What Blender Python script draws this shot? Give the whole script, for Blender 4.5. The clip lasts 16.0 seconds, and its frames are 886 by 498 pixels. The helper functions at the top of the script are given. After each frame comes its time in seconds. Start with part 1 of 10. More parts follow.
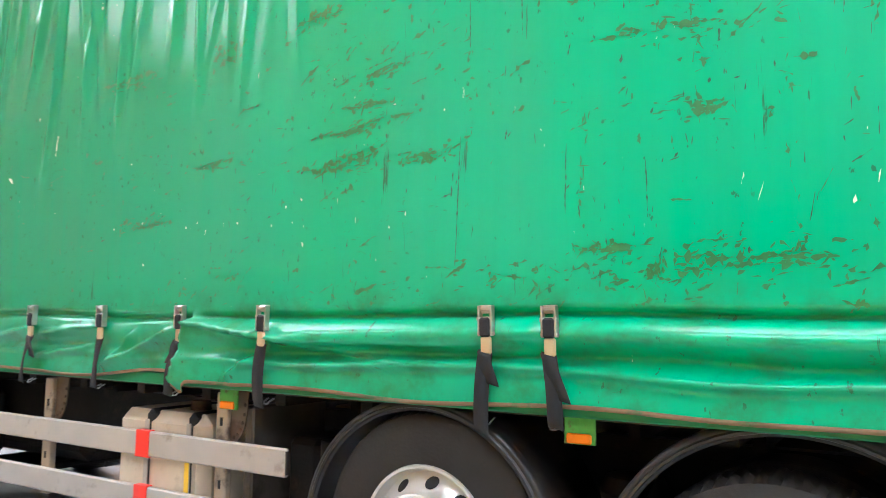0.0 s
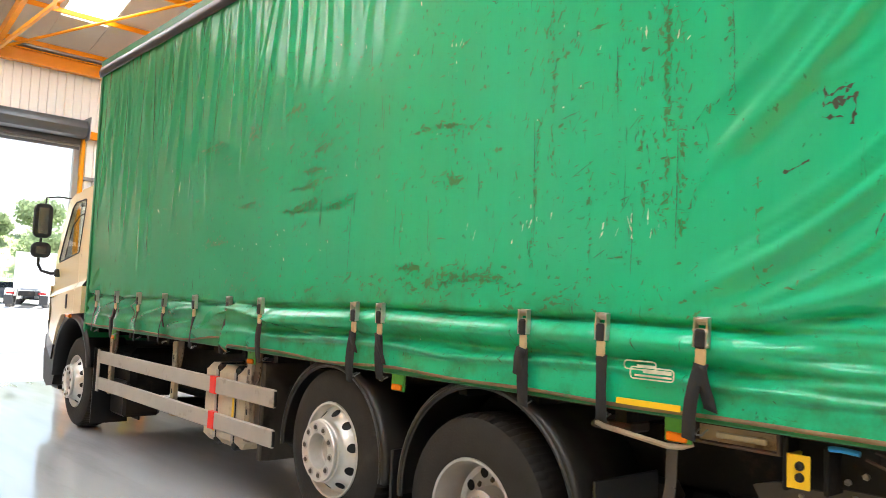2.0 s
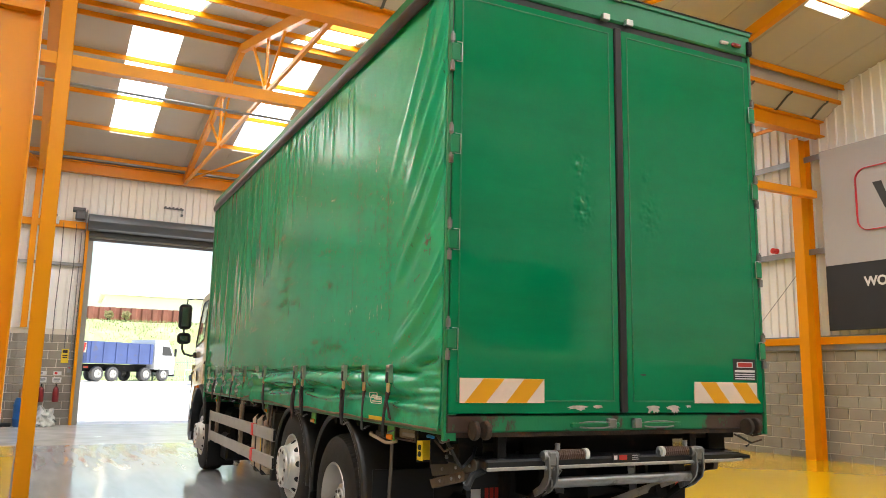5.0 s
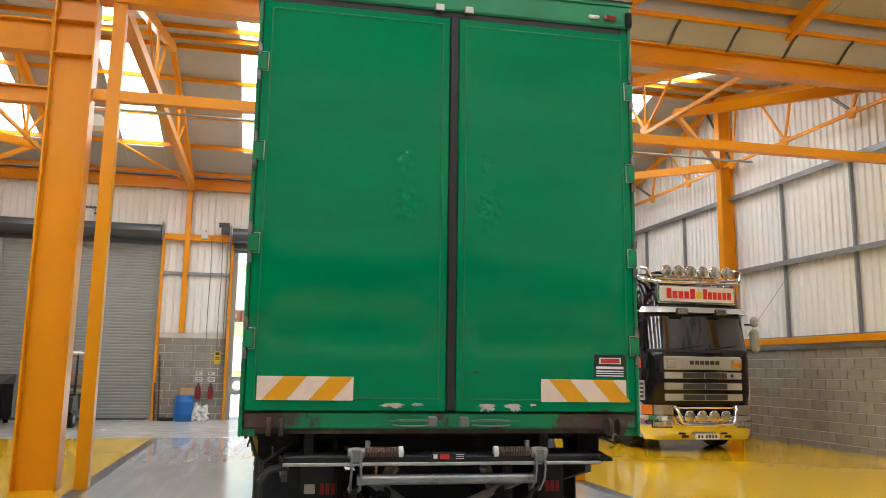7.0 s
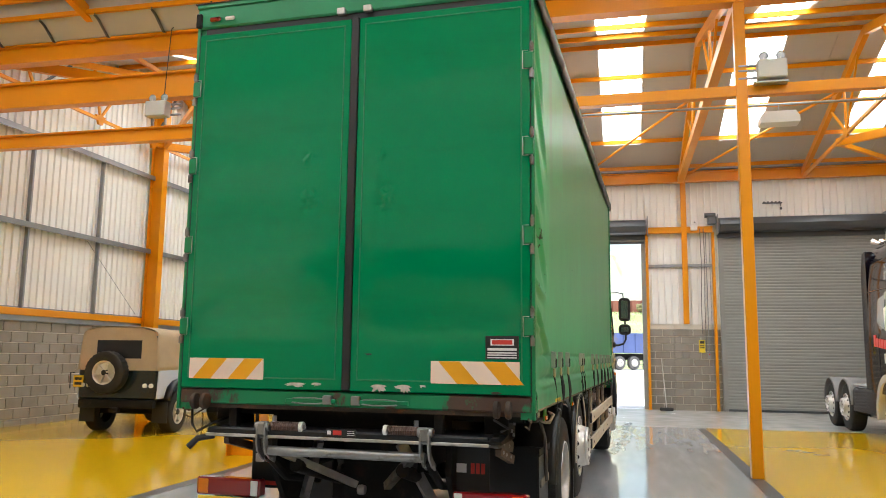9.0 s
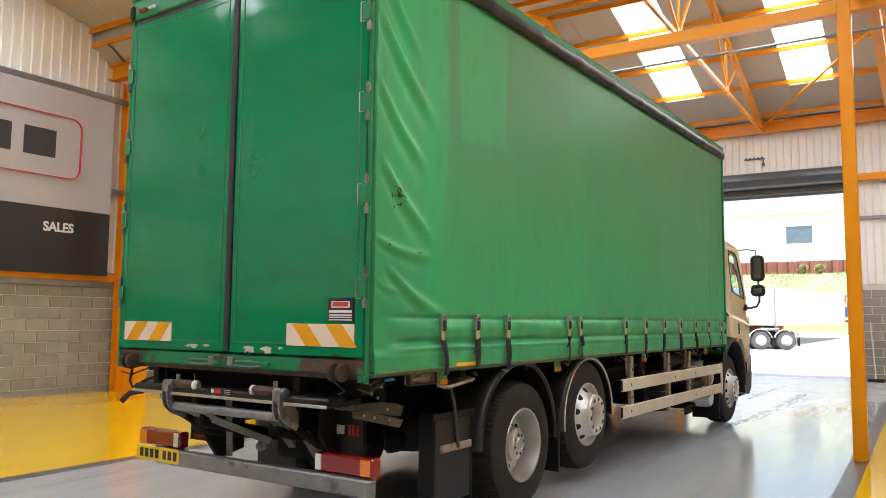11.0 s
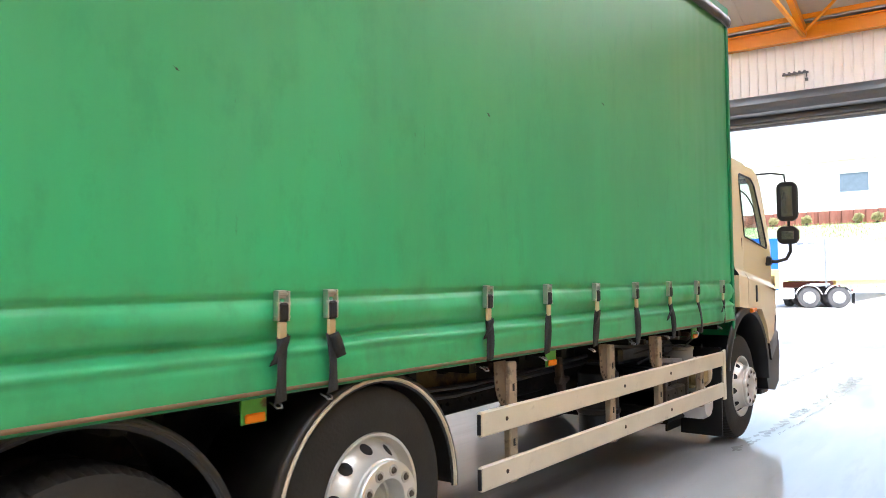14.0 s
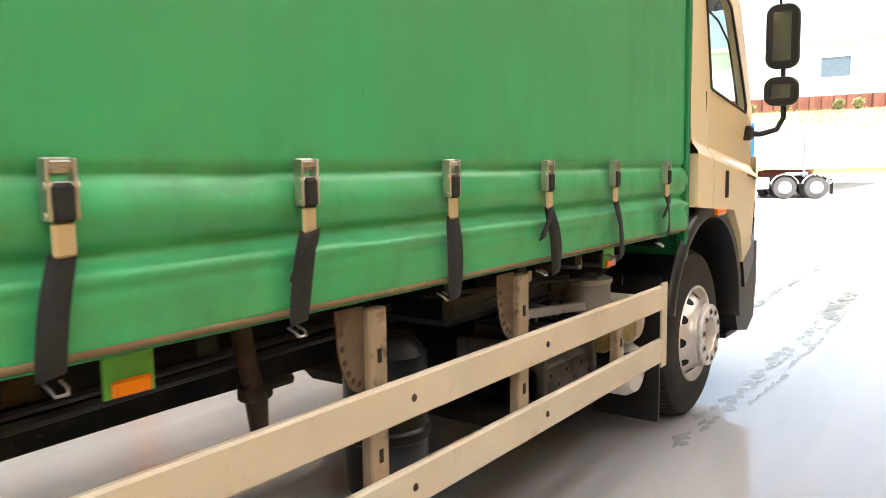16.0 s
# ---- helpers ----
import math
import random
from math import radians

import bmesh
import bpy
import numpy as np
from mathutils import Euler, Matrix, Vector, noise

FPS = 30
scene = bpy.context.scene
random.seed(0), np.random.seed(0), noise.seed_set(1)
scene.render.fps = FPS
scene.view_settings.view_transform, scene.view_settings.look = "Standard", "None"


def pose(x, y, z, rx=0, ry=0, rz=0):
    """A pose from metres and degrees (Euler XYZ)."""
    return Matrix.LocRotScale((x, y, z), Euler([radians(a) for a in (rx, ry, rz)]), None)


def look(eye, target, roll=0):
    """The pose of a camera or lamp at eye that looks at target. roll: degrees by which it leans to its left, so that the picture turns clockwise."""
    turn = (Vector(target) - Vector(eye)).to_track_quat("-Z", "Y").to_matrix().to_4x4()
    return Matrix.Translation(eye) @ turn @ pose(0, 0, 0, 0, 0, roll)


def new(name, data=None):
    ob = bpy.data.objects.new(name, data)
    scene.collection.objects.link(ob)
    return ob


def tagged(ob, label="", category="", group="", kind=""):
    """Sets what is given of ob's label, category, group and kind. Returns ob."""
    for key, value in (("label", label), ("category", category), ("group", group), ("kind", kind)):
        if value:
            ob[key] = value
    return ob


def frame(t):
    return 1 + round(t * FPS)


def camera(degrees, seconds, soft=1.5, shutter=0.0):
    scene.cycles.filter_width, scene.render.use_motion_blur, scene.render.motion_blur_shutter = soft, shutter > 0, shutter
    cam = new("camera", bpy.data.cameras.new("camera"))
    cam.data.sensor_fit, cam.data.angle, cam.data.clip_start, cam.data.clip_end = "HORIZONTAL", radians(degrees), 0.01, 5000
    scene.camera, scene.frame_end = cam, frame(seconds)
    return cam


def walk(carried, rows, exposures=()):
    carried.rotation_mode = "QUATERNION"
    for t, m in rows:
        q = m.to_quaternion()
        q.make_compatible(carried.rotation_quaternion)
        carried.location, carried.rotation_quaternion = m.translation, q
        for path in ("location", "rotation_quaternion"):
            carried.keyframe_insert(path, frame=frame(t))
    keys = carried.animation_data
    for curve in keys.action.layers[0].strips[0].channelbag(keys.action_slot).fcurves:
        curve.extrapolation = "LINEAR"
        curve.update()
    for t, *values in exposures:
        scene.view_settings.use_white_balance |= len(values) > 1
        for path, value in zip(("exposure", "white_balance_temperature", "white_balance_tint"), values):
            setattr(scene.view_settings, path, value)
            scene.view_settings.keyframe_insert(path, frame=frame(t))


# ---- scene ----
cam = camera(59.6, 16.0, soft=0.3, shutter=0.16)
PATH = [
    (0, (-1.701, -3.882, 1.526), (-2.743, -2.185, 1.709), 0.7),
    (0.4, (-1.218, -3.991, 1.597), (-2.5, -2.459, 1.692), 0.8),
    (0.5, (-1.088, -3.995, 1.604), (-2.415, -2.5, 1.681), 0.7),
    (1, (-0.439, -3.966, 1.602), (-1.901, -2.604, 1.679), 1.1),
    (1.5, (0.162, -3.988, 1.599), (-1.331, -2.663, 1.71), 2.1),
    (2, (0.769, -3.957, 1.592), (-0.739, -2.651, 1.734), 2.4),
    (2.5, (1.359, -4.02, 1.569), (-0.166, -2.738, 1.731), 2.2),
    (3, (1.965, -3.926, 1.559), (0.407, -2.688, 1.753), 2.3),
    (3.5, (2.565, -3.919, 1.556), (0.967, -2.74, 1.788), 2.6),
    (4, (3.157, -3.85, 1.538), (1.507, -2.75, 1.801), 2.5),
    (4.2, (3.325, -3.746, 1.528), (1.644, -2.699, 1.807), 2.1),
    (6.3, (4.731, -1.902, 1.521), (2.845, -1.317, 1.833), 0.5),
    (6.5, (4.741, -1.634, 1.548), (2.839, -1.097, 1.854), 0.4),
    (7, (4.797, -0.963, 1.554), (2.856, -0.595, 1.865), 0.8),
    (7.5, (4.898, -0.247, 1.54), (2.926, -0.105, 1.844), 1.1),
    (8, (4.893, 0.478, 1.543), (2.918, 0.376, 1.844), 1.1),
    (8.5, (4.904, 1.243, 1.554), (2.961, 0.89, 1.869), 1.3),
    (9, (4.829, 2.002, 1.545), (2.92, 1.473, 1.818), 0.7),
    (9.5, (4.707, 2.771, 1.549), (2.851, 2.059, 1.773), 0.6),
    (10, (4.406, 3.442, 1.557), (2.619, 2.57, 1.765), 0.4),
    (10.2, (4.327, 3.713, 1.533), (2.568, 2.786, 1.739), 0.3),
    (12.5, (1.372, 4.505, 1.582), (-0.146, 3.209, 1.707), 0.8),
    (13, (0.623, 4.211, 1.587), (-0.905, 2.926, 1.712), 0.0),
    (13.5, (-0.134, 3.909, 1.619), (-1.684, 2.65, 1.731), -0.3),
    (14, (-0.877, 3.554, 1.616), (-2.464, 2.339, 1.696), -0.7),
    (14.5, (-1.676, 3.325, 1.6), (-3.283, 2.135, 1.623), -1.4),
    (15, (-2.459, 3.072, 1.581), (-4.072, 1.89, 1.525), -1.9),
    (15.5, (-3.304, 2.909, 1.537), (-4.908, 1.723, 1.401), -2.0),
    (16, (-4.108, 2.679, 1.554), (-5.723, 1.516, 1.349), -0.7),
]
walk(cam, [(t, look(eye, target, roll)) for t, eye, target, roll in PATH],
     exposures=[(0.0, 2.14, 5500, 11), (0.5, 2.0, 5700, 11), (1.0, 1.83, 5900, 11), (2.0, 1.69, 6300, 10), (3.5, 1.46, 6600, 9), (4.2, 1.25, 6600, 9), (6.5, 0.92, 6150, 9), (7.5, 1.02, 6200, 8), (8.5, 1.06, 6250, 8), (10.0, 1.06, 6400, 10), (12.5, 1.46, 5750, 12), (13.0, 1.66, 5800, 12), (14.0, 1.6, 5900, 13), (15.0, 1.62, 6350, 13), (16.0, 1.68, 6750, 13)])

# ---- world, sun, exposure ----
world = bpy.data.worlds.new("sky_world")
scene.world = world
world.use_nodes = True
wn = world.node_tree.nodes
wl = world.node_tree.links
sky = wn.new("ShaderNodeTexSky")
sky.sky_type = 'NISHITA'
sky.sun_disc = False
sky.sun_elevation = radians(74)
sky.sun_rotation = radians(45)
sky.air_density = 1.4
sky.dust_density = 2.5
wl.new(sky.outputs[0], wn["Background"].inputs[0])
wn["Background"].inputs[1].default_value = 0.15
sun_data = bpy.data.lights.new("sun", 'SUN')
sun_data.energy = 5.0
sun_data.angle = radians(0.6)
sun_data.color = (1.0, 0.95, 0.87)
sun = new("sun", sun_data)
sun.matrix_world = look((0, 0, 30), (-0.20, -0.20, 29.0))

# ---- materials ----


def mat(name, base, rough=0.5, metal=0.0, var=0.12, vscale=1.5, bump=0.0, bscale=60.0, spec=0.5, coat=0.0,
        second=None, amount=0.4, sscale=3.0, stretch=(1, 1, 1), alpha=None, emit=0.0, rvar=0.0, piece=0.0, sharp=0.12):
    """Procedural surface: base colour with broad variation, stains of a second colour, fine bump and uneven gloss."""
    m = bpy.data.materials.new(name)
    m.use_nodes = True
    nt = m.node_tree
    n, l = nt.nodes, nt.links
    b = n["Principled BSDF"]
    tc = n.new("ShaderNodeTexCoord")
    mp = n.new("ShaderNodeMapping")
    mp.inputs["Scale"].default_value = stretch
    l.new(tc.outputs["Object"], mp.inputs[0])
    vec = mp.outputs[0]
    if piece:
        oi = n.new("ShaderNodeObjectInfo")
        ad = n.new("ShaderNodeVectorMath")
        ad.operation = 'ADD'
        sc = n.new("ShaderNodeVectorMath")
        sc.operation = 'SCALE'
        sc.inputs[0].default_value = (31.0, 17.0, 43.0)
        l.new(oi.outputs["Random"], sc.inputs[3])
        l.new(mp.outputs[0], ad.inputs[0])
        l.new(sc.outputs[0], ad.inputs[1])
        vec = ad.outputs[0]
    n1 = n.new("ShaderNodeTexNoise")
    n1.inputs["Scale"].default_value = vscale
    n1.inputs["Detail"].default_value = 5
    l.new(vec, n1.inputs[0])
    hs = n.new("ShaderNodeHueSaturation")
    hs.inputs["Color"].default_value = (*base, 1)
    mr = n.new("ShaderNodeMapRange")
    mr.inputs["From Min"].default_value = 0.25
    mr.inputs["From Max"].default_value = 0.75
    mr.inputs["To Min"].default_value = 1 - var
    mr.inputs["To Max"].default_value = 1 + var
    mr.clamp = False
    l.new(n1.outputs[0], mr.inputs[0])
    val = mr.outputs[0]
    if piece:
        pr = n.new("ShaderNodeMapRange")
        pr.inputs["To Min"].default_value = 1 - piece
        pr.inputs["To Max"].default_value = 1 + piece
        l.new(oi.outputs["Random"], pr.inputs[0])
        mu = n.new("ShaderNodeMath")
        mu.operation = 'MULTIPLY'
        l.new(val, mu.inputs[0])
        l.new(pr.outputs[0], mu.inputs[1])
        val = mu.outputs[0]
    l.new(val, hs.inputs["Value"])
    col = hs.outputs[0]
    if second:
        n2 = n.new("ShaderNodeTexNoise")
        n2.inputs["Scale"].default_value = sscale
        n2.inputs["Detail"].default_value = 8
        n2.inputs["Roughness"].default_value = 0.65
        l.new(vec, n2.inputs[0])
        m2 = n.new("ShaderNodeMapRange")
        m2.inputs["From Min"].default_value = 0.66 - 0.3 * amount
        m2.inputs["From Max"].default_value = 0.66 - 0.3 * amount + sharp
        l.new(n2.outputs[0], m2.inputs[0])
        mx = n.new("ShaderNodeMix")
        mx.data_type = 'RGBA'
        mx.inputs[7].default_value = (*second, 1)
        l.new(m2.outputs[0], mx.inputs[0])
        l.new(col, mx.inputs[6])
        col = mx.outputs[2]
    l.new(col, b.inputs["Base Color"])
    nr = n.new("ShaderNodeTexNoise")
    nr.inputs["Scale"].default_value = vscale * 4
    nr.inputs["Detail"].default_value = 1
    l.new(vec, nr.inputs[0])
    rr = n.new("ShaderNodeMapRange")
    rr.inputs["From Min"].default_value = 0.3
    rr.inputs["From Max"].default_value = 0.7
    rr.inputs["To Min"].default_value = max(0.02, rough - rvar)
    rr.inputs["To Max"].default_value = min(1.0, rough + rvar)
    rr.clamp = False
    l.new(nr.outputs[0], rr.inputs[0])
    if rvar > 0.03:
        l.new(rr.outputs[0], b.inputs["Roughness"])
    else:
        b.inputs["Roughness"].default_value = rough
    b.inputs["Metallic"].default_value = metal
    b.inputs["Specular IOR Level"].default_value = spec
    b.inputs["Coat Weight"].default_value = coat
    b.inputs["Coat Roughness"].default_value = 0.08
    if bump:
        nb = n.new("ShaderNodeTexNoise")
        nb.inputs["Scale"].default_value = bscale
        nb.inputs["Detail"].default_value = 4
        l.new(vec, nb.inputs[0])
        bp = n.new("ShaderNodeBump")
        bp.inputs["Strength"].default_value = min(1.0, bump)
        bp.inputs["Distance"].default_value = 0.004
        l.new(nb.outputs[0], bp.inputs["Height"])
        l.new(bp.outputs[0], b.inputs["Normal"])
    if emit:
        b.inputs["Emission Color"].default_value = (*base, 1)
        b.inputs["Emission Strength"].default_value = emit
    return m


def glass(name, tint=(0.9, 0.95, 0.95), rough=0.02):
    """A thin clear pane: see-through with a mirror-like sheen at glancing angles."""
    m = bpy.data.materials.new(name)
    m.use_nodes = True
    n, l = m.node_tree.nodes, m.node_tree.links
    n.remove(n["Principled BSDF"])
    t = n.new("ShaderNodeBsdfTransparent")
    t.inputs[0].default_value = (*tint, 1)
    g = n.new("ShaderNodeBsdfGlossy")
    g.inputs["Roughness"].default_value = rough
    f = n.new("ShaderNodeLayerWeight")
    f.inputs[0].default_value = 0.5
    pw = n.new("ShaderNodeMath")
    pw.operation = 'POWER'
    pw.inputs[1].default_value = 4.0
    l.new(f.outputs["Facing"], pw.inputs[0])
    mr = n.new("ShaderNodeMapRange")
    mr.inputs["To Min"].default_value = 0.03
    mr.inputs["To Max"].default_value = 0.6
    l.new(pw.outputs[0], mr.inputs[0])
    x = n.new("ShaderNodeMixShader")
    l.new(mr.outputs[0], x.inputs[0])
    l.new(t.outputs[0], x.inputs[1])
    l.new(g.outputs[0], x.inputs[2])
    l.new(x.outputs[0], n["Material Output"].inputs[0])
    return m


def tarpaulin(name, base, scuffs):
    """PVC curtain: green with dirt film, painted light fall-off and reflections, dark olive scuffs, thin cracks, runs
    and pale chips.
    """
    m = mat(name, base, rough=0.2 if scuffs else 0.34, var=0.0, vscale=0.8, bump=0.10 if scuffs else 0.04, bscale=9.0, rvar=0.0, spec=0.45)
    n, l = m.node_tree.nodes, m.node_tree.links
    b = n["Principled BSDF"]
    col = b.inputs["Base Color"].links[0].from_socket
    tc = n.new("ShaderNodeTexCoord")

    def layer(col, colour, stretch, scale, lo, hi, rot=0.0, detail=6.0, rgh=0.6, gate=None, top=1.0):
        mp = n.new("ShaderNodeMapping")
        mp.inputs["Scale"].default_value = stretch
        mp.inputs["Rotation"].default_value = (0, radians(rot), 0)
        l.new(tc.outputs["Object"], mp.inputs[0])
        no = n.new("ShaderNodeTexNoise")
        no.inputs["Scale"].default_value = scale
        no.inputs["Detail"].default_value = detail
        no.inputs["Roughness"].default_value = rgh
        l.new(mp.outputs[0], no.inputs[0])
        r = n.new("ShaderNodeMapRange")
        r.inputs["From Min"].default_value = lo
        r.inputs["From Max"].default_value = hi
        r.inputs["To Max"].default_value = top
        l.new(no.outputs[0], r.inputs[0])
        fac = r.outputs[0]
        if gate:
            g = n.new("ShaderNodeTexNoise")
            g.inputs["Scale"].default_value = gate[0]
            l.new(tc.outputs["Object"], g.inputs[0])
            r2 = n.new("ShaderNodeMapRange")
            r2.inputs["From Min"].default_value = gate[1]
            r2.inputs["From Max"].default_value = gate[1] + 0.05
            l.new(g.outputs[0], r2.inputs[0])
            mu = n.new("ShaderNodeMath")
            mu.operation = 'MULTIPLY'
            l.new(fac, mu.inputs[0])
            l.new(r2.outputs[0], mu.inputs[1])
            fac = mu.outputs[0]
        mx = n.new("ShaderNodeMix")
        mx.data_type = 'RGBA'
        mx.inputs[7].default_value = (*colour, 1)
        l.new(fac, mx.inputs[0])
        l.new(col, mx.inputs[6])
        return mx.outputs[2]

    def foot(col, colour, top):
        """Grime caught in the pleats along the foot."""
        lowz = n.new("ShaderNodeMapRange")
        lowz.inputs["From Min"].default_value = 1.69
        lowz.inputs["From Max"].default_value = 1.58
        l.new(sp.outputs["Z"], lowz.inputs[0])
        ng = n.new("ShaderNodeTexNoise")
        ng.inputs["Scale"].default_value = 5.0
        ng.inputs["Detail"].default_value = 9
        ng.inputs["Roughness"].default_value = 0.65
        l.new(tc.outputs["Object"], ng.inputs[0])
        gr = n.new("ShaderNodeMapRange")
        gr.inputs["From Min"].default_value = 0.47
        gr.inputs["From Max"].default_value = 0.66
        gr.inputs["To Max"].default_value = top
        l.new(ng.outputs[0], gr.inputs[0])
        mg = n.new("ShaderNodeMath")
        mg.operation = 'MULTIPLY'
        l.new(gr.outputs[0], mg.inputs[0])
        l.new(lowz.outputs[0], mg.inputs[1])
        mxg = n.new("ShaderNodeMix")
        mxg.data_type = 'RGBA'
        mxg.inputs[7].default_value = (*colour, 1)
        l.new(mg.outputs[0], mxg.inputs[0])
        l.new(col, mxg.inputs[6])
        return mxg.outputs[2]

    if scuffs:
        # dull film towards the cab: dirt, with the light's fall-off put into its colour
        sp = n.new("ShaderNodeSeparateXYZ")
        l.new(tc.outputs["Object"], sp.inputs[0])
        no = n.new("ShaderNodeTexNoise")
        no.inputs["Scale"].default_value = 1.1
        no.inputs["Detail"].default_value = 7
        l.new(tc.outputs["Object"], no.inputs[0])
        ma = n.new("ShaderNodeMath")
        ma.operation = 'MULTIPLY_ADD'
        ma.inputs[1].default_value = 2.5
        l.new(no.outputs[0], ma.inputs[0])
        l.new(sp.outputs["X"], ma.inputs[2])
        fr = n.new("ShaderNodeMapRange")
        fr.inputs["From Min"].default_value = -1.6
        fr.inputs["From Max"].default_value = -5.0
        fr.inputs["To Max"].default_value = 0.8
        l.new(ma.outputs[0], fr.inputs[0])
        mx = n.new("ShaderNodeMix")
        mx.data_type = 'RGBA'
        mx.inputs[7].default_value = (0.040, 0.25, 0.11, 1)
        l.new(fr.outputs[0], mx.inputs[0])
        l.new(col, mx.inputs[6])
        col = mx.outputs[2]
    # vertical dirt runs and a broad dull film
    col = layer(col, (base[0] * 2.2 + 0.02, base[1] * 0.72, base[2] * 0.78), (2.2, 1, 0.22), 1.3, 0.45, 0.8, top=0.4)
    col = layer(col, (base[0] * 0.8, base[1] * 0.8, base[2] * 0.75), (9, 1, 0.2), 1.6, 0.45, 0.8, top=0.35)
    if scuffs:
        olive = (0.035, 0.15, 0.045)
        col = foot(col, (0.03, 0.17, 0.055), 0.65)
        col = layer(col, olive, (1.3, 1, 2.6), 14.0, 0.62, 0.66, rot=-14, gate=(1.2, 0.5), top=0.6, detail=8, rgh=0.7)
        col = layer(col, (0.03, 0.09, 0.045), (13, 1, 0.8), 2.6, 0.645, 0.665, gate=(1.1, 0.44), top=0.85, detail=8, rgh=0.7)
        col = layer(col, (0.03, 0.09, 0.045), (4, 1, 2.2), 9.0, 0.65, 0.675, gate=(1.7, 0.42), top=0.7)
        col = layer(col, (0.62, 0.70, 0.58), (7, 1, 2.2), 5.5, 0.715, 0.725, gate=(0.6, 0.47))
    else:
        col = layer(col, (base[0] * 1.4, base[1] * 0.86, base[2] * 0.95), (5, 1, 0.15), 1.1, 0.45, 0.7, top=0.6)
        sp = n.new("ShaderNodeSeparateXYZ")
        l.new(tc.outputs["Object"], sp.inputs[0])
        col = foot(col, (0.05, 0.20, 0.075), 0.5)
        # a duller, darker green, stronger higher up, weaker inside one straight-edged rectangle
        def ramp(sock, lo, hi, top=1.0):
            r = n.new("ShaderNodeMapRange")
            r.inputs["From Min"].default_value = lo
            r.inputs["From Max"].default_value = hi
            r.inputs["To Max"].default_value = top
            l.new(sock, r.inputs[0])
            return r.outputs[0]

        def calc(op, a, b_):
            q = n.new("ShaderNodeMath")
            q.operation = op
            for i, v in enumerate((a, b_)):
                if isinstance(v, (int, float)):
                    q.inputs[i].default_value = v
                else:
                    l.new(v, q.inputs[i])
            return q.outputs[0]
        wobble = n.new("ShaderNodeTexNoise")
        wobble.inputs["Scale"].default_value = 1.6
        wobble.inputs["Detail"].default_value = 6
        l.new(tc.outputs["Object"], wobble.inputs[0])
        xw = calc('ADD', sp.outputs["X"], calc('MULTIPLY', calc('SUBTRACT', wobble.outputs[0], 0.5), 0.16))
        zw = calc('ADD', sp.outputs["Z"], calc('MULTIPLY', calc('SUBTRACT', wobble.outputs[0], 0.5), 0.35))
        spared_patch = calc('MULTIPLY', calc('MULTIPLY', ramp(xw, -1.04, -1.06), ramp(xw, -1.77, -1.74)), ramp(zw, 2.90, 2.93))
        dull_mask = calc('MULTIPLY', ramp(xw, -0.86, -0.92), ramp(zw, 1.75, 3.3))
        dull_mask = calc('MULTIPLY', dull_mask, calc('SUBTRACT', 1.0, calc('MULTIPLY', spared_patch, 0.75)))
        dull_mask = calc('MULTIPLY', dull_mask, calc('ADD', 0.72, calc('MULTIPLY', ramp(xw, -2.98, -2.92), 0.28)))
        mf = n.new("ShaderNodeMix")
        mf.data_type = 'RGBA'
        mf.inputs[7].default_value = (base[0] * 1.9, base[1] * 0.58, base[2] * 0.70, 1)
        l.new(calc('MULTIPLY', dull_mask, 0.9), mf.inputs[0])
        l.new(col, mf.inputs[6])
        col = mf.outputs[2]
        # dull expanses with soft reflections painted in as darker green, streaks of grime towards the foot, fine
        # scratches
        col = layer(col, (base[0] * 0.9, base[1] * 0.66, base[2] * 0.72), (0.9, 1, 0.45), 0.8, 0.46, 0.60, top=0.5, detail=9, rgh=0.6)
        col = layer(col, (base[0] * 0.9, base[1] * 0.62, base[2] * 0.66), (2.4, 1, 1.2), 2.3, 0.52, 0.64, top=0.4, detail=9, rgh=0.7, gate=(0.7, 0.42))
        col = layer(col, (0.03, 0.11, 0.045), (9, 1, 1.0), 3.0, 0.67, 0.69, gate=(1.1, 0.46), top=0.7, detail=8, rgh=0.7)
    l.new(col, b.inputs["Base Color"])
    return m


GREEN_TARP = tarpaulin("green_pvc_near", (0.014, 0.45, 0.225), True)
GREEN_TARP_CLEAN = tarpaulin("green_pvc_far", (0.045, 0.42, 0.165), False)
SCUFFED = mat("olive_scuff", (0.020, 0.17, 0.050), rough=0.5, var=0.25, vscale=30)
CRACKED = mat("dark_crack", (0.016, 0.085, 0.042), rough=0.6, var=0.2, vscale=20)
CHIPPED = mat("pale_chip", (0.66, 0.74, 0.62), rough=0.5, var=0.15, vscale=40)
GREEN_DOOR = mat("green_door_paint", (0.0, 0.205, 0.074), rough=0.10, var=0.10, vscale=1.3, bump=0.04, bscale=3.0, spec=0.42, coat=0.0, second=(0.0, 0.16, 0.058), amount=0.5, sscale=1.9, sharp=0.22, stretch=(1, 0.14, 1), rvar=0.0)
GREEN_FRAME = mat("green_frame_paint", (0.006, 0.20, 0.072), rough=0.35, var=0.15, vscale=3, bump=0.2, second=(0.10, 0.055, 0.03), amount=0.12, sscale=5)
GREEN_RUST = mat("green_paint_worn_to_rust", (0.004, 0.19, 0.07), rough=0.45, var=0.15, bump=0.3, second=(0.07, 0.037, 0.026), amount=0.58, sscale=1.5, sharp=0.03, stretch=(1, 1, 0.6))
RUST = mat("rusty_steel", (0.055, 0.036, 0.026), rough=0.75, metal=0.2, var=0.35, vscale=8, bump=0.6, bscale=90, second=(0.12, 0.05, 0.025), amount=0.45, sscale=9)
SEAL = mat("black_rubber_seal", (0.012, 0.012, 0.013), rough=0.55, var=0.2)
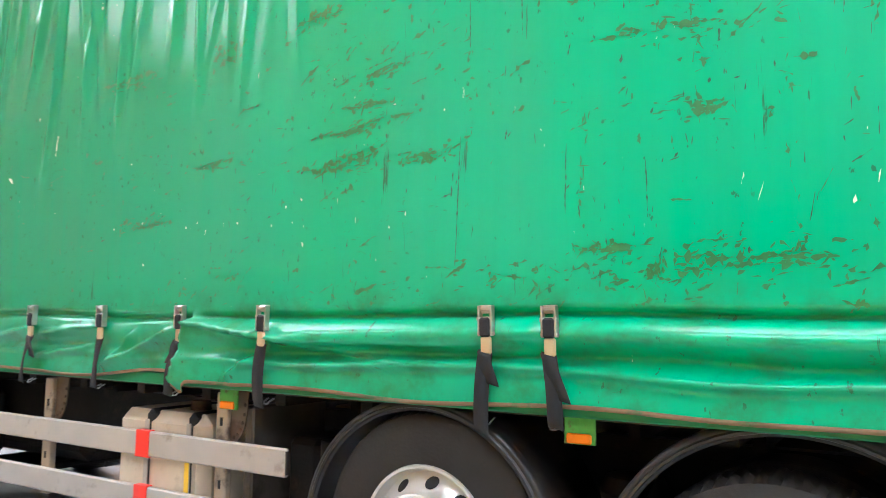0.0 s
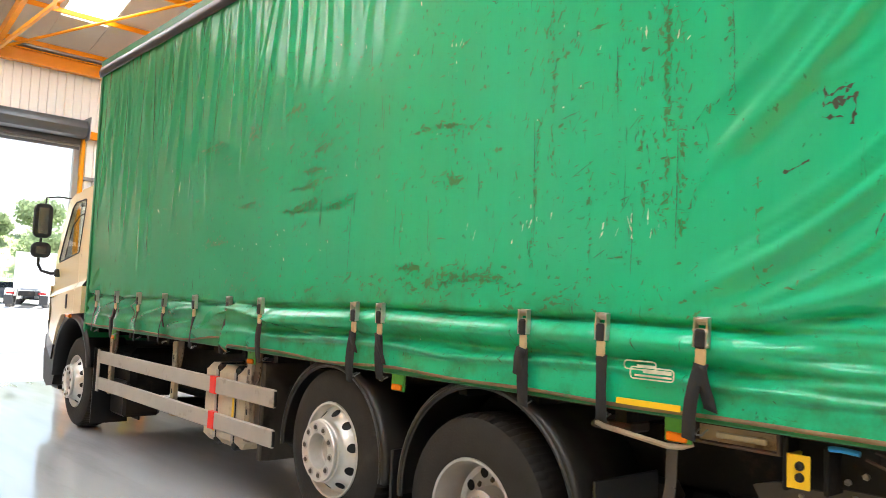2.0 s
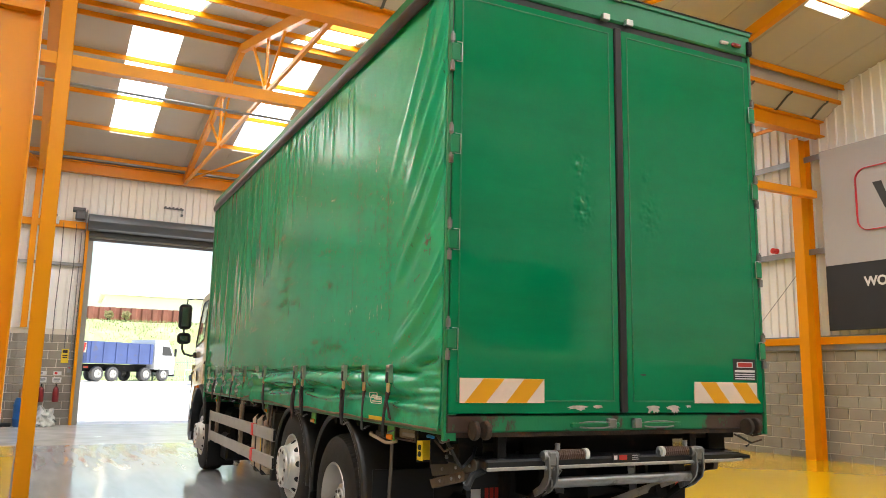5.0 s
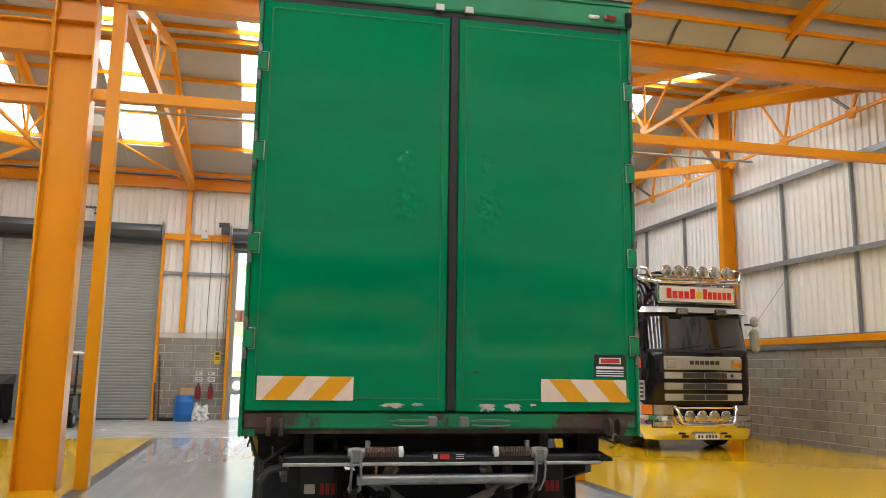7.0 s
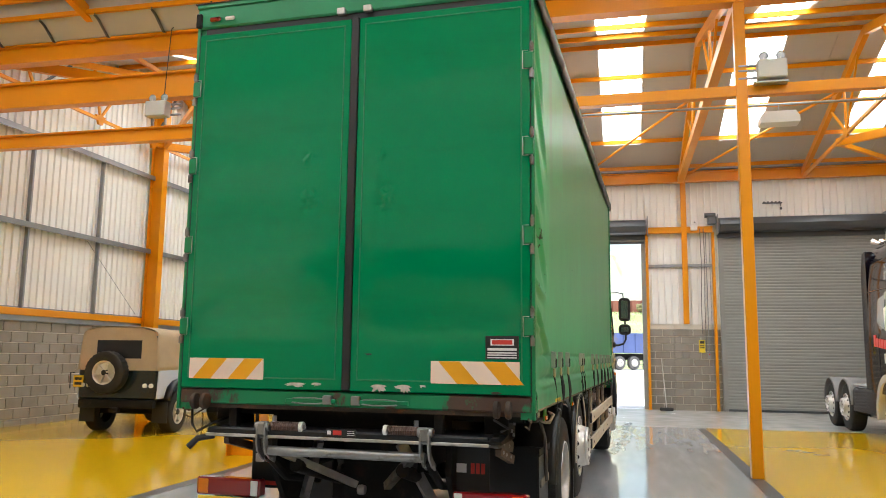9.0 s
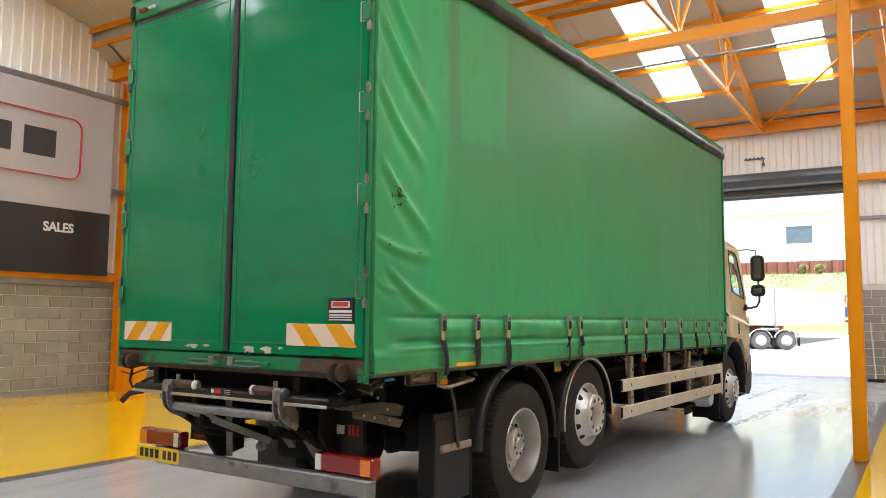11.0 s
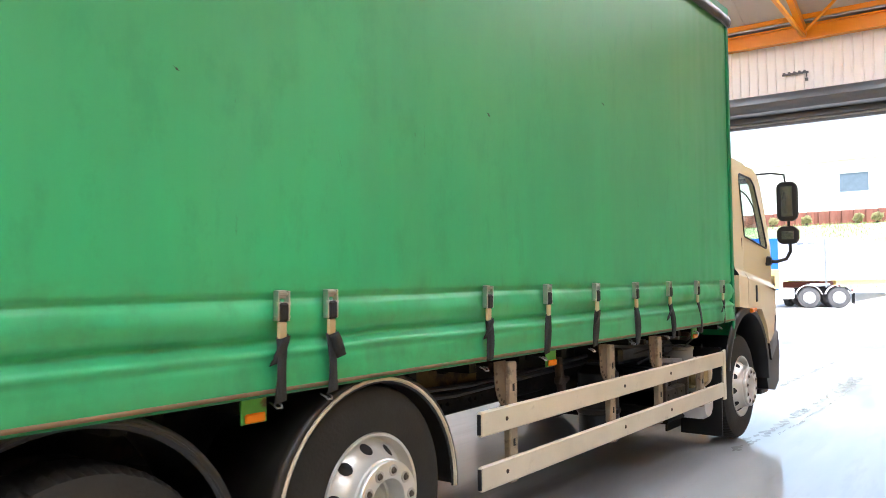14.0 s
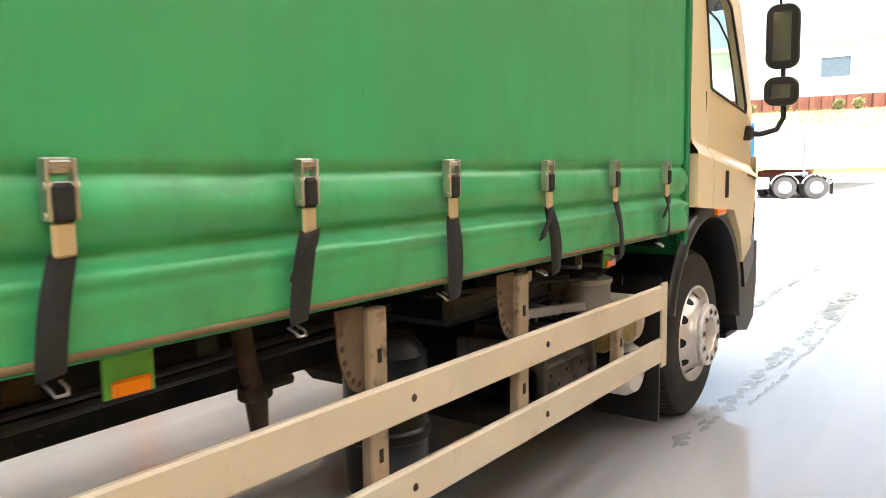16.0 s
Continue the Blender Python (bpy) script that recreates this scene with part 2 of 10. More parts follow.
RUBBER = mat("tyre_rubber", (0.023, 0.020, 0.017), rough=0.72, var=0.3, vscale=5, bump=0.5, bscale=70, spec=0.3, second=(0.05, 0.043, 0.035), amount=0.25, sscale=4, sharp=0.3)
PLASTIC = mat("black_plastic", (0.013, 0.013, 0.014), rough=0.34, var=0.2, bump=0.15, bscale=120, spec=0.4, second=(0.04, 0.035, 0.03), amount=0.15, sscale=4, sharp=0.3)
GUARD = mat("dusty_black_mudguard", (0.020, 0.018, 0.016), rough=0.36, var=0.25, vscale=4, bump=0.15, bscale=80, spec=0.4, second=(0.085, 0.066, 0.046), amount=0.42, sscale=2.2, sharp=0.35)
# the yard's haze put into the rubber as a paler grey
HAZETYRE = mat("haze_grey_tyre", (0.085, 0.082, 0.08), rough=0.85, var=0.2)
HEM = mat("worn_tan_hem", (0.20, 0.14, 0.075), rough=0.7, var=0.3, vscale=6, second=(0.03, 0.16, 0.06), amount=0.3, sscale=5)
CHASSIS = mat("dirty_black_chassis", (0.010, 0.009, 0.008), rough=0.65, var=0.4, vscale=5, bump=0.5, spec=0.2, second=(0.035, 0.024, 0.017), amount=0.3, sscale=5)
WEB = mat("black_webbing", (0.012, 0.012, 0.013), rough=0.8, var=0.2, bump=0.7, bscale=300)
STEEL = mat("worn_bright_steel", (0.52, 0.50, 0.47), rough=0.32, metal=0.9, var=0.2, vscale=15, bump=0.2, bscale=200)
GALV = mat("galvanised_steel", (0.36, 0.37, 0.38), rough=0.42, metal=0.75, var=0.2, vscale=9, bump=0.2, second=(0.12, 0.10, 0.085), amount=0.3, sscale=6)
ALLOY = mat("painted_steel_wheel", (0.66, 0.64, 0.60), rough=0.33, metal=0.55, var=0.10, vscale=9, bump=0.12, bscale=40, second=(0.30, 0.25, 0.20), amount=0.3, sscale=4, sharp=0.4)
ALU = mat("brushed_alloy_dish", (0.50, 0.475, 0.44), rough=0.36, metal=0.7, var=0.10, vscale=9, second=(0.24, 0.20, 0.16), amount=0.3, sscale=5, sharp=0.3)
DARKHOLE = mat("dark_recess", (0.006, 0.006, 0.006), rough=0.8)
CREAM = mat("cream_rail_paint", (0.62, 0.55, 0.42), rough=0.45, var=0.08, vscale=4, bump=0.15, second=(0.34, 0.27, 0.19), amount=0.18, sscale=7, sharp=0.2)
BRACKET = mat("grimy_cream_bracket", (0.33, 0.26, 0.18), rough=0.6, var=0.25, vscale=6, bump=0.3, second=(0.10, 0.07, 0.05), amount=0.4, sscale=8)
# bracket tan darkened in the colour for shade, with rust stains
KNEE = mat("shaded_rusty_bracket", (0.12, 0.085, 0.055), rough=0.7, var=0.3, vscale=9, bump=0.3, second=(0.075, 0.042, 0.025), amount=0.5, sscale=8)
GREYRAIL = mat("grey_alloy_rail", (0.45, 0.42, 0.37), rough=0.4, metal=0.3, var=0.1, vscale=4, second=(0.22, 0.18, 0.14), amount=0.2, sscale=7, sharp=0.2)
CABPAINT = mat("beige_cab_paint", (0.83, 0.71, 0.46), rough=0.25, var=0.0, vscale=1.2, coat=0.5, rvar=0.0)
TANKPAINT = mat("cream_tank_shell", (0.62, 0.53, 0.40), rough=0.45, var=0.15, vscale=3, bump=0.25, second=(0.30, 0.23, 0.15), amount=0.4, sscale=4, sharp=0.25)
REDTAPE = mat("red_reflective_tape", (0.85, 0.03, 0.015), rough=0.4, var=0.05)
AMBER = mat("amber_lens", (0.75, 0.19, 0.01), rough=0.2, var=0.1, coat=0.6)
REDLENS = mat("red_lens", (0.24, 0.006, 0.008), rough=0.18, var=0.1, coat=0.7)
CLEARLENS = mat("clear_lens", (0.75, 0.72, 0.68), rough=0.15, var=0.1, coat=0.7)
CHEV_W = mat("white_chevron_sheet", (0.80, 0.62, 0.50), rough=0.4, var=0.06, second=(0.55, 0.38, 0.28), amount=0.1, sharp=0.3)
CHEV_O = mat("orange_chevron_sheet", (0.76, 0.34, 0.005), rough=0.4, var=0.06)
BLACKCARD = mat("black_sticker", (0.015, 0.013, 0.013), rough=0.35, var=0.1)
WHITEINK = mat("white_ink", (0.75, 0.73, 0.72), rough=0.5, var=0.05)
REDINK = mat("red_ink", (0.55, 0.03, 0.02), rough=0.5, var=0.1)
YELLOWPLATE = mat("yellow_number_plate", (0.80, 0.50, 0.02), rough=0.35, var=0.06)
YELLOWTAG = mat("yellow_tag", (0.85, 0.55, 0.02), rough=0.4, var=0.1)
BLUEHOSE = mat("blue_air_line", (0.02, 0.25, 0.65), rough=0.35)
SCRATCH = mat("bare_scraped_metal", (0.55, 0.50, 0.45), rough=0.45, metal=0.3, var=0.3, vscale=20)
SPRING = mat("brown_coated_spring", (0.095, 0.045, 0.028), rough=0.45, var=0.2)
WHITEPL = mat("white_nylon", (0.75, 0.74, 0.70), rough=0.4)
GLASS = glass("vehicle_glass", (0.88, 0.94, 0.93))
LIFTSTEEL = mat("worn_grey_steel", (0.27, 0.265, 0.255), rough=0.38, metal=0.7, var=0.2, vscale=8, bump=0.25, second=(0.10, 0.08, 0.06), amount=0.35, sscale=6)
ARMGREY = mat("grimy_grey_arm", (0.065, 0.057, 0.047), rough=0.6, var=0.25, vscale=5, bump=0.3, second=(0.035, 0.028, 0.022), amount=0.4, sscale=5)
MIRROR = mat("mirror_glass", (0.26, 0.265, 0.28), rough=0.16, metal=1.0, var=0.0, rvar=0.0)
INTERIOR = mat("dark_cab_trim", (0.05, 0.048, 0.046), rough=0.7, var=0.2)

ORANGE = mat("orange_steel_paint", (0.76, 0.285, 0.003), spec=0.28, rough=0.28, var=0.05, vscale=1.2, bump=0.08, bscale=40, second=(0.62, 0.23, 0.004), amount=0.1, sscale=3, sharp=0.4)
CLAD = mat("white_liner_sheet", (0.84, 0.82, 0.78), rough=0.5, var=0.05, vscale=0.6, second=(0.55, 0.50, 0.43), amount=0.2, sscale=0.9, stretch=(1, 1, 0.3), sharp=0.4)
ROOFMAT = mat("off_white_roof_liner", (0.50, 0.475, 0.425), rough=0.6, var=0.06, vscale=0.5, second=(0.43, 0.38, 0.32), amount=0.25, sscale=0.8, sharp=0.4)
GREYRAILM = mat("grey_sheeting_rail", (0.30, 0.31, 0.32), rough=0.4, metal=0.6, var=0.12, vscale=3)
BLOCK = mat("grey_concrete_block", (0.29, 0.262, 0.22), rough=0.85, var=0.14, vscale=3, bump=0.8, bscale=90, second=(0.24, 0.212, 0.172), amount=0.35, sscale=12, sharp=0.25, piece=0.13)
MORTAR = mat("pale_mortar", (0.72, 0.67, 0.58), rough=0.9, var=0.1, bump=0.6, bscale=120)
SHUTTER = mat("grey_shutter_lath", (0.31, 0.312, 0.288), rough=0.62, var=0.06, vscale=2, piece=0.025, spec=0.3)
SHUTDARK = mat("dark_shutter_roll", (0.10, 0.105, 0.11), rough=0.4, metal=0.5, var=0.12)
FLOORGREY = mat("grey_polished_concrete", (0.40, 0.405, 0.42), rough=0.12, var=0.1, vscale=0.9, second=(0.30, 0.30, 0.31), amount=0.38, sscale=1.6, sharp=0.3, rvar=0.06, spec=0.6, stretch=(0.22, 1.5, 1))
FLOORAPRON = mat("plain_concrete_apron", (0.50, 0.485, 0.46), rough=0.22, var=0.10, vscale=0.5, second=(0.38, 0.365, 0.34), amount=0.35, sscale=0.9, sharp=0.4, rvar=0.04)
FLOORYELLOW = mat("yellow_epoxy_floor", (0.80, 0.47, 0.006), rough=0.11, var=0.05, vscale=0.4, second=(0.66, 0.36, 0.008), amount=0.25, sscale=0.9, sharp=0.4, rvar=0.015, spec=0.55)
FLOORLINE = mat("dark_floor_line", (0.10, 0.095, 0.09), rough=0.35, var=0.15, vscale=3)
SKYLIGHT = mat("translucent_rooflight", (0.93, 0.98, 1.0), rough=0.6, emit=4.9, var=0.0)
# same sheet with weaker emission, to dim the rear bay
SKYLIGHT_REAR = mat("rear_rooflight", (0.93, 0.98, 1.0), rough=0.6, emit=3.9, var=0.0)
YARD = mat("yard_concrete", (0.62, 0.605, 0.58), rough=0.8, var=0.1, vscale=0.12, bump=0.3, bscale=8, second=(0.52, 0.51, 0.49), amount=0.3, sscale=0.25, sharp=0.3)

# ---- mesh building ----


class Shape:
    """Gathers vertices and faces for one mesh."""

    def __init__(self):
        self.v, self.f = [], []

    def add(self, vs, fs):
        o = len(self.v)
        self.v.extend(tuple(p) for p in vs)
        self.f.extend(tuple(i + o for i in f) for f in fs)
        return self

    def box(self, x0, x1, y0, y1, z0, z1, b=0.0):
        b = min(b, 0.45 * abs(x1 - x0), 0.45 * abs(y1 - y0), 0.45 * abs(z1 - z0))
        if b <= 0:
            vs = [(x, y, z) for x in (x0, x1) for y in (y0, y1) for z in (z0, z1)]
            return self.add(vs, [(0, 1, 3, 2), (4, 6, 7, 5), (0, 4, 5, 1), (2, 3, 7, 6), (0, 2, 6, 4), (1, 5, 7, 3)])
        c = [(x0 + x1) / 2, (y0 + y1) / 2, (z0 + z1) / 2]
        h = [abs(x1 - x0) / 2, abs(y1 - y0) / 2, abs(z1 - z0) / 2]
        ix = {}
        vs = []
        for sx in (-1, 1):
            for sy in (-1, 1):
                for sz in (-1, 1):
                    s = (sx, sy, sz)
                    for a in range(3):
                        p = [c[k] + s[k] * (h[k] - (0 if k == a else b)) for k in range(3)]
                        ix[(s, a)] = len(vs)
                        vs.append(p)
        fs = []
        for a in range(3):
            u, w = [k for k in range(3) if k != a]
            for sa in (-1, 1):
                q = []
                for su, sw in ((-1, -1), (1, -1), (1, 1), (-1, 1)):
                    s = [0, 0, 0]
                    s[a], s[u], s[w] = sa, su, sw
                    q.append(ix[(tuple(s), a)])
                fs.append(q)
        for a in range(3):
            u, w = [k for k in range(3) if k != a]
            for su in (-1, 1):
                for sw in (-1, 1):
                    q = []
                    for sa, k in ((-1, u), (1, u), (1, w), (-1, w)):
                        s = [0, 0, 0]
                        s[a], s[u], s[w] = sa, su, sw
                        q.append(ix[(tuple(s), k)])
                    fs.append(q)
        for sx in (-1, 1):
            for sy in (-1, 1):
                for sz in (-1, 1):
                    fs.append([ix[((sx, sy, sz), a)] for a in range(3)])
        return self.add(vs, fs)

    def rod(self, p, q, r, n=10, r2=None, cap=True):
        p, q = Vector(p), Vector(q)
        d = (q - p).normalized()
        a = d.orthogonal().normalized()
        c = d.cross(a)
        r2 = r if r2 is None else r2
        vs = [p + r * (math.cos(t) * a + math.sin(t) * c) for t in (2 * math.pi * i / n for i in range(n))]
        vs += [q + r2 * (math.cos(t) * a + math.sin(t) * c) for t in (2 * math.pi * i / n for i in range(n))]
        fs = [(i, (i + 1) % n, n + (i + 1) % n, n + i) for i in range(n)]
        if cap:
            fs += [tuple(range(n)), tuple(range(n, 2 * n))]
        return self.add(vs, fs)

    def beam(self, p, q, w, h, up=(0, 0, 1)):
        """A rectangular bar from p to q, w wide and h high."""
        p, q = Vector(p), Vector(q)
        d = (q - p).normalized()
        s = d.cross(Vector(up))
        s = s.normalized() if s.length > 1e-5 else d.orthogonal().normalized()
        u = s.cross(d)
        vs = [e + sx * s * w / 2 + sz * u * h / 2 for e in (p, q) for sx, sz in ((-1, -1), (1, -1), (1, 1), (-1, 1))]
        return self.add(vs, [(0, 1, 2, 3), (4, 7, 6, 5), (0, 4, 5, 1), (1, 5, 6, 2), (2, 6, 7, 3), (3, 7, 4, 0)])

    def ibeam(self, p, q, w, h, t=0.02, up=(0, 0, 1)):
        """A rolled I section from p to q."""
        p, q = Vector(p), Vector(q)
        d = (q - p).normalized()
        s = d.cross(Vector(up)).normalized()
        u = s.cross(d)
        o = u * (h / 2 - t / 2)
        self.beam(p + o, q + o, w, t, up)
        self.beam(p - o, q - o, w, t, up)
        return self.beam(p, q, t * 0.8, h - 2 * t, up)

    def prism(self, poly, axis, a, b):
        """A flat outline swept along an axis. poly holds the other two coordinates in axis order."""
        n = len(poly)

        def at(p, w):
            q = list(p)
            q.insert(axis, w)
            return q
        vs = [at(p, a) for p in poly] + [at(p, b) for p in poly]
        fs = [(i, (i + 1) % n, n + (i + 1) % n, n + i) for i in range(n)]
        fs += [tuple(range(n)), tuple(range(n, 2 * n))]
        return self.add(vs, fs)

    def lathe(self, prof, c, axis=1, n=48, closed=False, wob=None):
        """Turns (radius, offset) pairs round an axis through c."""
        u, w = [k for k in range(3) if k != axis]
        vs = []
        for i in range(n):
            t = 2 * math.pi * i / n
            for j, (r, o) in enumerate(prof):
                if wob:
                    r = r + wob(i, j)
                p = [0, 0, 0]
                p[axis] = c[axis] + o
                p[u] = c[u] + r * math.cos(t)
                p[w] = c[w] + r * math.sin(t)
                vs.append(p)
        k = len(prof)
        fs = []
        for i in range(n):
            for j in range(k if closed else k - 1):
                a, b = j, (j + 1) % k
                fs.append((i * k + a, i * k + b, ((i + 1) % n) * k + b, ((i + 1) % n) * k + a))
        return self.add(vs, fs)

    def tube(self, pts, r, n=8):
        pts = [Vector(p) for p in pts]
        vs, fs = [], []
        prev = None
        for i, p in enumerate(pts):
            d = (pts[min(i + 1, len(pts) - 1)] - pts[max(i - 1, 0)]).normalized()
            a = d.orthogonal().normalized() if prev is None else (prev - d * prev.dot(d)).normalized()
            prev = a
            c = d.cross(a)
            vs += [p + r * (math.cos(2 * math.pi * k / n) * a + math.sin(2 * math.pi * k / n) * c) for k in range(n)]
        for i in range(len(pts) - 1):
            fs += [(i * n + k, i * n + (k + 1) % n, (i + 1) * n + (k + 1) % n, (i + 1) * n + k) for k in range(n)]
        fs += [tuple(range(n)), tuple(range((len(pts) - 1) * n, len(pts) * n))]
        return self.add(vs, fs)

    def sheet(self, fn, nu, nv):
        vs = [fn(i / nu, j / nv) for i in range(nu + 1) for j in range(nv + 1)]
        fs = [(i * (nv + 1) + j, (i + 1) * (nv + 1) + j, (i + 1) * (nv + 1) + j + 1, i * (nv + 1) + j + 1) for i in range(nu) for j in range(nv)]
        return self.add(vs, fs)

    def band(self, fn, n):
        """A strip through successive left and right edges given by fn."""
        vs = []
        for i in range(n + 1):
            a, b = fn(i / n)
            vs += [a, b]
        return self.add(vs, [(2 * i, 2 * i + 1, 2 * i + 3, 2 * i + 2) for i in range(n)])

    def moved(self, m):
        self.v = [tuple(m @ Vector(p)) for p in self.v]
        return self

    def mesh(self, name, material, smooth=35):
        me = bpy.data.meshes.new(name)
        me.from_pydata(self.v, [], self.f)
        if len(self.f) < 6000:
            bm = bmesh.new()
            bm.from_mesh(me)
            bmesh.ops.recalc_face_normals(bm, faces=bm.faces)
            bm.to_mesh(me)
            bm.free()
        me.materials.append(material)
        if smooth:
            me.polygons.foreach_set("use_smooth", [True] * len(me.polygons))
            me.set_sharp_from_angle(angle=radians(smooth))
        me.update()
        return me


def part(name, shape, material, parent, label="", smooth=35, at=None):
    ob = new(name, shape.mesh(name, material, smooth) if isinstance(shape, Shape) else shape)
    ob.parent = parent
    if at is not None:
        ob.matrix_basis = at
    if label:
        ob["label"] = label
    return ob


def thing(name, label, category, group="", at=None, kind=""):
    ob = new(name)
    ob.empty_display_size = 0.1
    if at is not None:
        ob.matrix_basis = at
    return tagged(ob, label, category, group, kind)


def solid(name, shape, material, label, category, group="", at=None, kind="", smooth=35):
    ob = new(name, shape.mesh(name, material, smooth))
    if at is not None:
        ob.matrix_basis = at
    return tagged(ob, label, category, group, kind)


def thick(ob, t):
    md = ob.modifiers.new("thickness", 'SOLIDIFY')
    md.thickness = t
    md.offset = 0
    return ob


def lettering(name, words, size, material, parent, at, align='CENTER', width=1.0, bold=0.0):
    cu = bpy.data.curves.new(name, 'FONT')
    cu.body = words
    cu.size = size
    cu.align_x = align
    cu.align_y = 'CENTER'
    cu.extrude = 0.003
    cu.offset = bold
    cu.materials.append(material)
    ob = new(name, cu)
    ob.parent = parent
    ob.matrix_basis = at @ Matrix.Diagonal((width, 1, 1, 1))
    return ob


B = pose(0, 0, 0, 0, 0, 2.3)      # the building lies slightly askew to the lorry

# ---- the building ----
UB, VL, VR, UF = -19.9, -10.45, 10.85, 8.8      # back wall, side walls, front wall
UV, EAVE, SLOPE = -6.2, 7.2, 0.25            # valley line, eaves height, roof pitch
UR = (UB + UV) / 2                           # ridge of the rear bay
UR2 = (UV + UF) / 2


def roof_z(u):
    return EAVE + SLOPE * (min(u - UB, UV - u) if u <= UV else min(u - UV, UF - u)) + 0.18


def ribbed(u0, u1, z0, z1f, pitch=0.2, depth=0.04, top=None):
    """Trapezoidal liner sheet in the plane y = 0, with its ribs upright."""
    s = Shape()
    n = int(round((u1 - u0) / pitch))
    cols = []
    for i in range(n):
        a = u0 + i * (u1 - u0) / n
        p = (u1 - u0) / n
        for fr, d in ((0.0, 0), (0.74, 0), (0.80, depth), (0.94, depth)):
            cols.append((a + fr * p, d))
    cols.append((u1, 0))
    vs = []
    for u, d in cols:
        vs += [(u, d, z0), (u, d, z1f(u))]
    s.add(vs, [(2 * i, 2 * i + 1, 2 * i + 3, 2 * i + 2) for i in range(len(cols) - 1)])
    s.prism([(u0, z0), (u1, z0), (u1, z1f(u1))] + [(u0 + (u1 - u0) * k / 4, z1f(u0 + (u1 - u0) * k / 4)) for k in (3, 2, 1)] + [(u0, z1f(u0))], 1, -0.12, -0.03)
    return s


# floors
fl = Shape().box(-13.7, UF, -3.22, 3.36, -0.25, 0.0)
solid("floor_grey_lane", fl, FLOORGREY, "glossy grey polished concrete lane down the shed", "floor", at=B, kind="structure", smooth=0)
fl = Shape().box(UB - 0.1, -13.7, VL, VR, -0.25, 0.0)
solid("floor_apron", fl, FLOORAPRON, "plain worn grey concrete floor inside the roller doors", "floor", at=B, kind="structure", smooth=0)
for nm, v0, v1 in (("floor_yellow_south", VL, -3.4), ("floor_yellow_north", 3.54, VR)):
    solid(nm, Shape().box(-13.7, UF, v0, v1, -0.25, 0.003), FLOORYELLOW, "shiny yellow epoxy painted workshop floor", "floor", at=B, kind="structure", smooth=0)
for nm, v0, v1 in (("floor_line_south", -3.4, -3.22), ("floor_line_north", 3.36, 3.54)):
    solid(nm, Shape().box(-13.7, UF, v0, v1, -0.25, 0.002), FLOORLINE, "dark grey painted line along the yellow floor", "floor line", at=B, kind="structure", smooth=0)

# rear wall with three door openings
OPEN = ((-8.75, -4.2), (-2.12, 2.5), (4.66, 9.3))
HEAD = 5.26
piers = ((VL - 0.3, -8.75), (-4.2, -2.12), (2.5, 4.66), (9.3, VR + 0.3))
PIER = 2.58
rear = thing("wall_rear", "rear shed wall of white liner sheet above grey blockwork piers", "wall", at=B, kind="structure")
for a, b in piers:
    part("liner_sheet", ribbed(a, b, PIER, lambda u: HEAD + 0.02, 0.2).moved(Matrix(((0, 1, 0, UB), (1, 0, 0, 0), (0, 0, 1, 0), (0, 0, 0, 1)))), CLAD, rear)
part("liner_sheet", ribbed(VL - 0.3, VR + 0.3, HEAD + 0.02, lambda u: EAVE + 0.25, 0.2).moved(Matrix(((0, 1, 0, UB), (1, 0, 0, 0), (0, 0, 1, 0), (0, 0, 0, 1)))), CLAD, rear)
for a, b in piers:
    part("pier_core", Shape().box(UB - 0.22, UB - 0.02, a, b, 0, PIER), MORTAR, rear, smooth=0)

# side walls
for nm, v, sgn in (("wall_south", VL, 1), ("wall_north", VR, -1)):
    w = thing(nm, "tall side wall, white ribbed liner sheet over grey blockwork", "wall", at=B, kind="structure")
    mm = Matrix(((1, 0, 0, 0), (0, sgn, 0, v), (0, 0, 1, 0), (0, 0, 0, 1)))
    part("liner_sheet", ribbed(UB, UV, 2.3, lambda u: roof_z(u) + 0.02).moved(mm), CLAD, w)
    part("liner_sheet", ribbed(UV, UF, 2.3, lambda u: roof_z(u) + 0.02).moved(mm), CLAD, w)
    part("block_core", Shape().box(UB, UF, -0.22, -0.02, 0, 2.16).moved(mm), MORTAR, w, smooth=0)
    part("capping_beam", Shape().box(UB, UF, -0.03, 0.10, 2.27, 2.42, 0.008).moved(mm), ORANGE, w, "orange painted steel capping beam")
    part("sill_flashing", Shape().box(UB, UF, -0.03, 0.05, 2.16, 2.27).moved(mm), GREYRAILM, w, "grey metal flashing")
    part("top_flashing", Shape().box(UB, UF, 0.0, 0.052, 2.42, 2.45).moved(mm), GREYRAILM, w)
    for z in (4.16, 6.12):
        part("sheeting_rail", Shape().box(UB, UF, 0.03, 0.17, z - 0.012, z + 0.012).box(UB, UF, 0.15, 0.17, z - 0.06, z + 0.06).box(UB, UF, 0.03, 0.05, z - 0.02, z + 0.06).moved(mm), GREYRAILM, w, "grey galvanised sheeting rail")
    for u in (-17.7, -15.4, -11.0, -8.75, -4.2, -2.0, 0.2, 2.5, 4.8):
        part("side_post", Shape().box(u - 0.022, u + 0.022, 0.03, 0.12, 2.42, 6.07).moved(mm), GREYRAILM, w, "slim grey steel post")
    for u0, u1 in ((-12.6, -10.6), (-8.1, -6.5), (-16.7, -15.0)):
        part("brace_wire", Shape().rod((u0, 0.09, 2.5), (u1, 0.09, 4.1), 0.006, 6).moved(mm), GREYRAILM, w)

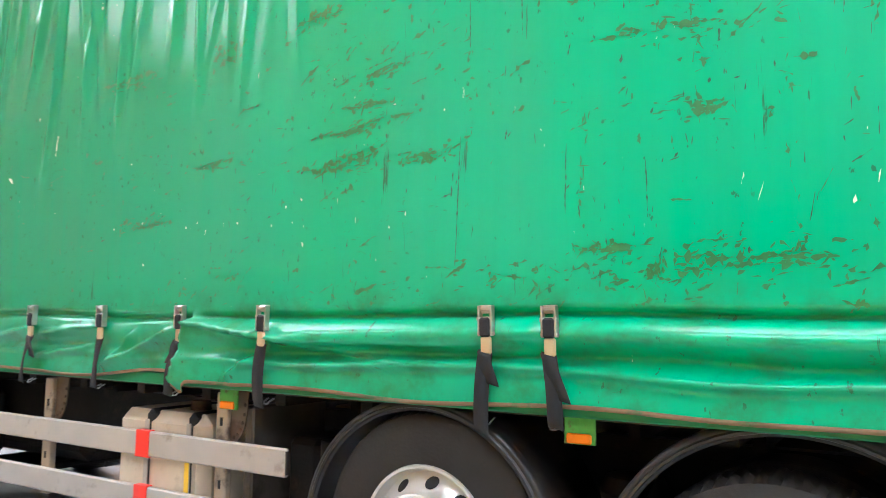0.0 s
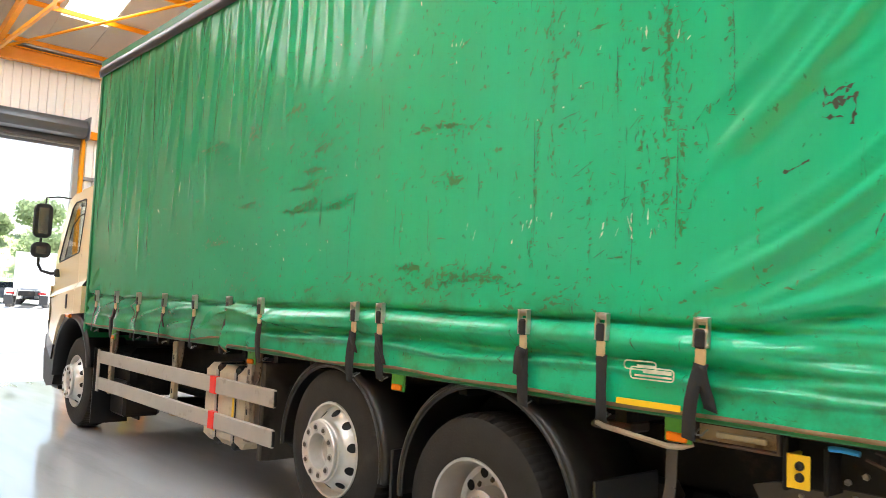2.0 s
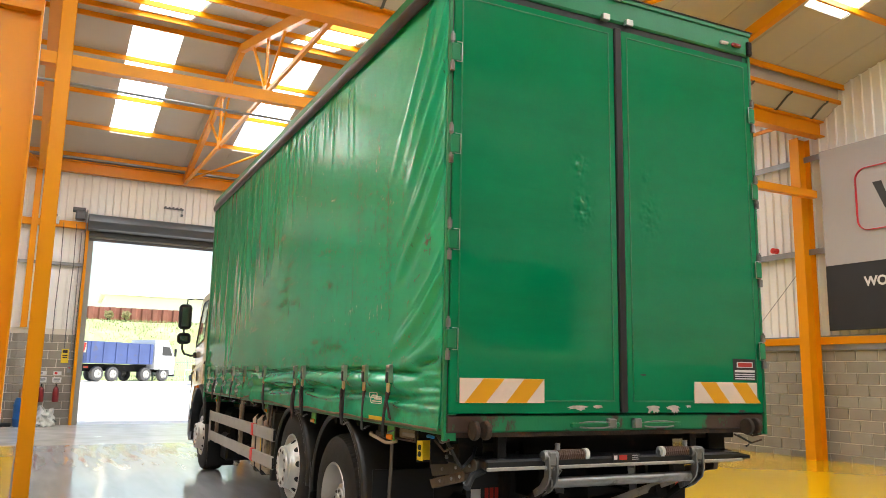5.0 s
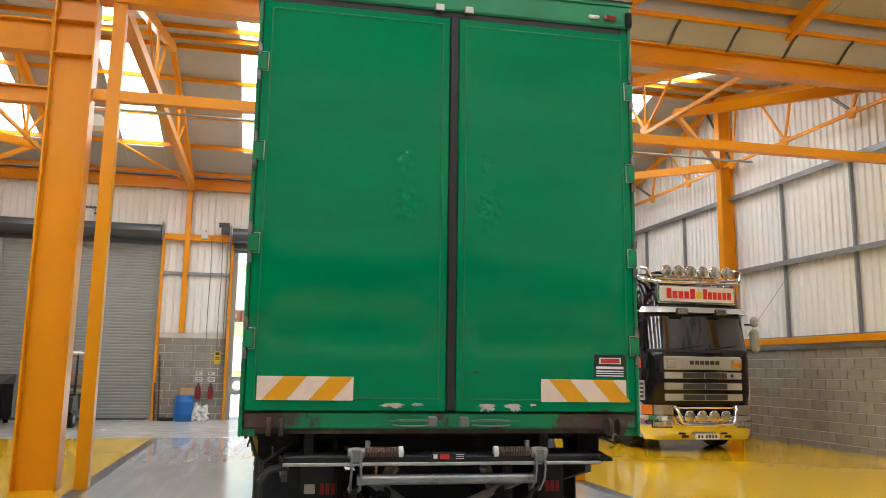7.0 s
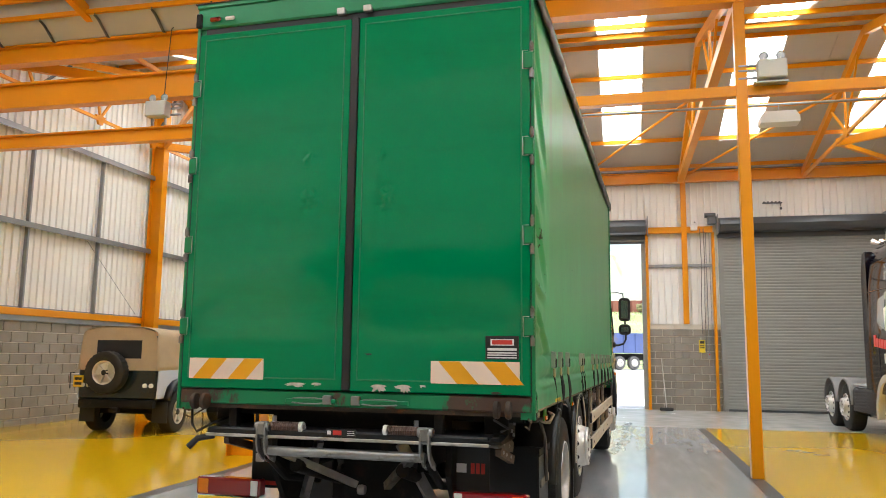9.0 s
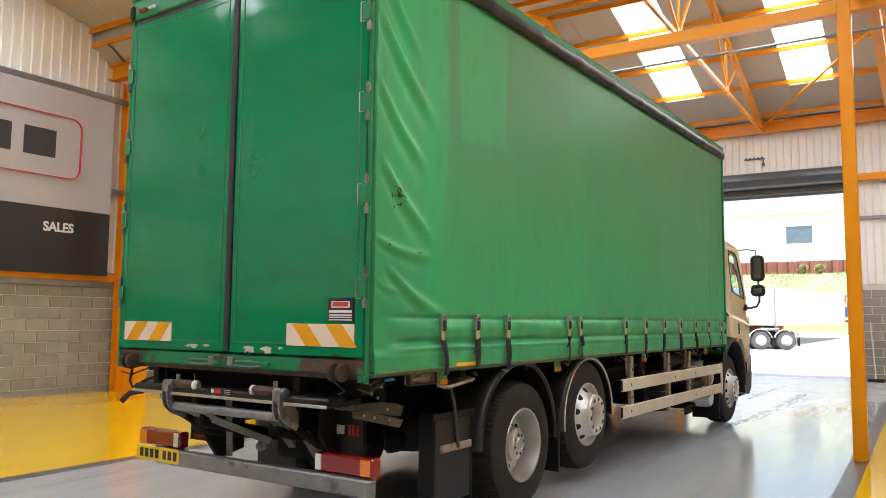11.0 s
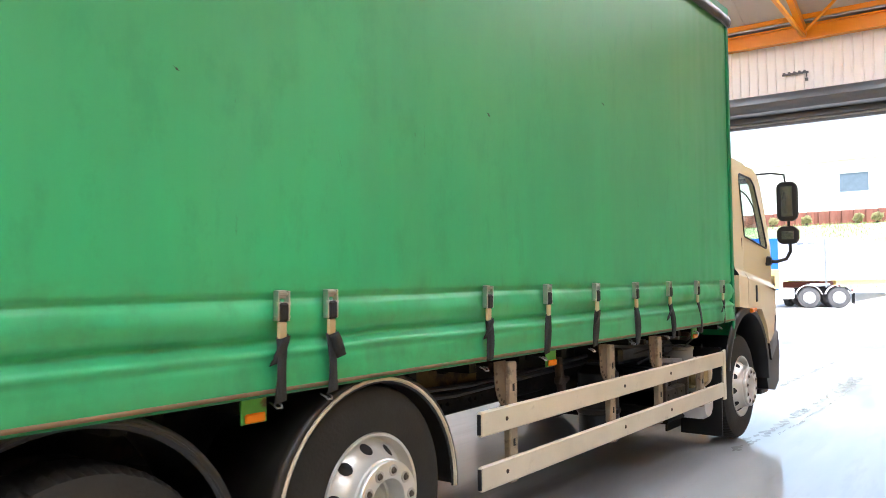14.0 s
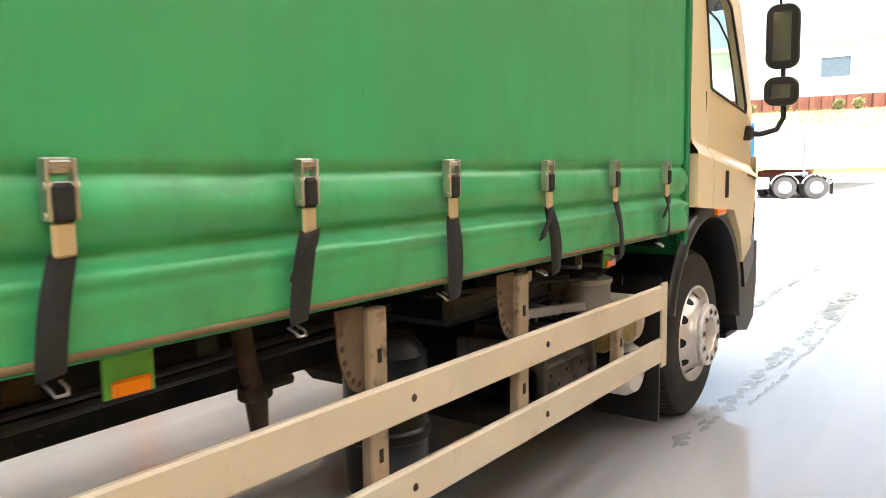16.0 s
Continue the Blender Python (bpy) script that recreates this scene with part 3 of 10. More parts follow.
front = thing("wall_front", "white sheeted wall over blockwork behind the parking bay", "wall", at=B, kind="structure")
mm = Matrix(((0, -1, 0, UF), (1, 0, 0, 0), (0, 0, 1, 0), (0, 0, 0, 1)))
part("liner_sheet", ribbed(VL - 0.3, VR + 0.3, 2.3, lambda u: EAVE + 0.4).moved(mm), CLAD, front)
part("block_core", Shape().box(UF, UF + 0.2, VL - 0.3, VR + 0.3, 0, 2.16), BLOCK, front, smooth=0)
part("capping_beam", Shape().box(UF - 0.1, UF + 0.03, VL, VR, 2.27, 2.42, 0.008), ORANGE, front, "orange painted steel capping beam")
for z in (4.16, 6.12):
    part("sheeting_rail", Shape().box(UF - 0.17, UF - 0.02, VL, VR, z - 0.05, z + 0.05), GREYRAILM, front, "grey galvanised sheeting rail", smooth=0)

# roof: one sheet mesh with its rooflight openings cut out
LIGHTS = ((-8.5, -7.43), (-5.23, -4.16), (-1.95, -0.88), (1.32, 2.39), (4.58, 5.63), (7.82, 8.85))
LU = ((-18.13, -13.5), (-12.6, -7.9), (-4.2, 0.4), (2.4, 6.6))


def roof_sheet():
    s = Shape()
    cuts_u = sorted({UB - 0.4, UR, UV, UR2, UF + 0.4, *[x for p in LU for x in p]})
    cuts_v = sorted({VL - 0.35, VR + 0.35, *[x for p in LIGHTS for x in p]})
    for i in range(len(cuts_u) - 1):
        for j in range(len(cuts_v) - 1):
            u0, u1, v0, v1 = cuts_u[i], cuts_u[i + 1], cuts_v[j], cuts_v[j + 1]
            if any(a <= u0 and u1 <= b for a, b in LU) and any(a <= v0 and v1 <= b for a, b in LIGHTS):
                continue
            n = max(1, int(round((v1 - v0) / 1.0)))
            for k in range(n):
                a, b = v0 + (v1 - v0) * k / n, v0 + (v1 - v0) * (k + 1) / n
                lo, hi = 0.0, 0.1
                vs = [(u, v, roof_z(u) + h) for h in (lo, hi) for u, v in ((u0, a + 0.006), (u1, a + 0.006), (u1, b - 0.006), (u0, b - 0.006))]
                s.add(vs, [(0, 1, 2, 3), (4, 5, 6, 7), (0, 1, 5, 4), (1, 2, 6, 5), (2, 3, 7, 6), (3, 0, 4, 7)])
                s.add([(u0, a - 0.01, roof_z(u0) + 0.02), (u1, a - 0.01, roof_z(u1) + 0.02), (u1, a + 0.01, roof_z(u1) + 0.02), (u0, a + 0.01, roof_z(u0) + 0.02)], [(0, 1, 2, 3)])
    return s


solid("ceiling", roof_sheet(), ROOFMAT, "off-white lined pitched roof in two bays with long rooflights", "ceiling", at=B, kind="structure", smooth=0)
for (u0, u1) in LU:
    for (v0, v1) in LIGHTS:
        s = Shape()
        s.add([(u0, v0, roof_z(u0) + 0.05), (u1, v0, roof_z(u1) + 0.05), (u1, v1, roof_z(u1) + 0.05), (u0, v1, roof_z(u0) + 0.05)], [(0, 1, 2, 3)])
        r = solid("rooflight", s, SKYLIGHT if u0 > UV else SKYLIGHT_REAR, "bright translucent white rooflight strip in the sloping roof", "rooflight", "rooflights", at=B, smooth=0)
        thick(r, 0.012)

# purlins and gutter beams
PUR = (-19.46, -17.83, -16.26, -14.6, -13.3, -12.7, -11.4, -9.8, -8.2, -6.75, -5.6, -3.9, -2.1, -0.4, 0.85, 1.9, 3.4, 5.2, 7.0)
for u in PUR:
    z = roof_z(u)
    s = Shape().box(u - 0.025, u + 0.025, VL, VR, z - 0.125, z - 0.11).box(u - 0.008, u + 0.008, VL, VR, z - 0.11, z - 0.01)
    solid("purlin", s, ORANGE, "orange painted steel purlin under the roof sheets", "purlin", "roof purlins", at=B, smooth=0)
s = Shape().ibeam((UB + 0.2, VL, EAVE - 0.07), (UB + 0.2, VR, EAVE - 0.07), 0.2, 0.34, 0.03)
solid("eaves_beam", s, ORANGE, "deep orange steel eaves beam along the rear wall", "steel beam", at=B, smooth=0)
s = Shape().box(UB + 0.03, UB + 0.42, VL, VR, EAVE + 0.12, EAVE + 0.19)
solid("eaves_gutter", s, GREYRAILM, "dark eaves closing strip above the beam", "gutter", at=B, smooth=0)
s = Shape().ibeam((UV, VL, 6.72), (UV, VR, 6.72), 0.22, 0.34, 0.03)
solid("valley_beam", s, ORANGE, "deep orange steel beam under the roof valley", "steel beam", at=B, smooth=0)
vg = tagged(new("valley_gutter"), "white lined valley gutter hung from dark straps", "gutter")
vg.matrix_basis = B
s = Shape().prism([(UV - 0.47, 7.52), (UV - 0.47, 7.15), (UV - 0.12, 6.90), (UV + 0.12, 6.90), (UV + 0.47, 7.15), (UV + 0.47, 7.52),
                   (UV + 0.44, 7.52), (UV + 0.44, 7.17), (UV + 0.11, 6.93), (UV - 0.11, 6.93), (UV - 0.44, 7.17), (UV - 0.44, 7.52)], 1, VL, VR)
part("trough", s, ROOFMAT, vg, smooth=0)
for sg in (-1, 1):
    part("edge_angle", Shape().box(min(UV + sg * 0.47, UV + sg * 0.53), max(UV + sg * 0.47, UV + sg * 0.53), VL, VR, 7.13, 7.21, 0.004), ORANGE, vg, "orange steel edge angle", smooth=0)
for k in range(20):
    v = VL + 0.55 + k * 1.07
    st = Shape()
    for p, q in zip(((UV + 0.51, 7.20), (UV + 0.51, 7.10), (UV + 0.40, 7.06), (UV + 0.15, 6.87)), ((UV + 0.51, 7.10), (UV + 0.40, 7.06), (UV + 0.15, 6.87), (UV + 0.02, 6.87))):
        st.beam((p[0], v, p[1]), (q[0], v, q[1]), 0.045, 0.014)
    part("strap", st, SHUTDARK, vg, "dark steel gutter strap", smooth=0)
s = Shape().ibeam((UV, -9.1, 5.97), (UV, -4.12, 5.97), 0.2, 0.46, 0.03)
s.box(UV - 0.13, UV + 0.13, -4.13, -4.105, 5.70, 6.24, 0.003)
for z in (5.78, 5.84, 6.10, 6.16):
    s.rod((UV + 0.09, -4.15, z), (UV + 0.09, -4.12, z), 0.014, 6)
solid("crane_beam", s, ORANGE, "heavy orange steel beam between column and side wall", "steel beam", at=B, smooth=0)
s = Shape().ibeam((UV, -9.11, 5.14), (UV, -4.11, 5.14), 0.16, 0.24, 0.02)
solid("tie_beam", s, ORANGE, "orange steel tie beam across the shed", "steel beam", "tie beams", at=B, smooth=0)
s = Shape().beam((UV, -3.55, 5.21), (UV, VR - 0.3, 5.30), 0.14, 0.15)
solid("tie_beam", s, ORANGE, "orange steel tie beam across the shed", "steel beam", "tie beams", at=B, smooth=0)
# level bracing between the side walls and the second chord
for v1, v2 in ((VR - 0.4, 7.15), (VL + 0.4, -6.9)):
    for ua, ub, w, h in ((-13.0, -15.9, 0.10, 0.2), (-13.0, -9.5, 0.09, 0.12), (-6.5, -9.5, 0.10, 0.2), (UB + 0.35, -15.9, 0.09, 0.12)):
        s = Shape().beam((ua, v1, 6.99), (ub, v2, 7.01), w, h)
        solid("wind_brace", s, ORANGE, "orange steel wind brace at truss level", "steel brace", "wind braces", at=B, smooth=0)

# columns
COL = "orange painted steel column standing on the floor"


def column(u, v, w, d, h, name="steel_column", label=COL, plain=False):
    s = Shape()
    if plain:
        s.box(u - w / 2, u + w / 2, v - d / 2, v + d / 2, 0.0, h, 0.008)
    else:
        s.ibeam((u, v, 0.0), (u, v, h), w, d, 0.022, up=(0, 1, 0))
    c = solid(name, s, ORANGE, label, "column", "steel columns", at=B, smooth=20 if plain else 0)
    return c


column(UV, -3.29, 0.16, 0.17, 6.56, plain=True)
column(UV, 3.47, 0.16, 0.15, 6.56, plain=True)
for vc in (-3.83, -9.39):
    s = Shape()
    for v in (vc - 0.256, vc + 0.256):
        s.box(UV - 0.15, UV + 0.15, v - 0.014, v + 0.014, 0.0, 6.54, 0.003)
    s.box(UV - 0.02, UV + 0.02, vc - 0.242, vc + 0.242, 0.0, 6.54)
    for z in (5.73, 6.21):
        s.box(UV - 0.145, UV + 0.145, vc - 0.242, vc + 0.242, z - 0.01, z + 0.01)
    solid("steel_column", s, ORANGE, "massive orange steel column of open H section", "column", "steel columns", at=B, smooth=0)
for u in (UV - 0.3, -13.0, 1.3):
    for v, sg in ((VL, 1), (VR, -1)):
        s = Shape().ibeam((u, v + sg * 0.27, 0.0), (u, v + sg * 0.27, roof_z(u) - 0.35 if u != UV - 0.3 else 6.55), 0.22, 0.36, 0.022, up=(0, 1, 0))
        solid("steel_column", s, ORANGE, "orange steel column against the side wall", "column", "steel columns", at=B, smooth=0)
for v in (-3.5, 3.66):
    s = Shape().box(UB + 0.1, UB + 0.26, v - 0.08, v + 0.08, PIER, EAVE - 0.2, 0.006)
    solid("wall_stanchion", s, ORANGE, "slim orange stanchion on the rear wall", "column", "steel columns", at=B)
for v in (VL + 0.2, VR - 0.2):
    column(UB + 0.3, v, 0.25, 0.25, EAVE, label="orange corner column at the rear wall")

# door frames on the rear wall
for a, b in ((-4.18, -2.16), (2.54, 4.5)):
    s = Shape().box(UB + 0.06, UB + 0.22, a, b, 5.38, 5.57, 0.006)
    solid("door_head_rail", s, ORANGE, "orange steel rail between the roller doors", "steel beam", "door rails", at=B)
    for v in (a, b):
        s = Shape().box(UB + 0.02, UB + 0.2, v - 0.04, v + 0.04, 0.0, 5.38, 0.005)
        solid("door_jamb", s, ORANGE, "slim orange steel door jamb", "door jamb", "door jambs", at=B)
    s = Shape().box(UB + 0.03, UB + 0.1, a + 0.04, b - 0.04, 4.33, 4.42, 0.004)
    solid("wall_rail", s, GREYRAILM, "grey sheeting rail across the pier", "rail", "wall rails", at=B)
for va, vb, ve in ((9.4, VR - 0.3, VR - 0.32), (-8.9, VL + 0.3, VL + 0.32)):
    s = Shape().beam((UB + 0.25, va, 5.75), (UB + 0.25, vb, 6.75), 0.07, 0.08)
    solid("knee_brace", s, ORANGE, "orange diagonal brace in the shed corner", "steel brace", "knee braces", at=B, smooth=0)
    s = Shape().box(UB + 0.06, UB + 0.22, min(va, ve), max(va, ve), 5.38, 5.57, 0.006)
    solid("door_head_rail", s, ORANGE, "orange steel rail between the roller doors", "steel beam", "door rails", at=B)
for v in (-2.05, 2.44, -4.26, 4.73, -8.69, 9.24):
    s = Shape().box(UB - 0.1, UB + 0.05, v - 0.07, v + 0.07, 0, HEAD)
    solid("shutter_guide", s, SHUTTER, "grey steel roller door guide channel", "door guide", "door guides", at=B, smooth=0)

# roller doors: two closed, the middle one rolled up
LH = 0.0935


def slat_mesh(width):
    s = Shape()
    h = LH - 0.014
    pr = [(0.003, 0.0), (0.008, 0.006), (0.0095, 0.02), (0.010, h / 2), (0.0095, h - 0.02), (0.008, h - 0.006), (0.003, h), (-0.002, LH), (-0.012, LH), (-0.012, 0.0)]
    s.prism([(p[0], p[1]) for p in pr], 1, 0.0, width)
    return s.mesh("slat", SHUTTER, 40)


def drum(v0, v1, dark=True):
    d = thing("shutter_drum", "dark rolled shutter drum in its housing over the door", "roller drum", "roller drums", at=B)
    prof = [(0.0, -0.001)] + [(0.23, 0.0), (0.23, v1 - v0), (0.0, v1 - v0 + 0.001)]
    part("roll", Shape().lathe(prof, (UB + 0.27, v0, 5.58), 1, 28, wob=lambda i, j: 0.012 * ((i % 4) == 0) if j in (1, 2) else 0), SHUTDARK, d)
    for v in (v0 - 0.05, v1 + 0.05):
        part("end_plate", Shape().box(UB, UB + 0.50, v - 0.012, v + 0.012, 5.3, 5.88, 0.004), GREYRAILM, d, "grey steel end plate")
    part("motor", Shape().box(UB + 0.2, UB + 0.48, v0 - 0.34, v0 - 0.08, 5.6, 5.84, 0.03).rod((UB + 0.34, v0 - 0.42, 5.88), (UB + 0.34, v0 - 0.1, 5.88), 0.075, 12), SHUTDARK, d, "small dark door motor")
    return d


for k, (v0, v1) in enumerate(OPEN):
    me = slat_mesh(v1 - v0 - 0.06)
    solid("door_head_strip", Shape().box(UB + 0.03, UB + 0.075, v0 - 0.02, v1 + 0.02, 5.22, 5.40, 0.004), SHUTDARK, "dark steel strip along the door head", "door head", "door heads", at=B)
    if k == 1:
        d = thing("roller_door", "rolled-up grey roller shutter over the open doorway", "roller door", "roller doors", at=B)
        for i in range(4):
            part("slat", me, None, d, at=pose(UB + 0.02, v0 + 0.03, 5.13 + i * LH))
        part("bottom_bar", Shape().box(UB - 0.01, UB + 0.07, v0 + 0.03, v1 - 0.03, 5.09, 5.16, 0.006), SHUTDARK, d, "dark bottom bar")
        drum(v0 - 0.05, v1 + 0.02)
    else:
        d = thing("roller_door", "closed grey steel roller shutter door", "roller door", "roller doors", at=B)
        for i in range(57):
            part("slat", me, None, d, at=pose(UB + 0.0, v0 + 0.03, 0.06 + i * LH))
        part("bottom_bar", Shape().box(UB - 0.02, UB + 0.05, v0 + 0.03, v1 - 0.03, 0.004, 0.07, 0.006), SHUTDARK, d, "dark bottom bar")
        drum(v0 + 0.02, v1 - 0.05)
for v in (0.35, 6.5, -6.2):
    s = Shape().box(UB + 0.03, UB + 0.1, v - 0.52, v + 0.04, 6.24, 6.275).rod((UB + 0.08, v, 6.26), (UB + 0.08, v, 6.14), 0.014, 8).rod((UB + 0.08, v, 6.12), (UB + 0.08, v, 6.05), 0.035, 10)
    for k in range(5):
        s.box(UB + 0.05, UB + 0.12, v - 0.5 + 0.11 * k, v - 0.45 + 0.11 * k, 6.275, 6.30)
    solid("door_sensor", s, SHUTDARK, "small dark door sensor bracket on the wall", "sensor", "door sensors", at=B)

# roof trusses
def truss(v, heavy=False):
    t = thing("roof_truss", "orange steel lattice truss spanning the rear bay", "roof truss", "roof trusses", at=B)
    zb = 7.03
    for nm, a, b in (("rafter", UB + 0.2, UR), ("rafter", UR, UV)):
        part(nm, Shape().beam((a, v, roof_z(a) - 0.3), (b, v, roof_z(b) - 0.3), 0.12, 0.2), ORANGE, t, smooth=0)
    part("bottom_chord", Shape().beam((UB + 0.2, v, zb), (UV, v, zb - 0.1), 0.18 if heavy else 0.07, 0.2 if heavy else 0.08), ORANGE, t, smooth=0)
    for un in (-15.0, -10.8):
        part("gusset", Shape().prism([(un - 0.2, zb + 0.1), (un + 0.2, zb + 0.1), (un + 0.09, zb - 0.13), (un - 0.09, zb - 0.13)], 1, v - 0.03, v + 0.03), ORANGE, t, smooth=0)
        for du in (-1.25, 0.0, 1.25):
            ut = un + du
            part("web", Shape().beam((un, v, zb), (ut, v, roof_z(ut) - 0.36), 0.045, 0.05), ORANGE, t, smooth=0)
    return t


for v in (-6.9, 0.35, 7.15):
    truss(v)
for v in (-3.45, 3.6):
    truss(v, True)
for v in (VL + 0.3, VR - 0.3):
    t = thing("roof_truss", "light orange steel lattice truss along the side wall", "roof truss", "roof trusses", at=B)
    for a, b in ((UB + 0.2, UR), (UR, UV)):
        part("rafter", Shape().beam((a, v, roof_z(a) - 0.22), (b, v, roof_z(b) - 0.22), 0.10, 0.14), ORANGE, t, smooth=0)
    part("bottom_chord", Shape().beam((UB + 0.2, v, 7.0), (UV, v, 6.95), 0.06, 0.07), ORANGE, t, smooth=0)
    for k in range(6):
        un = -8.35 - 2.12 * k
        part("gusset", Shape().prism([(un - 0.17, 7.05), (un + 0.17, 7.05), (un + 0.06, 6.84), (un - 0.06, 6.84)], 1, v - 0.03, v + 0.03), ORANGE, t, smooth=0)
        for du in (-1.06, 0.32):
            part("web", Shape().beam((un, v, 7.0), (un + du, v, roof_z(un + du) - 0.26), 0.045, 0.05), ORANGE if du > 0 or k % 2 else SHUTDARK, t, smooth=0)
for v in (-6.9, -3.45, 0.35, 3.6, 7.15):
    for a, b in ((UV, UR2), (UR2, UF)):
        s = Shape().beam((a, v, roof_z(a) - 0.3), (b, v, roof_z(b) - 0.3), 0.12, 0.2)
        solid("rafter", s, ORANGE, "orange steel rafter of the front bay", "rafter", "front bay rafters", at=B, smooth=0)
for va, vb in ((-3.45, -6.9), (3.6, 7.15), (0.35, 3.6)):
    s = Shape().rod((UV, va, 7.0), (UV + 4.5, vb, roof_z(UV + 4.5) - 0.35), 0.05, 8)
    solid("roof_brace", s, ORANGE, "round orange roof brace of the front bay", "steel brace", "roof braces", at=B)
    s = Shape().rod((UB + 0.3, va, 7.1), (UB + 4.6, vb, roof_z(UB + 4.6) - 0.35), 0.035, 8)
    solid("roof_brace", s, ORANGE, "round orange roof brace of the rear bay", "steel brace", "roof braces", at=B)
s = Shape().rod((-10.4, -9.6, 6.37), (-10.4, 9.6, 6.37), 0.025, 8)
solid("cable_conduit", s, GREYRAILM, "thin grey conduit across the roof space", "conduit", at=B)
BOXWHITE = mat("white_lamp_casing", (0.72, 0.71, 0.68), rough=0.4, var=0.04)
for v in (4.75, -4.55):
    l = thing("ceiling_lamp", "white box luminaire hung below the trusses", "lamp", "roof lamps", at=B)
    part("casing", Shape().prism([(v - 0.35, 5.98), (v + 0.35, 5.98), (v + 0.35, 6.1), (v + 0.28, 6.2), (v - 0.28, 6.2), (v - 0.35, 6.1)], 0, -10.6, -10.25), BOXWHITE, l)
    part("hanger", Shape().rod((-10.4, v, 6.2), (-10.4, v, 6.36), 0.012, 6), GREYRAILM, l)
for v, z in ((3.85, 5.36), (-5.62, 5.38)):
    e = thing("emergency_light", "grey emergency light box with two round lamp heads", "emergency light", "emergency lights", at=B)
    w = 0.38
    part("box", Shape().box(UV + 0.08, UV + 0.26, v - w / 2, v + w / 2, z, z + 0.26, 0.015), mat("grey_lamp_box", (0.5, 0.5, 0.47), rough=0.45), e)
    for dv in (-0.1, 0.12):
        part("lamp_head", Shape().lathe([(0.0, -0.035), (0.04, -0.03), (0.058, 0.0), (0.064, 0.02), (0.056, 0.024), (0.05, 0.012), (0.0, 0.014)], (UV + 0.17, v + dv, z + 0.325), 0, 20), GALV, e, "round chromed lamp head")
        part("stem", Shape().rod((UV + 0.17, v + dv, z + 0.26), (UV + 0.17, v + dv, z + 0.31), 0.015, 8), STEEL, e)
    for dz in (0.06, 0.17, 0.24):
        part("bracket", Shape().box(UV + 0.04, UV + 0.09, v - 0.42 if v > 0 else v - 0.1, v - 0.1 if v > 0 else v + 0.36, z + dz - 0.012, z + dz + 0.012, 0.003), GREYRAILM, e)
    if v < 0:
        for dv in (-0.12, 0.12):
            part("prop", Shape().box(UV + 0.1, UV + 0.14, v + dv - 0.015, v + dv + 0.015, 5.26, z, 0.003), GREYRAILM, e)
        part("cable", Shape().tube([(UV + 0.16, v + 0.1, z + 0.4), (UV + 0.17, v + 0.12, z + 0.7), (UV + 0.16, v + 0.16, 6.9), (UV + 0.13, v + 0.3, 7.04), (UV + 0.13, v + 1.4, 7.05)], 0.008, 6), SEAL, e)
    else:
        part("tray", Shape().box(UV + 0.1, UV + 0.24, v - 0.24, v + 0.2, z - 0.07, z - 0.04, 0.004), GREYRAILM, e)

# ---- the lorry: rear doors at x = 0, nose towards -x ----
lorry = thing("curtain_sided_lorry", "green curtain-sided rigid lorry with a beige cab, parked in the shed", "lorry")
BX = (-0.804, -1.27, -1.72, -2.84, -3.10, -4.23, -4.85, -5.47, -6.095, -6.73, -7.38, -8.015)
X1, HW = -8.42, 1.25


def top_z(x):
    return 4.12 + 0.085 * (-x / 8.42)


def smooth(a, b, t):
    t = max(0.0, min(1.0, (t - a) / (b - a)))
    return t * t * (3 - 2 * t)


def gauss(t, w):
    return math.exp(-(t / w) ** 2)


def nz(x, y, z=0.0):
    return noise.noise(Vector((x, y, z)))


def pull(x):
    """How close x is to the nearest buckle, 1 at a buckle."""
    return max(gauss(x - b, 0.06) for b in BX)


def pulls(x, z, lines):
    """Ridges of tight cloth along slanting lines: ends, height and width of each."""
    d = 0.0
    for xa, za, xb, zb, a, w in lines:
        ux, uz = xb - xa, zb - za
        ln = math.hypot(ux, uz)
        t = ((x - xa) * ux + (z - za) * uz) / (ln * ln)
        if -0.25 < t < 1.1:
            s = ((z - za) * ux - (x - xa) * uz) / ln + 0.03 * math.sin(3 * t)
            ww = w * (1.5 - 0.7 * t)
            d += a * (gauss(s, ww) - 0.6 * gauss(s + 2 * ww, 1.3 * ww)) * smooth(-0.2, 0.35, t) * smooth(1.12, 0.9, t)
    return d


PULLS_NEAR = ((-0.80, 2.18, -0.12, 2.80, 0.026, 0.032), (-0.74, 2.45, -0.13, 3.05, 0.015, 0.024), (-0.66, 2.75, -0.13, 3.45, 0.024, 0.03),
              (-0.60, 3.10, -0.12, 3.80, 0.020, 0.028), (-0.82, 1.70, -0.11, 2.12, 0.026, 0.032), (-0.60, 1.92, -0.11, 2.27, 0.012, 0.02),
              (-0.78, 1.57, -0.15, 1.74, 0.022, 0.032), (-0.45, 2.42, -0.12, 2.58, 0.010, 0.018), (-0.9, 2.95, -0.3, 3.9, 0.014, 0.03))
PULLS_FINE = ((-0.70, 2.30, -0.14, 2.92, 0.012, 0.012), (-0.62, 2.60, -0.14, 3.25, 0.012, 0.013), (-0.74, 1.80, -0.12, 2.20, 0.012, 0.012), (-0.5, 2.9, -0.13, 3.6, 0.011, 0.012), (-0.66, 1.63, -0.12, 1.92, 0.010, 0.011))
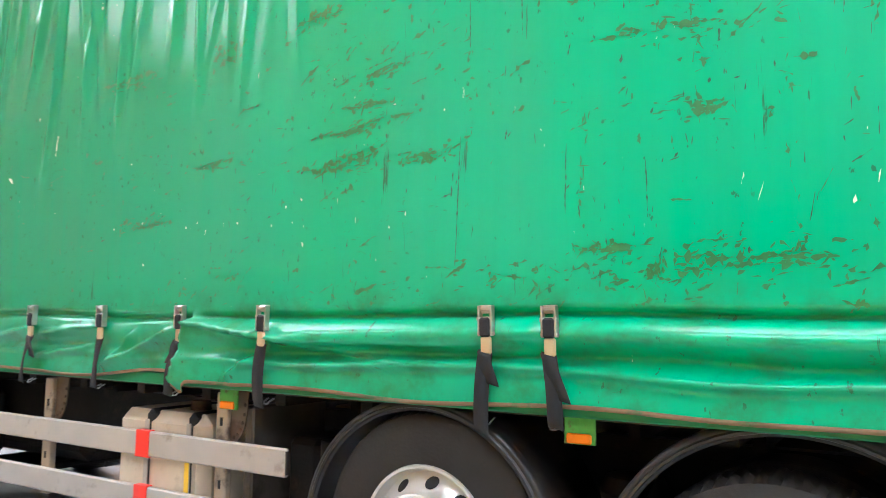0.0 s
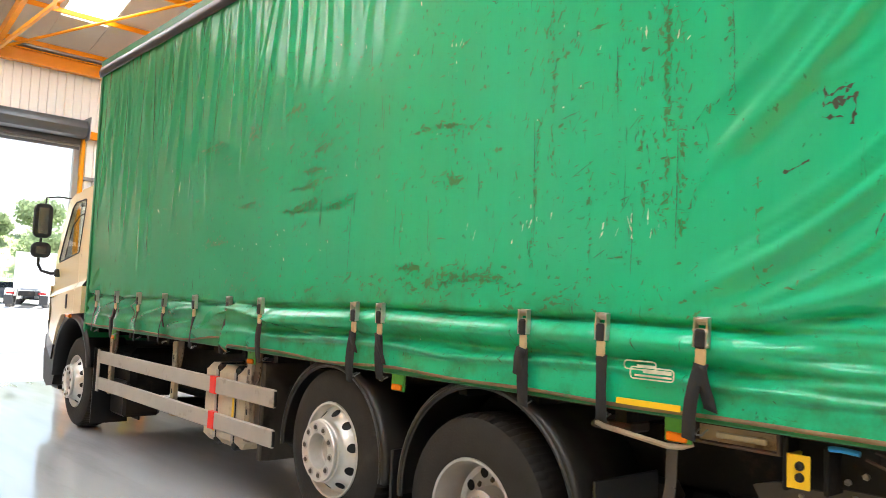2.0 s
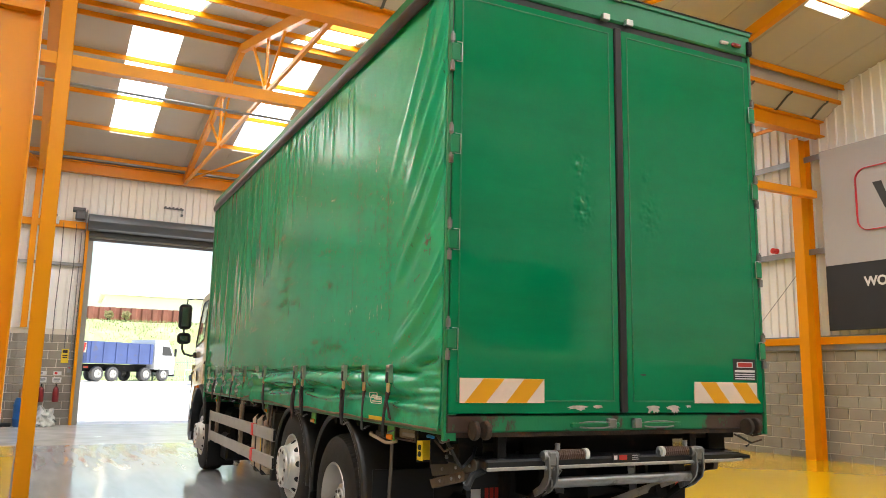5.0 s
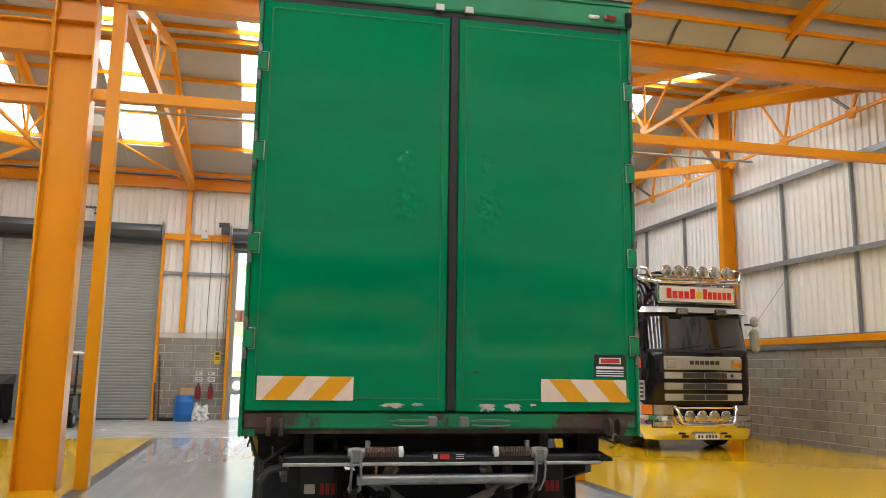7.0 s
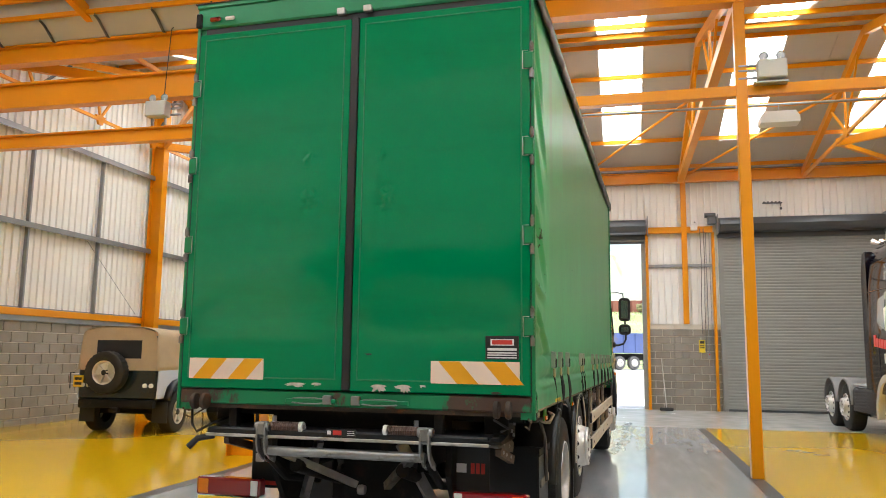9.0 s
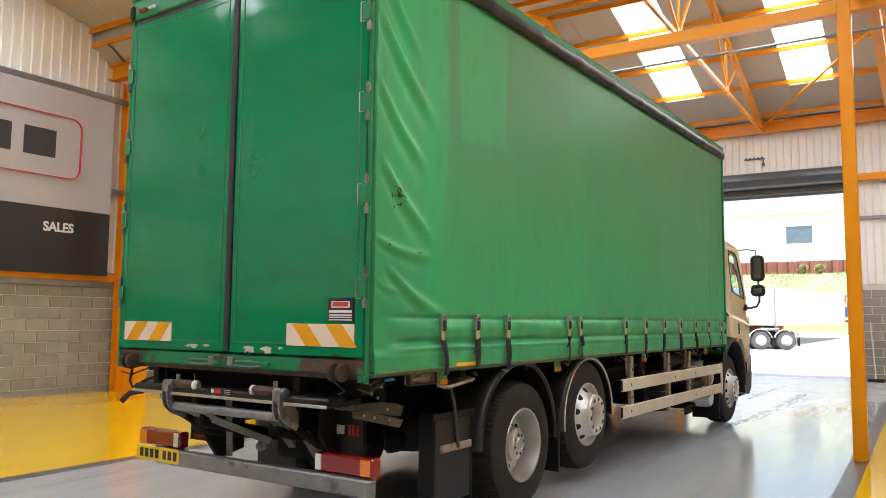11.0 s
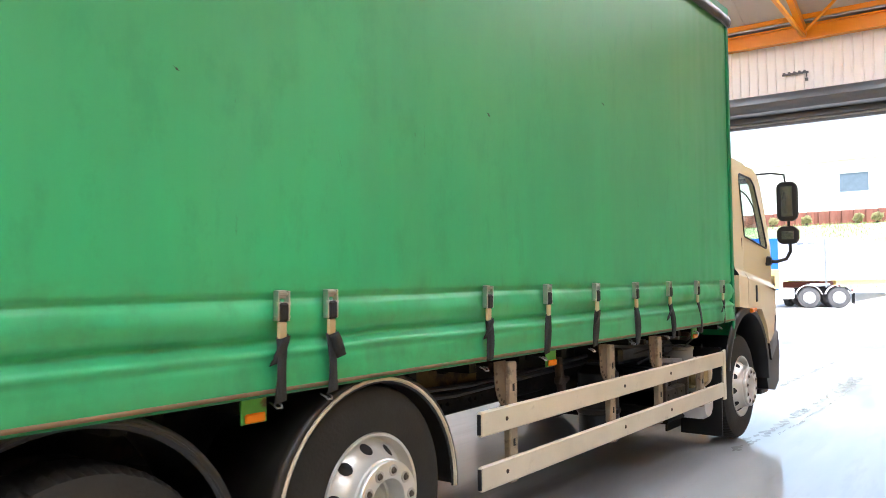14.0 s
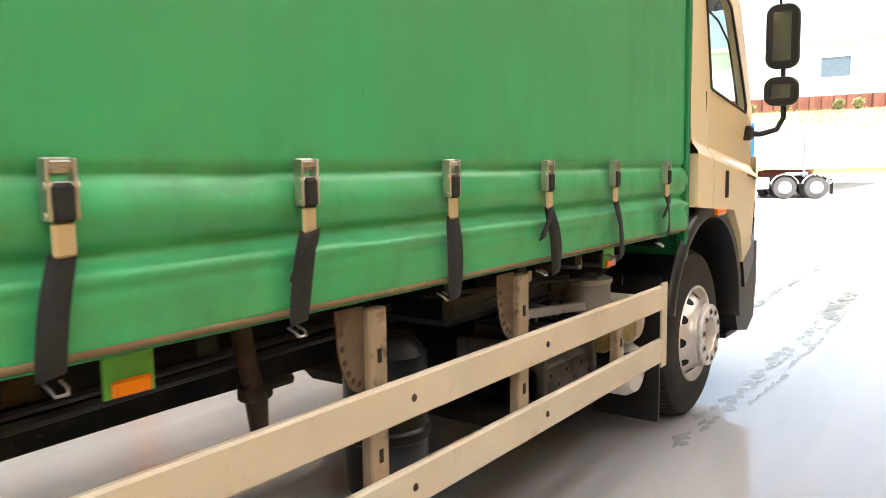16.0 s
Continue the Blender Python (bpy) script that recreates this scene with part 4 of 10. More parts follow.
PULLS_FAR = ((-0.68, 2.12, -0.18, 2.53, 0.020, 0.03), (-0.66, 1.97, -0.12, 2.05, 0.016, 0.022), (-0.82, 1.58, -0.24, 1.86, 0.020, 0.026),
             (-0.6, 2.6, -0.12, 3.05, 0.018, 0.028), (-0.7, 2.95, -0.13, 3.5, 0.02, 0.03), (-0.55, 3.35, -0.12, 3.85, 0.018, 0.028), (-0.4, 1.74, -0.12, 1.78, 0.01, 0.018))


# sharp creases of the crumpled foot: ends, height, width above and below the line
CREASES = ((-4.78, 1.50, -4.15, 1.425, 0.040, 0.018, 0.06), (-4.15, 1.425, -3.15, 1.43, 0.022, 0.02, 0.045), (-4.77, 1.51, -4.85, 1.19, 0.050, 0.018, 0.26),
           (-4.22, 1.40, -4.50, 1.25, 0.034, 0.03, 0.10), (-4.93, 1.45, -5.40, 1.27, 0.040, 0.02, 0.09), (-5.22, 1.44, -5.42, 1.26, 0.026, 0.015, 0.05),
           (-5.50, 1.475, -6.02, 1.43, 0.024, 0.015, 0.05), (-6.12, 1.46, -6.65, 1.37, 0.026, 0.02, 0.06), (-4.17, 1.41, -3.45, 1.345, 0.022, 0.012, 0.05),
           (-6.80, 1.47, -7.30, 1.40, 0.022, 0.016, 0.05), (-7.42, 1.48, -7.95, 1.38, 0.024, 0.018, 0.05), (-5.6, 1.36, -6.05, 1.30, 0.018, 0.015, 0.04),
           (-8.05, 1.62, -8.36, 1.40, 0.026, 0.02, 0.05), (-8.1, 1.80, -8.36, 1.60, 0.02, 0.02, 0.05), (-3.12, 1.40, -2.92, 1.405, 0.02, 0.01, 0.03))


def creases(x, z):
    d = 0.0
    for xa, za, xb, zb, a, w1, w2 in CREASES:
        dx, dz = xb - xa, zb - za
        ln = math.hypot(dx, dz)
        t = ((x - xa) * dx + (z - za) * dz) / ln / ln
        if -0.15 < t < 1.15:
            s = ((x - xa) * dz - (z - za) * dx) / ln + 0.006 * nz(x * 9, z * 9, a)
            k = max(0.0, 1 - s / w1) if s > 0 else max(0.0, 1 + s / w2)
            d += 1.5 * a * k * (0.6 + 0.4 * k) * smooth(-0.15, 0.08, t) * smooth(1.15, 0.85, t)
    return d


HANG = []
fold_dice = random.Random(29)
for k in range(46):
    xa = -8.28 + 6.6 * (k + fold_dice.uniform(-0.35, 0.35)) / 46
    fore = smooth(-2.0, -6.4, xa)
    HANG.append((xa, fold_dice.uniform(0.35, 0.9) + 1.5 * fore * fold_dice.uniform(0.3, 1.0), fold_dice.gauss(0.0, 0.10) - 0.05,
                 (0.007 + 0.017 * fore) * fold_dice.uniform(0.4, 1.3), fold_dice.uniform(0.012, 0.03)))


def hang(x, z):
    """Narrow ridges of slack cloth under the rail: head, length, slant, height and width of each."""
    d, drop = 0.0, 3.98 - z
    for xa, ln, slant, a, w in HANG:
        if drop < ln * 1.1 and abs(x - xa) < 0.5:
            q = x - xa - slant * drop - 0.03 * math.sin(2.3 * z + 5 * xa)
            ww = w * (1 + 0.9 * drop / ln)
            if abs(q) < 5 * ww:
                fade = smooth(1.1, 0.55, drop / ln) * (0.55 + 0.45 * smooth(0.0, 0.25, drop))
                d += a * fade * (max(0.0, 1 - abs(q) / (1.6 * ww)) ** 1.3 - 0.45 * gauss(q - 2.2 * ww, 1.4 * ww))
    return d


def curtain_near(x, z):
    d = 0.012 * nz(x * 0.5, z * 0.6, 3.1)
    zt = 3.98
    # gathered folds hanging from the rail, longest towards the front
    d += hang(x, z)
    f2 = smooth(-3.0, -7.5, x)
    d += f2 * 0.006 * nz(x * 7.0, z * 0.5, 1.0) * smooth(1.6, 2.6, z)
    d += 0.010 * smooth(-1.2, -2.4, x) * smooth(3.45, 3.95, z) * abs(math.sin(x * 9.5 + 2.2 * nz(x, z * 0.6, 4)))
    # diagonal pulls by the rear post
    r = smooth(-1.35, -0.25, x)
    if x > -1.2:
        d += pulls(x, z, PULLS_NEAR) + pulls(x, z, PULLS_FINE)
        d += 0.004 * r * nz(x * 6, z * 9 - x * 6, 2.0)
        q = smooth(-0.75, -0.3, x) * smooth(1.75, 1.6, z)
        d += q * 0.004 * nz(x * 1.2, z * 26, 4.0)
        pl = smooth(-0.72, -0.32, x) * smooth(-0.06, -0.14, x)
        for k in range(6):
            zk = 1.575 - 0.052 * k + 0.012 * (x + 0.3) * (k - 2)
            d += 0.011 * pl * max(0.0, 1 - abs(z - zk) / 0.016) - 0.006 * pl * max(0.0, 1 - abs(z - zk + 0.022) / 0.012)
    # pocket folds at the foot
    wob = 0.022 * nz(x * 0.9, 0.0, 9.0)
    sag = 0.05 * smooth(-3.2, -5.0, x)
    hold = 1 - 0.55 * pull(x)
    zz = z + wob + sag * 0.5
    pf = smooth(-0.22, -0.72, x)
    d += pf * -0.058 * gauss(zz - 1.548, 0.015) * (1 - 0.4 * smooth(-3.4, -4.6, x))
    fw = 1 - 0.75 * smooth(-4.15, -4.75, x)
    d += pf * fw * 0.052 * gauss(zz - 1.475, 0.04) * hold
    d += pf * fw * -0.040 * gauss(zz - 1.388 + 0.02 * nz(x * 1.4, 2, 2), 0.03)
    d += pf * fw * 0.036 * gauss(zz - 1.345 + 0.03 * nz(x * 1.1, 5, 2), 0.018) * hold
    d += 0.012 * smooth(1.4, 1.2, z)
    if x > -0.95:
        d -= 0.040 * gauss(z - 1.548 - 0.11 * (x + 0.8), 0.02) * smooth(-0.72, -0.35, x) * smooth(-0.1, -0.25, x)
        d -= 0.020 * gauss(z - 1.45 - 0.03 * (x + 0.8), 0.02) * smooth(-0.8, -0.5, x) * smooth(-0.1, -0.25, x)
    fr = smooth(-4.4, -5.0, x) * smooth(1.56, 1.5, z)
    d += fr * 0.03 * nz(x * 3.2, z * 5.0, 6.0)
    # sheet lifted and torn between two buckles
    if z < 1.9 and x < -2.8:
        d += creases(x, z)
    return d


def curtain_far(x, z):
    d = 0.008 * nz(x * 0.45, z * 0.5, 13.1)
    r = smooth(-1.1, -0.2, x)
    if x > -1.2:
        d += pulls(x, z, PULLS_FAR) + 0.003 * r * nz(x * 6, z * 7 + x * 4, 22.0)
    d += 0.004 * smooth(-6.6, -7.8, x) * nz(x * 8, z * 0.5, 6.0) + 0.01 * gauss(x + 8.3, 0.05) * nz(0.1, z * 2.5, 4.0)
    wob = 0.012 * nz(x * 0.8, 0.0, 19.0)
    hold = 1 - 0.5 * pull(x)
    zz = z + wob
    pf = smooth(-0.15, -0.5, x)
    d += pf * -0.020 * gauss(zz - 1.553, 0.012)
    d += pf * 0.017 * gauss(zz - 1.478, 0.05) * hold * (1 + 0.5 * nz(x * 2.3, 1.0, 8.0))
    zc = zz - 1.392 + 0.010 * nz(x * 1.2, 3, 1)
    d += pf * -0.026 * max(0.0, 1 - abs(zc) / 0.03)
    d += pf * 0.020 * max(0.0, 1 - abs(zz - 1.348 + 0.006 * nz(x * 1.6, 4, 1)) / 0.026) + 0.006 * pf * nz(x * 3, z * 14, 5.0) * smooth(1.6, 1.5, z)
    d += 0.010 * pf * nz(x * 5.0, z * 7.0, 2.0) * smooth(1.57, 1.53, z) * smooth(1.38, 1.42, z)
    d += 0.016 * smooth(1.36, 1.3, z)
    return d


for nm, sd, fn, mt, lb in (("side_curtain", -1, curtain_near, GREEN_TARP, "scuffed and creased green tarpaulin curtain"), ("side_curtain", 1, curtain_far, GREEN_TARP_CLEAN, "taut dull green tarpaulin curtain")):
    def hem(x, sd=sd):
        if sd > 0:
            return 1.205
        return 1.21 + 0.02 * nz(x * 1.3, 7) - 0.06 * gauss(x + 4.80, 0.03) + 0.035 * smooth(-4.84, -4.9, x) * smooth(-5.6, -5.0, x)

    def srf(a, b, sd=sd, fn=fn, hem=hem):
        x = -0.082 + a * (X1 + 0.09)
        h = hem(x)
        zt = top_z(x) - 0.14
        b = b ** 1.55
        z = h + (zt - h) * b
        return (x, sd * (HW - 0.005 + fn(x, z)), z)
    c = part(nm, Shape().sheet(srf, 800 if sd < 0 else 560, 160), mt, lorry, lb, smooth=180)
    thick(c, 0.004)

    def edge_tape(a, b, sd=sd, fn=fn, hem=hem):
        x = -0.09 + a * (X1 + 0.10)
        return (x, sd * (HW - 0.0005 + fn(x, hem(x)) + 0.003 * b), hem(x) - 0.006 + 0.016 * b)
    thick(part("hem_tape", Shape().sheet(edge_tape, 400, 2), HEM, c, "worn tan hem along the foot", smooth=60), 0.003)
    if sd < 0:
        near_curtain = c


# worn marks that lie on the curtains: ragged olive scuffs, dark cracks, pale chips
def mark(s, x, z, length, slope, width, sd=-1, rag=1.0):
    fn = curtain_near if sd < 0 else curtain_far
    n = max(3, int(length / (0.008 if width > 0.006 else 0.02)))
    ca, sa = math.cos(radians(slope)), math.sin(radians(slope))
    k = random.uniform(0, 90)

    def edge(a):
        t = (a - 0.5) * length
        o = rag * 0.6 * width * nz(a * 3, k, 1.0) * (1 + 1.6 * (length > 0.2))
        body = width * (0.35 + 0.65 * math.sin(math.pi * min(0.97, max(0.03, a))) ** 0.6) * max(0.02, 0.55 + rag * 2.3 * nz(a * length * 55, k, 5.0))
        up = o + body * (0.5 + rag * random.uniform(-0.3, 0.35))
        dn = o - body * (0.5 + rag * random.uniform(-0.3, 0.35))
        r = []
        for v in (up, dn):
            px, pz = x + ca * t - sa * v, z + sa * t + ca * v
            px = min(px, -0.09)
            r.append((px, sd * (HW - 0.005 + fn(px, pz) + 0.0042), pz))
        return r
    s.band(edge, n)


def run(s, x, z0, z1, n, w, lean=0.0):
    """Flecks strung along an upright line of wear."""
    for i in range(n):
        t = random.random()
        mark(s, x + lean * t + random.gauss(0, 0.009), z0 + (z1 - z0) * t, random.uniform(0.012, 0.05), random.choice((90, 90, 80, 20, -15)) + random.gauss(0, 18), random.uniform(0.4, 1.3) * w)


rnd = random.Random(11)
random.seed(5)
scuffs, cracks, chips = Shape(), Shape(), Shape()
# the large scuffs: middle, length, slope, width
for x, z, ln, sl, w in ((-3.72, 2.215, 0.55, 3, 0.034), (-3.42, 2.20, 0.30, 6, 0.026), (-4.70, 2.275, 0.33, 1, 0.018), (-2.40, 2.55, 0.36, -8, 0.030),
                        (-3.70, 2.455, 0.30, 2, 0.018), (-3.76, 2.35, 0.30, 8, 0.018), (-3.62, 2.58, 0.30, 18, 0.020), (-3.95, 2.91, 0.34, 22, 0.034),
                        (-4.60, 2.83, 0.22, 10, 0.050), (-5.28, 2.80, 0.42, 2, 0.034), (-5.16, 2.015, 0.32, 10, 0.026), (-2.28, 1.755, 0.36, 4, 0.045),
                        (-2.64, 1.79, 0.27, 4, 0.022), (-2.02, 1.745, 0.24, 3, 0.022), (-2.46, 1.70, 0.05, 80, 0.03), (-2.29, 2.255, 0.13, -3, 0.030)):
    for i in range(4):
        mark(scuffs, x + random.gauss(0, 0.22 * ln), z + random.gauss(0, 0.45 * w), ln * random.uniform(0.25, 0.6), sl + random.gauss(0, 9), w * 0.6)
    for i in range(int(16 + 50 * ln)):
        t = random.gauss(0, 0.3)
        mark(scuffs, x + t * ln, z + t * ln * math.sin(radians(sl)) + random.gauss(0, 0.65 * w), random.uniform(0.012, 0.05), sl + random.gauss(12, 24), random.uniform(0.004, 0.012))
# loose groups: centre, spread, number, slope, size
for x, z, sx, sz, n, sl in ((-3.7, 2.6, 0.45, 0.45, 26, 20), (-2.4, 1.68, 0.55, 0.09, 26, 8), (-2.4, 2.35, 0.5, 0.35, 18, 12), (-1.6, 2.35, 0.35, 0.45, 26, 84),
                            (-1.0, 2.35, 0.16, 0.5, 34, 87), (-1.3, 1.68, 0.6, 0.12, 18, 20), (-3.3, 1.68, 0.6, 0.1, 16, 15), (-5.0, 2.3, 0.9, 0.5, 22, 12),
                            (-3.0, 3.1, 1.4, 0.35, 30, 30), (-4.6, 1.66, 0.6, 0.1, 12, 30), (-1.5, 3.1, 0.6, 0.4, 22, 85), (-6.6, 2.4, 0.9, 0.6, 10, 15)):
    for i in range(n):
        mark(scuffs, x + rnd.gauss(0, sx * 0.6), min(3.9, max(1.59, z + rnd.gauss(0, sz * 0.6))), rnd.uniform(0.025, 0.085) * (1.8 if rnd.random() < 0.2 and sl < 40 else 1), sl + rnd.gauss(0, 16), rnd.uniform(0.006, 0.016) * (0.55 if sl > 70 else 1))
        for k in range(2):
            mark(scuffs, x + rnd.gauss(0, sx * 0.6), min(3.9, max(1.59, z + rnd.gauss(0, sz * 0.6))), rnd.uniform(0.012, 0.05), rnd.choice((sl, 90, 5)) + rnd.gauss(0, 20), rnd.uniform(0.004, 0.010))
for x, z0, z1, n, w in ((-1.0, 1.95, 2.9, 70, 0.011), (-0.93, 1.9, 2.6, 40, 0.009), (-1.1, 2.0, 2.45, 26, 0.009), (-0.71, 2.3, 2.95, 26, 0.008), (-1.6, 2.2, 3.1, 46, 0.009), (-1.72, 1.75, 2.5, 34, 0.008),
                        (-1.38, 1.7, 2.3, 26, 0.008), (-2.0, 1.7, 2.6, 26, 0.007), (-1.25, 2.5, 3.3, 30, 0.008), (-2.3, 2.2, 3.1, 24, 0.008), (-0.6, 1.7, 2.1, 14, 0.007), (-2.75, 1.7, 2.3, 20, 0.007), (-3.2, 2.2, 2.9, 20, 0.007)):
    run(scuffs, x, z0, z1, n, w, random.uniform(-0.05, 0.05))
for x, z, ln in ((-3.25, 2.0, 0.52), (-3.2, 2.72, 0.2), (-2.97, 2.73, 0.2), (-2.79, 2.05, 0.26), (-2.49, 2.0, 0.18), (-0.71, 2.65, 0.42), (-2.95, 2.68, 0.14), (-1.72, 2.2, 0.6), (-1.16, 1.9, 0.3), (-0.95, 2.1, 0.5), (-1.25, 2.6, 0.3)):
    mark(cracks, x, z, ln, 90 + rnd.uniform(-3, 3), 0.0065, rag=0.4)
for x, z, sx, sz, n in ((-2.6, 2.1, 1.3, 0.35, 60), (-1.35, 2.2, 0.5, 0.5, 50), (-1.0, 2.5, 0.25, 0.4, 30), (-4.5, 2.0, 1.0, 0.3, 40), (-2.5, 2.9, 1.2, 0.4, 36)):
    for i in range(n):
        mark(cracks, x + rnd.gauss(0, sx * 0.6), min(3.9, max(1.58, z + rnd.gauss(0, sz * 0.6))), rnd.uniform(0.012, 0.045) * (3.0 if rnd.random() < 0.1 else 1), rnd.choice((90, 90, 90, 88, 50, 20)) + rnd.gauss(0, 9), rnd.uniform(0.003, 0.008), rag=0.6)
for x, z, sx, sz, n, ln in ((-1.9, 1.98, 0.45, 0.05, 9, 0.04), (-1.12, 1.96, 0.16, 0.05, 9, 0.045), (-1.0, 2.76, 0.12, 0.06, 5, 0.04), (-2.32, 3.02, 0.06, 0.05, 4, 0.05), (-4.6, 1.98, 0.8, 0.12, 18, 0.014),
                            (-6.2, 2.4, 0.5, 0.3, 7, 0.02), (-1.7, 2.5, 0.5, 0.5, 8, 0.015), (-3.5, 2.4, 1.5, 0.5, 9, 0.01), (-2.6, 3.2, 1.4, 0.3, 10, 0.02), (-1.23, 3.08, 0.05, 0.06, 5, 0.05)):
    for i in range(n):
        mark(chips, x + rnd.gauss(0, sx * 0.7), min(3.9, z + rnd.gauss(0, sz * 0.7)), ln * rnd.uniform(0.5, 1.6), 88 + rnd.gauss(0, 14), rnd.uniform(0.004, 0.011), rag=0.7)
mark(chips, -6.0, 2.52, 0.12, 80, 0.022, rag=0.4)
mark(chips, -6.46, 2.35, 0.06, -40, 0.026, rag=0.4)
for nm, s, mt, lb in (("scuffing", scuffs, SCUFFED, "ragged olive scuff marks"), ("crack", cracks, CRACKED, "thin dark cracks"), ("paint_chip", chips, CHIPPED, "pale chips through the coating")):
    part(nm, s, mt, near_curtain, lb, smooth=0)["kind"] = "stuff"
smudge = Shape()
for sd in (-1, 1):
    for x, z, ln, sl, w in ((-0.375, 2.37, 0.08, 92, 0.010), (-0.32, 2.34, 0.12, 8, 0.022), (-0.275, 2.31, 0.11, 80, 0.020), (-0.32, 2.385, 0.10, 15, 0.018), (-0.345, 2.29, 0.07, -10, 0.012), (-0.31, 2.36, 0.05, 60, 0.02)):
        mark(smudge, x, z, ln, sl, w, sd)
for x, z, ln, sl, w in ((-0.47, 2.13, 0.10, 20, 0.012), (-0.20, 1.9, 0.10, 70, 0.007)):
    mark(smudge, x, z, ln, sl, w)
for x, z, ln, sl, w in ((-0.22, 2.02, 0.04, 70, 0.018), (-0.62, 2.12, 0.07, 2, 0.006), (-0.67, 2.17, 0.08, 88, 0.004), (-0.18, 1.78, 0.06, 60, 0.008), (-0.56, 1.99, 0.05, 0, 0.012), (-2.4, 2.35, 0.03, 30, 0.006), (-1.7, 2.1, 0.04, -40, 0.006), (-5.7, 2.8, 0.05, 10, 0.008), (-4.3, 2.5, 0.04, 20, 0.01)):
    mark(smudge, x, z, ln, sl, w, 1)
part("smudge", smudge, mat("dark_grease_smudge", (0.03, 0.05, 0.03), rough=0.6, var=0.2), near_curtain, "dark smudged marks by the rear post", smooth=0)["kind"] = "stuff"

# body frame, roof and rails
for sd in (-1, 1):
    def side_bar(z0, z1, y0, y1, b=0.0):
        s = Shape()
        vs = []
        for x in (-0.02, X1 - 0.03):
            dz = top_z(x) - 4.12
            for y, z in ((y0, z0), (y1, z0), (y1, z1), (y0, z1)):
                vs.append((x, sd * y, z + dz))
        return s.add(vs, [(0, 1, 2, 3), (4, 5, 6, 7), (0, 1, 5, 4), (1, 2, 6, 5), (2, 3, 7, 6), (3, 0, 4, 7)])
    part("roof_rail", side_bar(4.03, 4.12, 1.17, 1.268), GREEN_FRAME, lorry)
    n = 60
    s = Shape()

    def pel(a, b, sd=sd):
        x = -0.06 + a * (X1 + 0.03)
        t = b
        z = top_z(x) - 0.075 - 0.115 * t + 0.006 * nz(x * 3, t * 2, 3)
        rise = 0.02 * math.sin(math.pi * t) + 0.006 * nz(x * 2.2, 1.0, 7.0)
        if sd > 0:
            rise += 0.010 * max(0.0, math.sin(x * 7.5)) ** 6
        return (x, sd * (1.272 + rise), z)
    p = part("rubber_pelmet", s.sheet(pel, 160, 8), PLASTIC, lorry, "black rubber pelmet along the roof rail", smooth=180)
    thick(p, 0.006)
    part("floor_rail", Shape().box(X1 - 0.02, -0.085, sd * 1.175, sd * 1.238, 1.183, 1.245, 0.006), GREEN_FRAME, lorry, "green floor rail along the body side")
part("roof_skin", Shape().add([(x, y, top_z(x) + 0.004) for x in (-0.02, X1 - 0.03) for y in (-1.2, 1.2)], [(0, 1, 3, 2)]), ROOFMAT, lorry, "white translucent roof sheet", smooth=0)
part("headboard", Shape().box(X1 - 0.045, X1 - 0.005, -1.255, 1.255, 1.02, 4.13, 0.008), GREEN_FRAME, lorry)
for sd in (-1, 1):
    part("front_post", Shape().box(X1 - 0.03, X1 + 0.03, sd * 1.21, sd * 1.263, 1.05, 4.14, 0.006), GREEN_FRAME, lorry)
part("load_floor", Shape().box(X1 + 0.01, -0.03, -1.17, 1.17, 1.17, 1.22), RUST, lorry, smooth=0)
for k in range(17):
    x = -0.25 - k * 0.5
    part("cross_bearer", Shape().box(x - 0.03, x + 0.03, -1.16, 1.16, 1.12, 1.17).box(x - 0.025, x + 0.025, -0.6, 0.6, 1.03, 1.12), CHASSIS, lorry, smooth=0)
for sd in (-1, 1):
    part("chassis_rail", Shape().prism([(sd * 0.36, 0.76), (sd * 0.44, 0.76), (sd * 0.44, 1.02), (sd * 0.36, 1.02), (sd * 0.36, 1.0), (sd * 0.42, 1.0), (sd * 0.42, 0.78), (sd * 0.36, 0.78)], 0, -9.8, -0.3), CHASSIS, lorry, smooth=0)
part("inner_panel", Shape().box(-4.6, -3.9, -0.36, 0.36, 0.78, 1.03, 0.02).box(-5.15, -3.9, 0.47, 0.55, 0.90, 1.15), mat("ochre_chassis_beam", (0.16, 0.11, 0.03), rough=0.6, var=0.3, second=(0.03, 0.02, 0.015), amount=0.5, sscale=4), lorry)
part("gearbox", Shape().box(-8.4, -6.9, -0.34, 0.34, 0.45, 0.95, 0.08).rod((-6.9, 0, 0.68), (-2.3, 0, 0.62), 0.06, 12), CHASSIS, lorry)
part("exhaust_box", Shape().box(-8.35, -7.7, -0.95, -0.45, 0.46, 0.98, 0.06), CHASSIS, lorry)

# rear frame, doors
for sd in (-1, 1):
    s = Shape().box(-0.032, -0.003, sd * 1.2445, sd * 1.267, 1.155, 4.08, 0.005).box(-0.082, -0.033, sd * 1.17, sd * 1.205, 1.155, 4.08).box(-0.036, -0.028, sd * 1.2, sd * 1.25, 1.155, 4.08)
    part("post_seal", Shape().rod((-0.012, sd * 1.2415, 1.3), (-0.012, sd * 1.2415, 3.92), 0.004, 8), SEAL, lorry, "black rubber strip beside the door")
    part("curtain_pole", Shape().rod((-0.093, sd * 1.228, 1.22), (-0.093, sd * 1.228, 3.98), 0.018, 12), GREEN_TARP if sd < 0 else GREEN_TARP_CLEAN, lorry, "green wrapped curtain pole")
    part("rear_post", s, GREEN_FRAME, lorry, "green steel corner post")
    part("post_gap", Shape().box(-0.06, -0.046, sd * 1.15, sd * 1.242, 1.31, 3.9), SEAL, lorry, smooth=0)
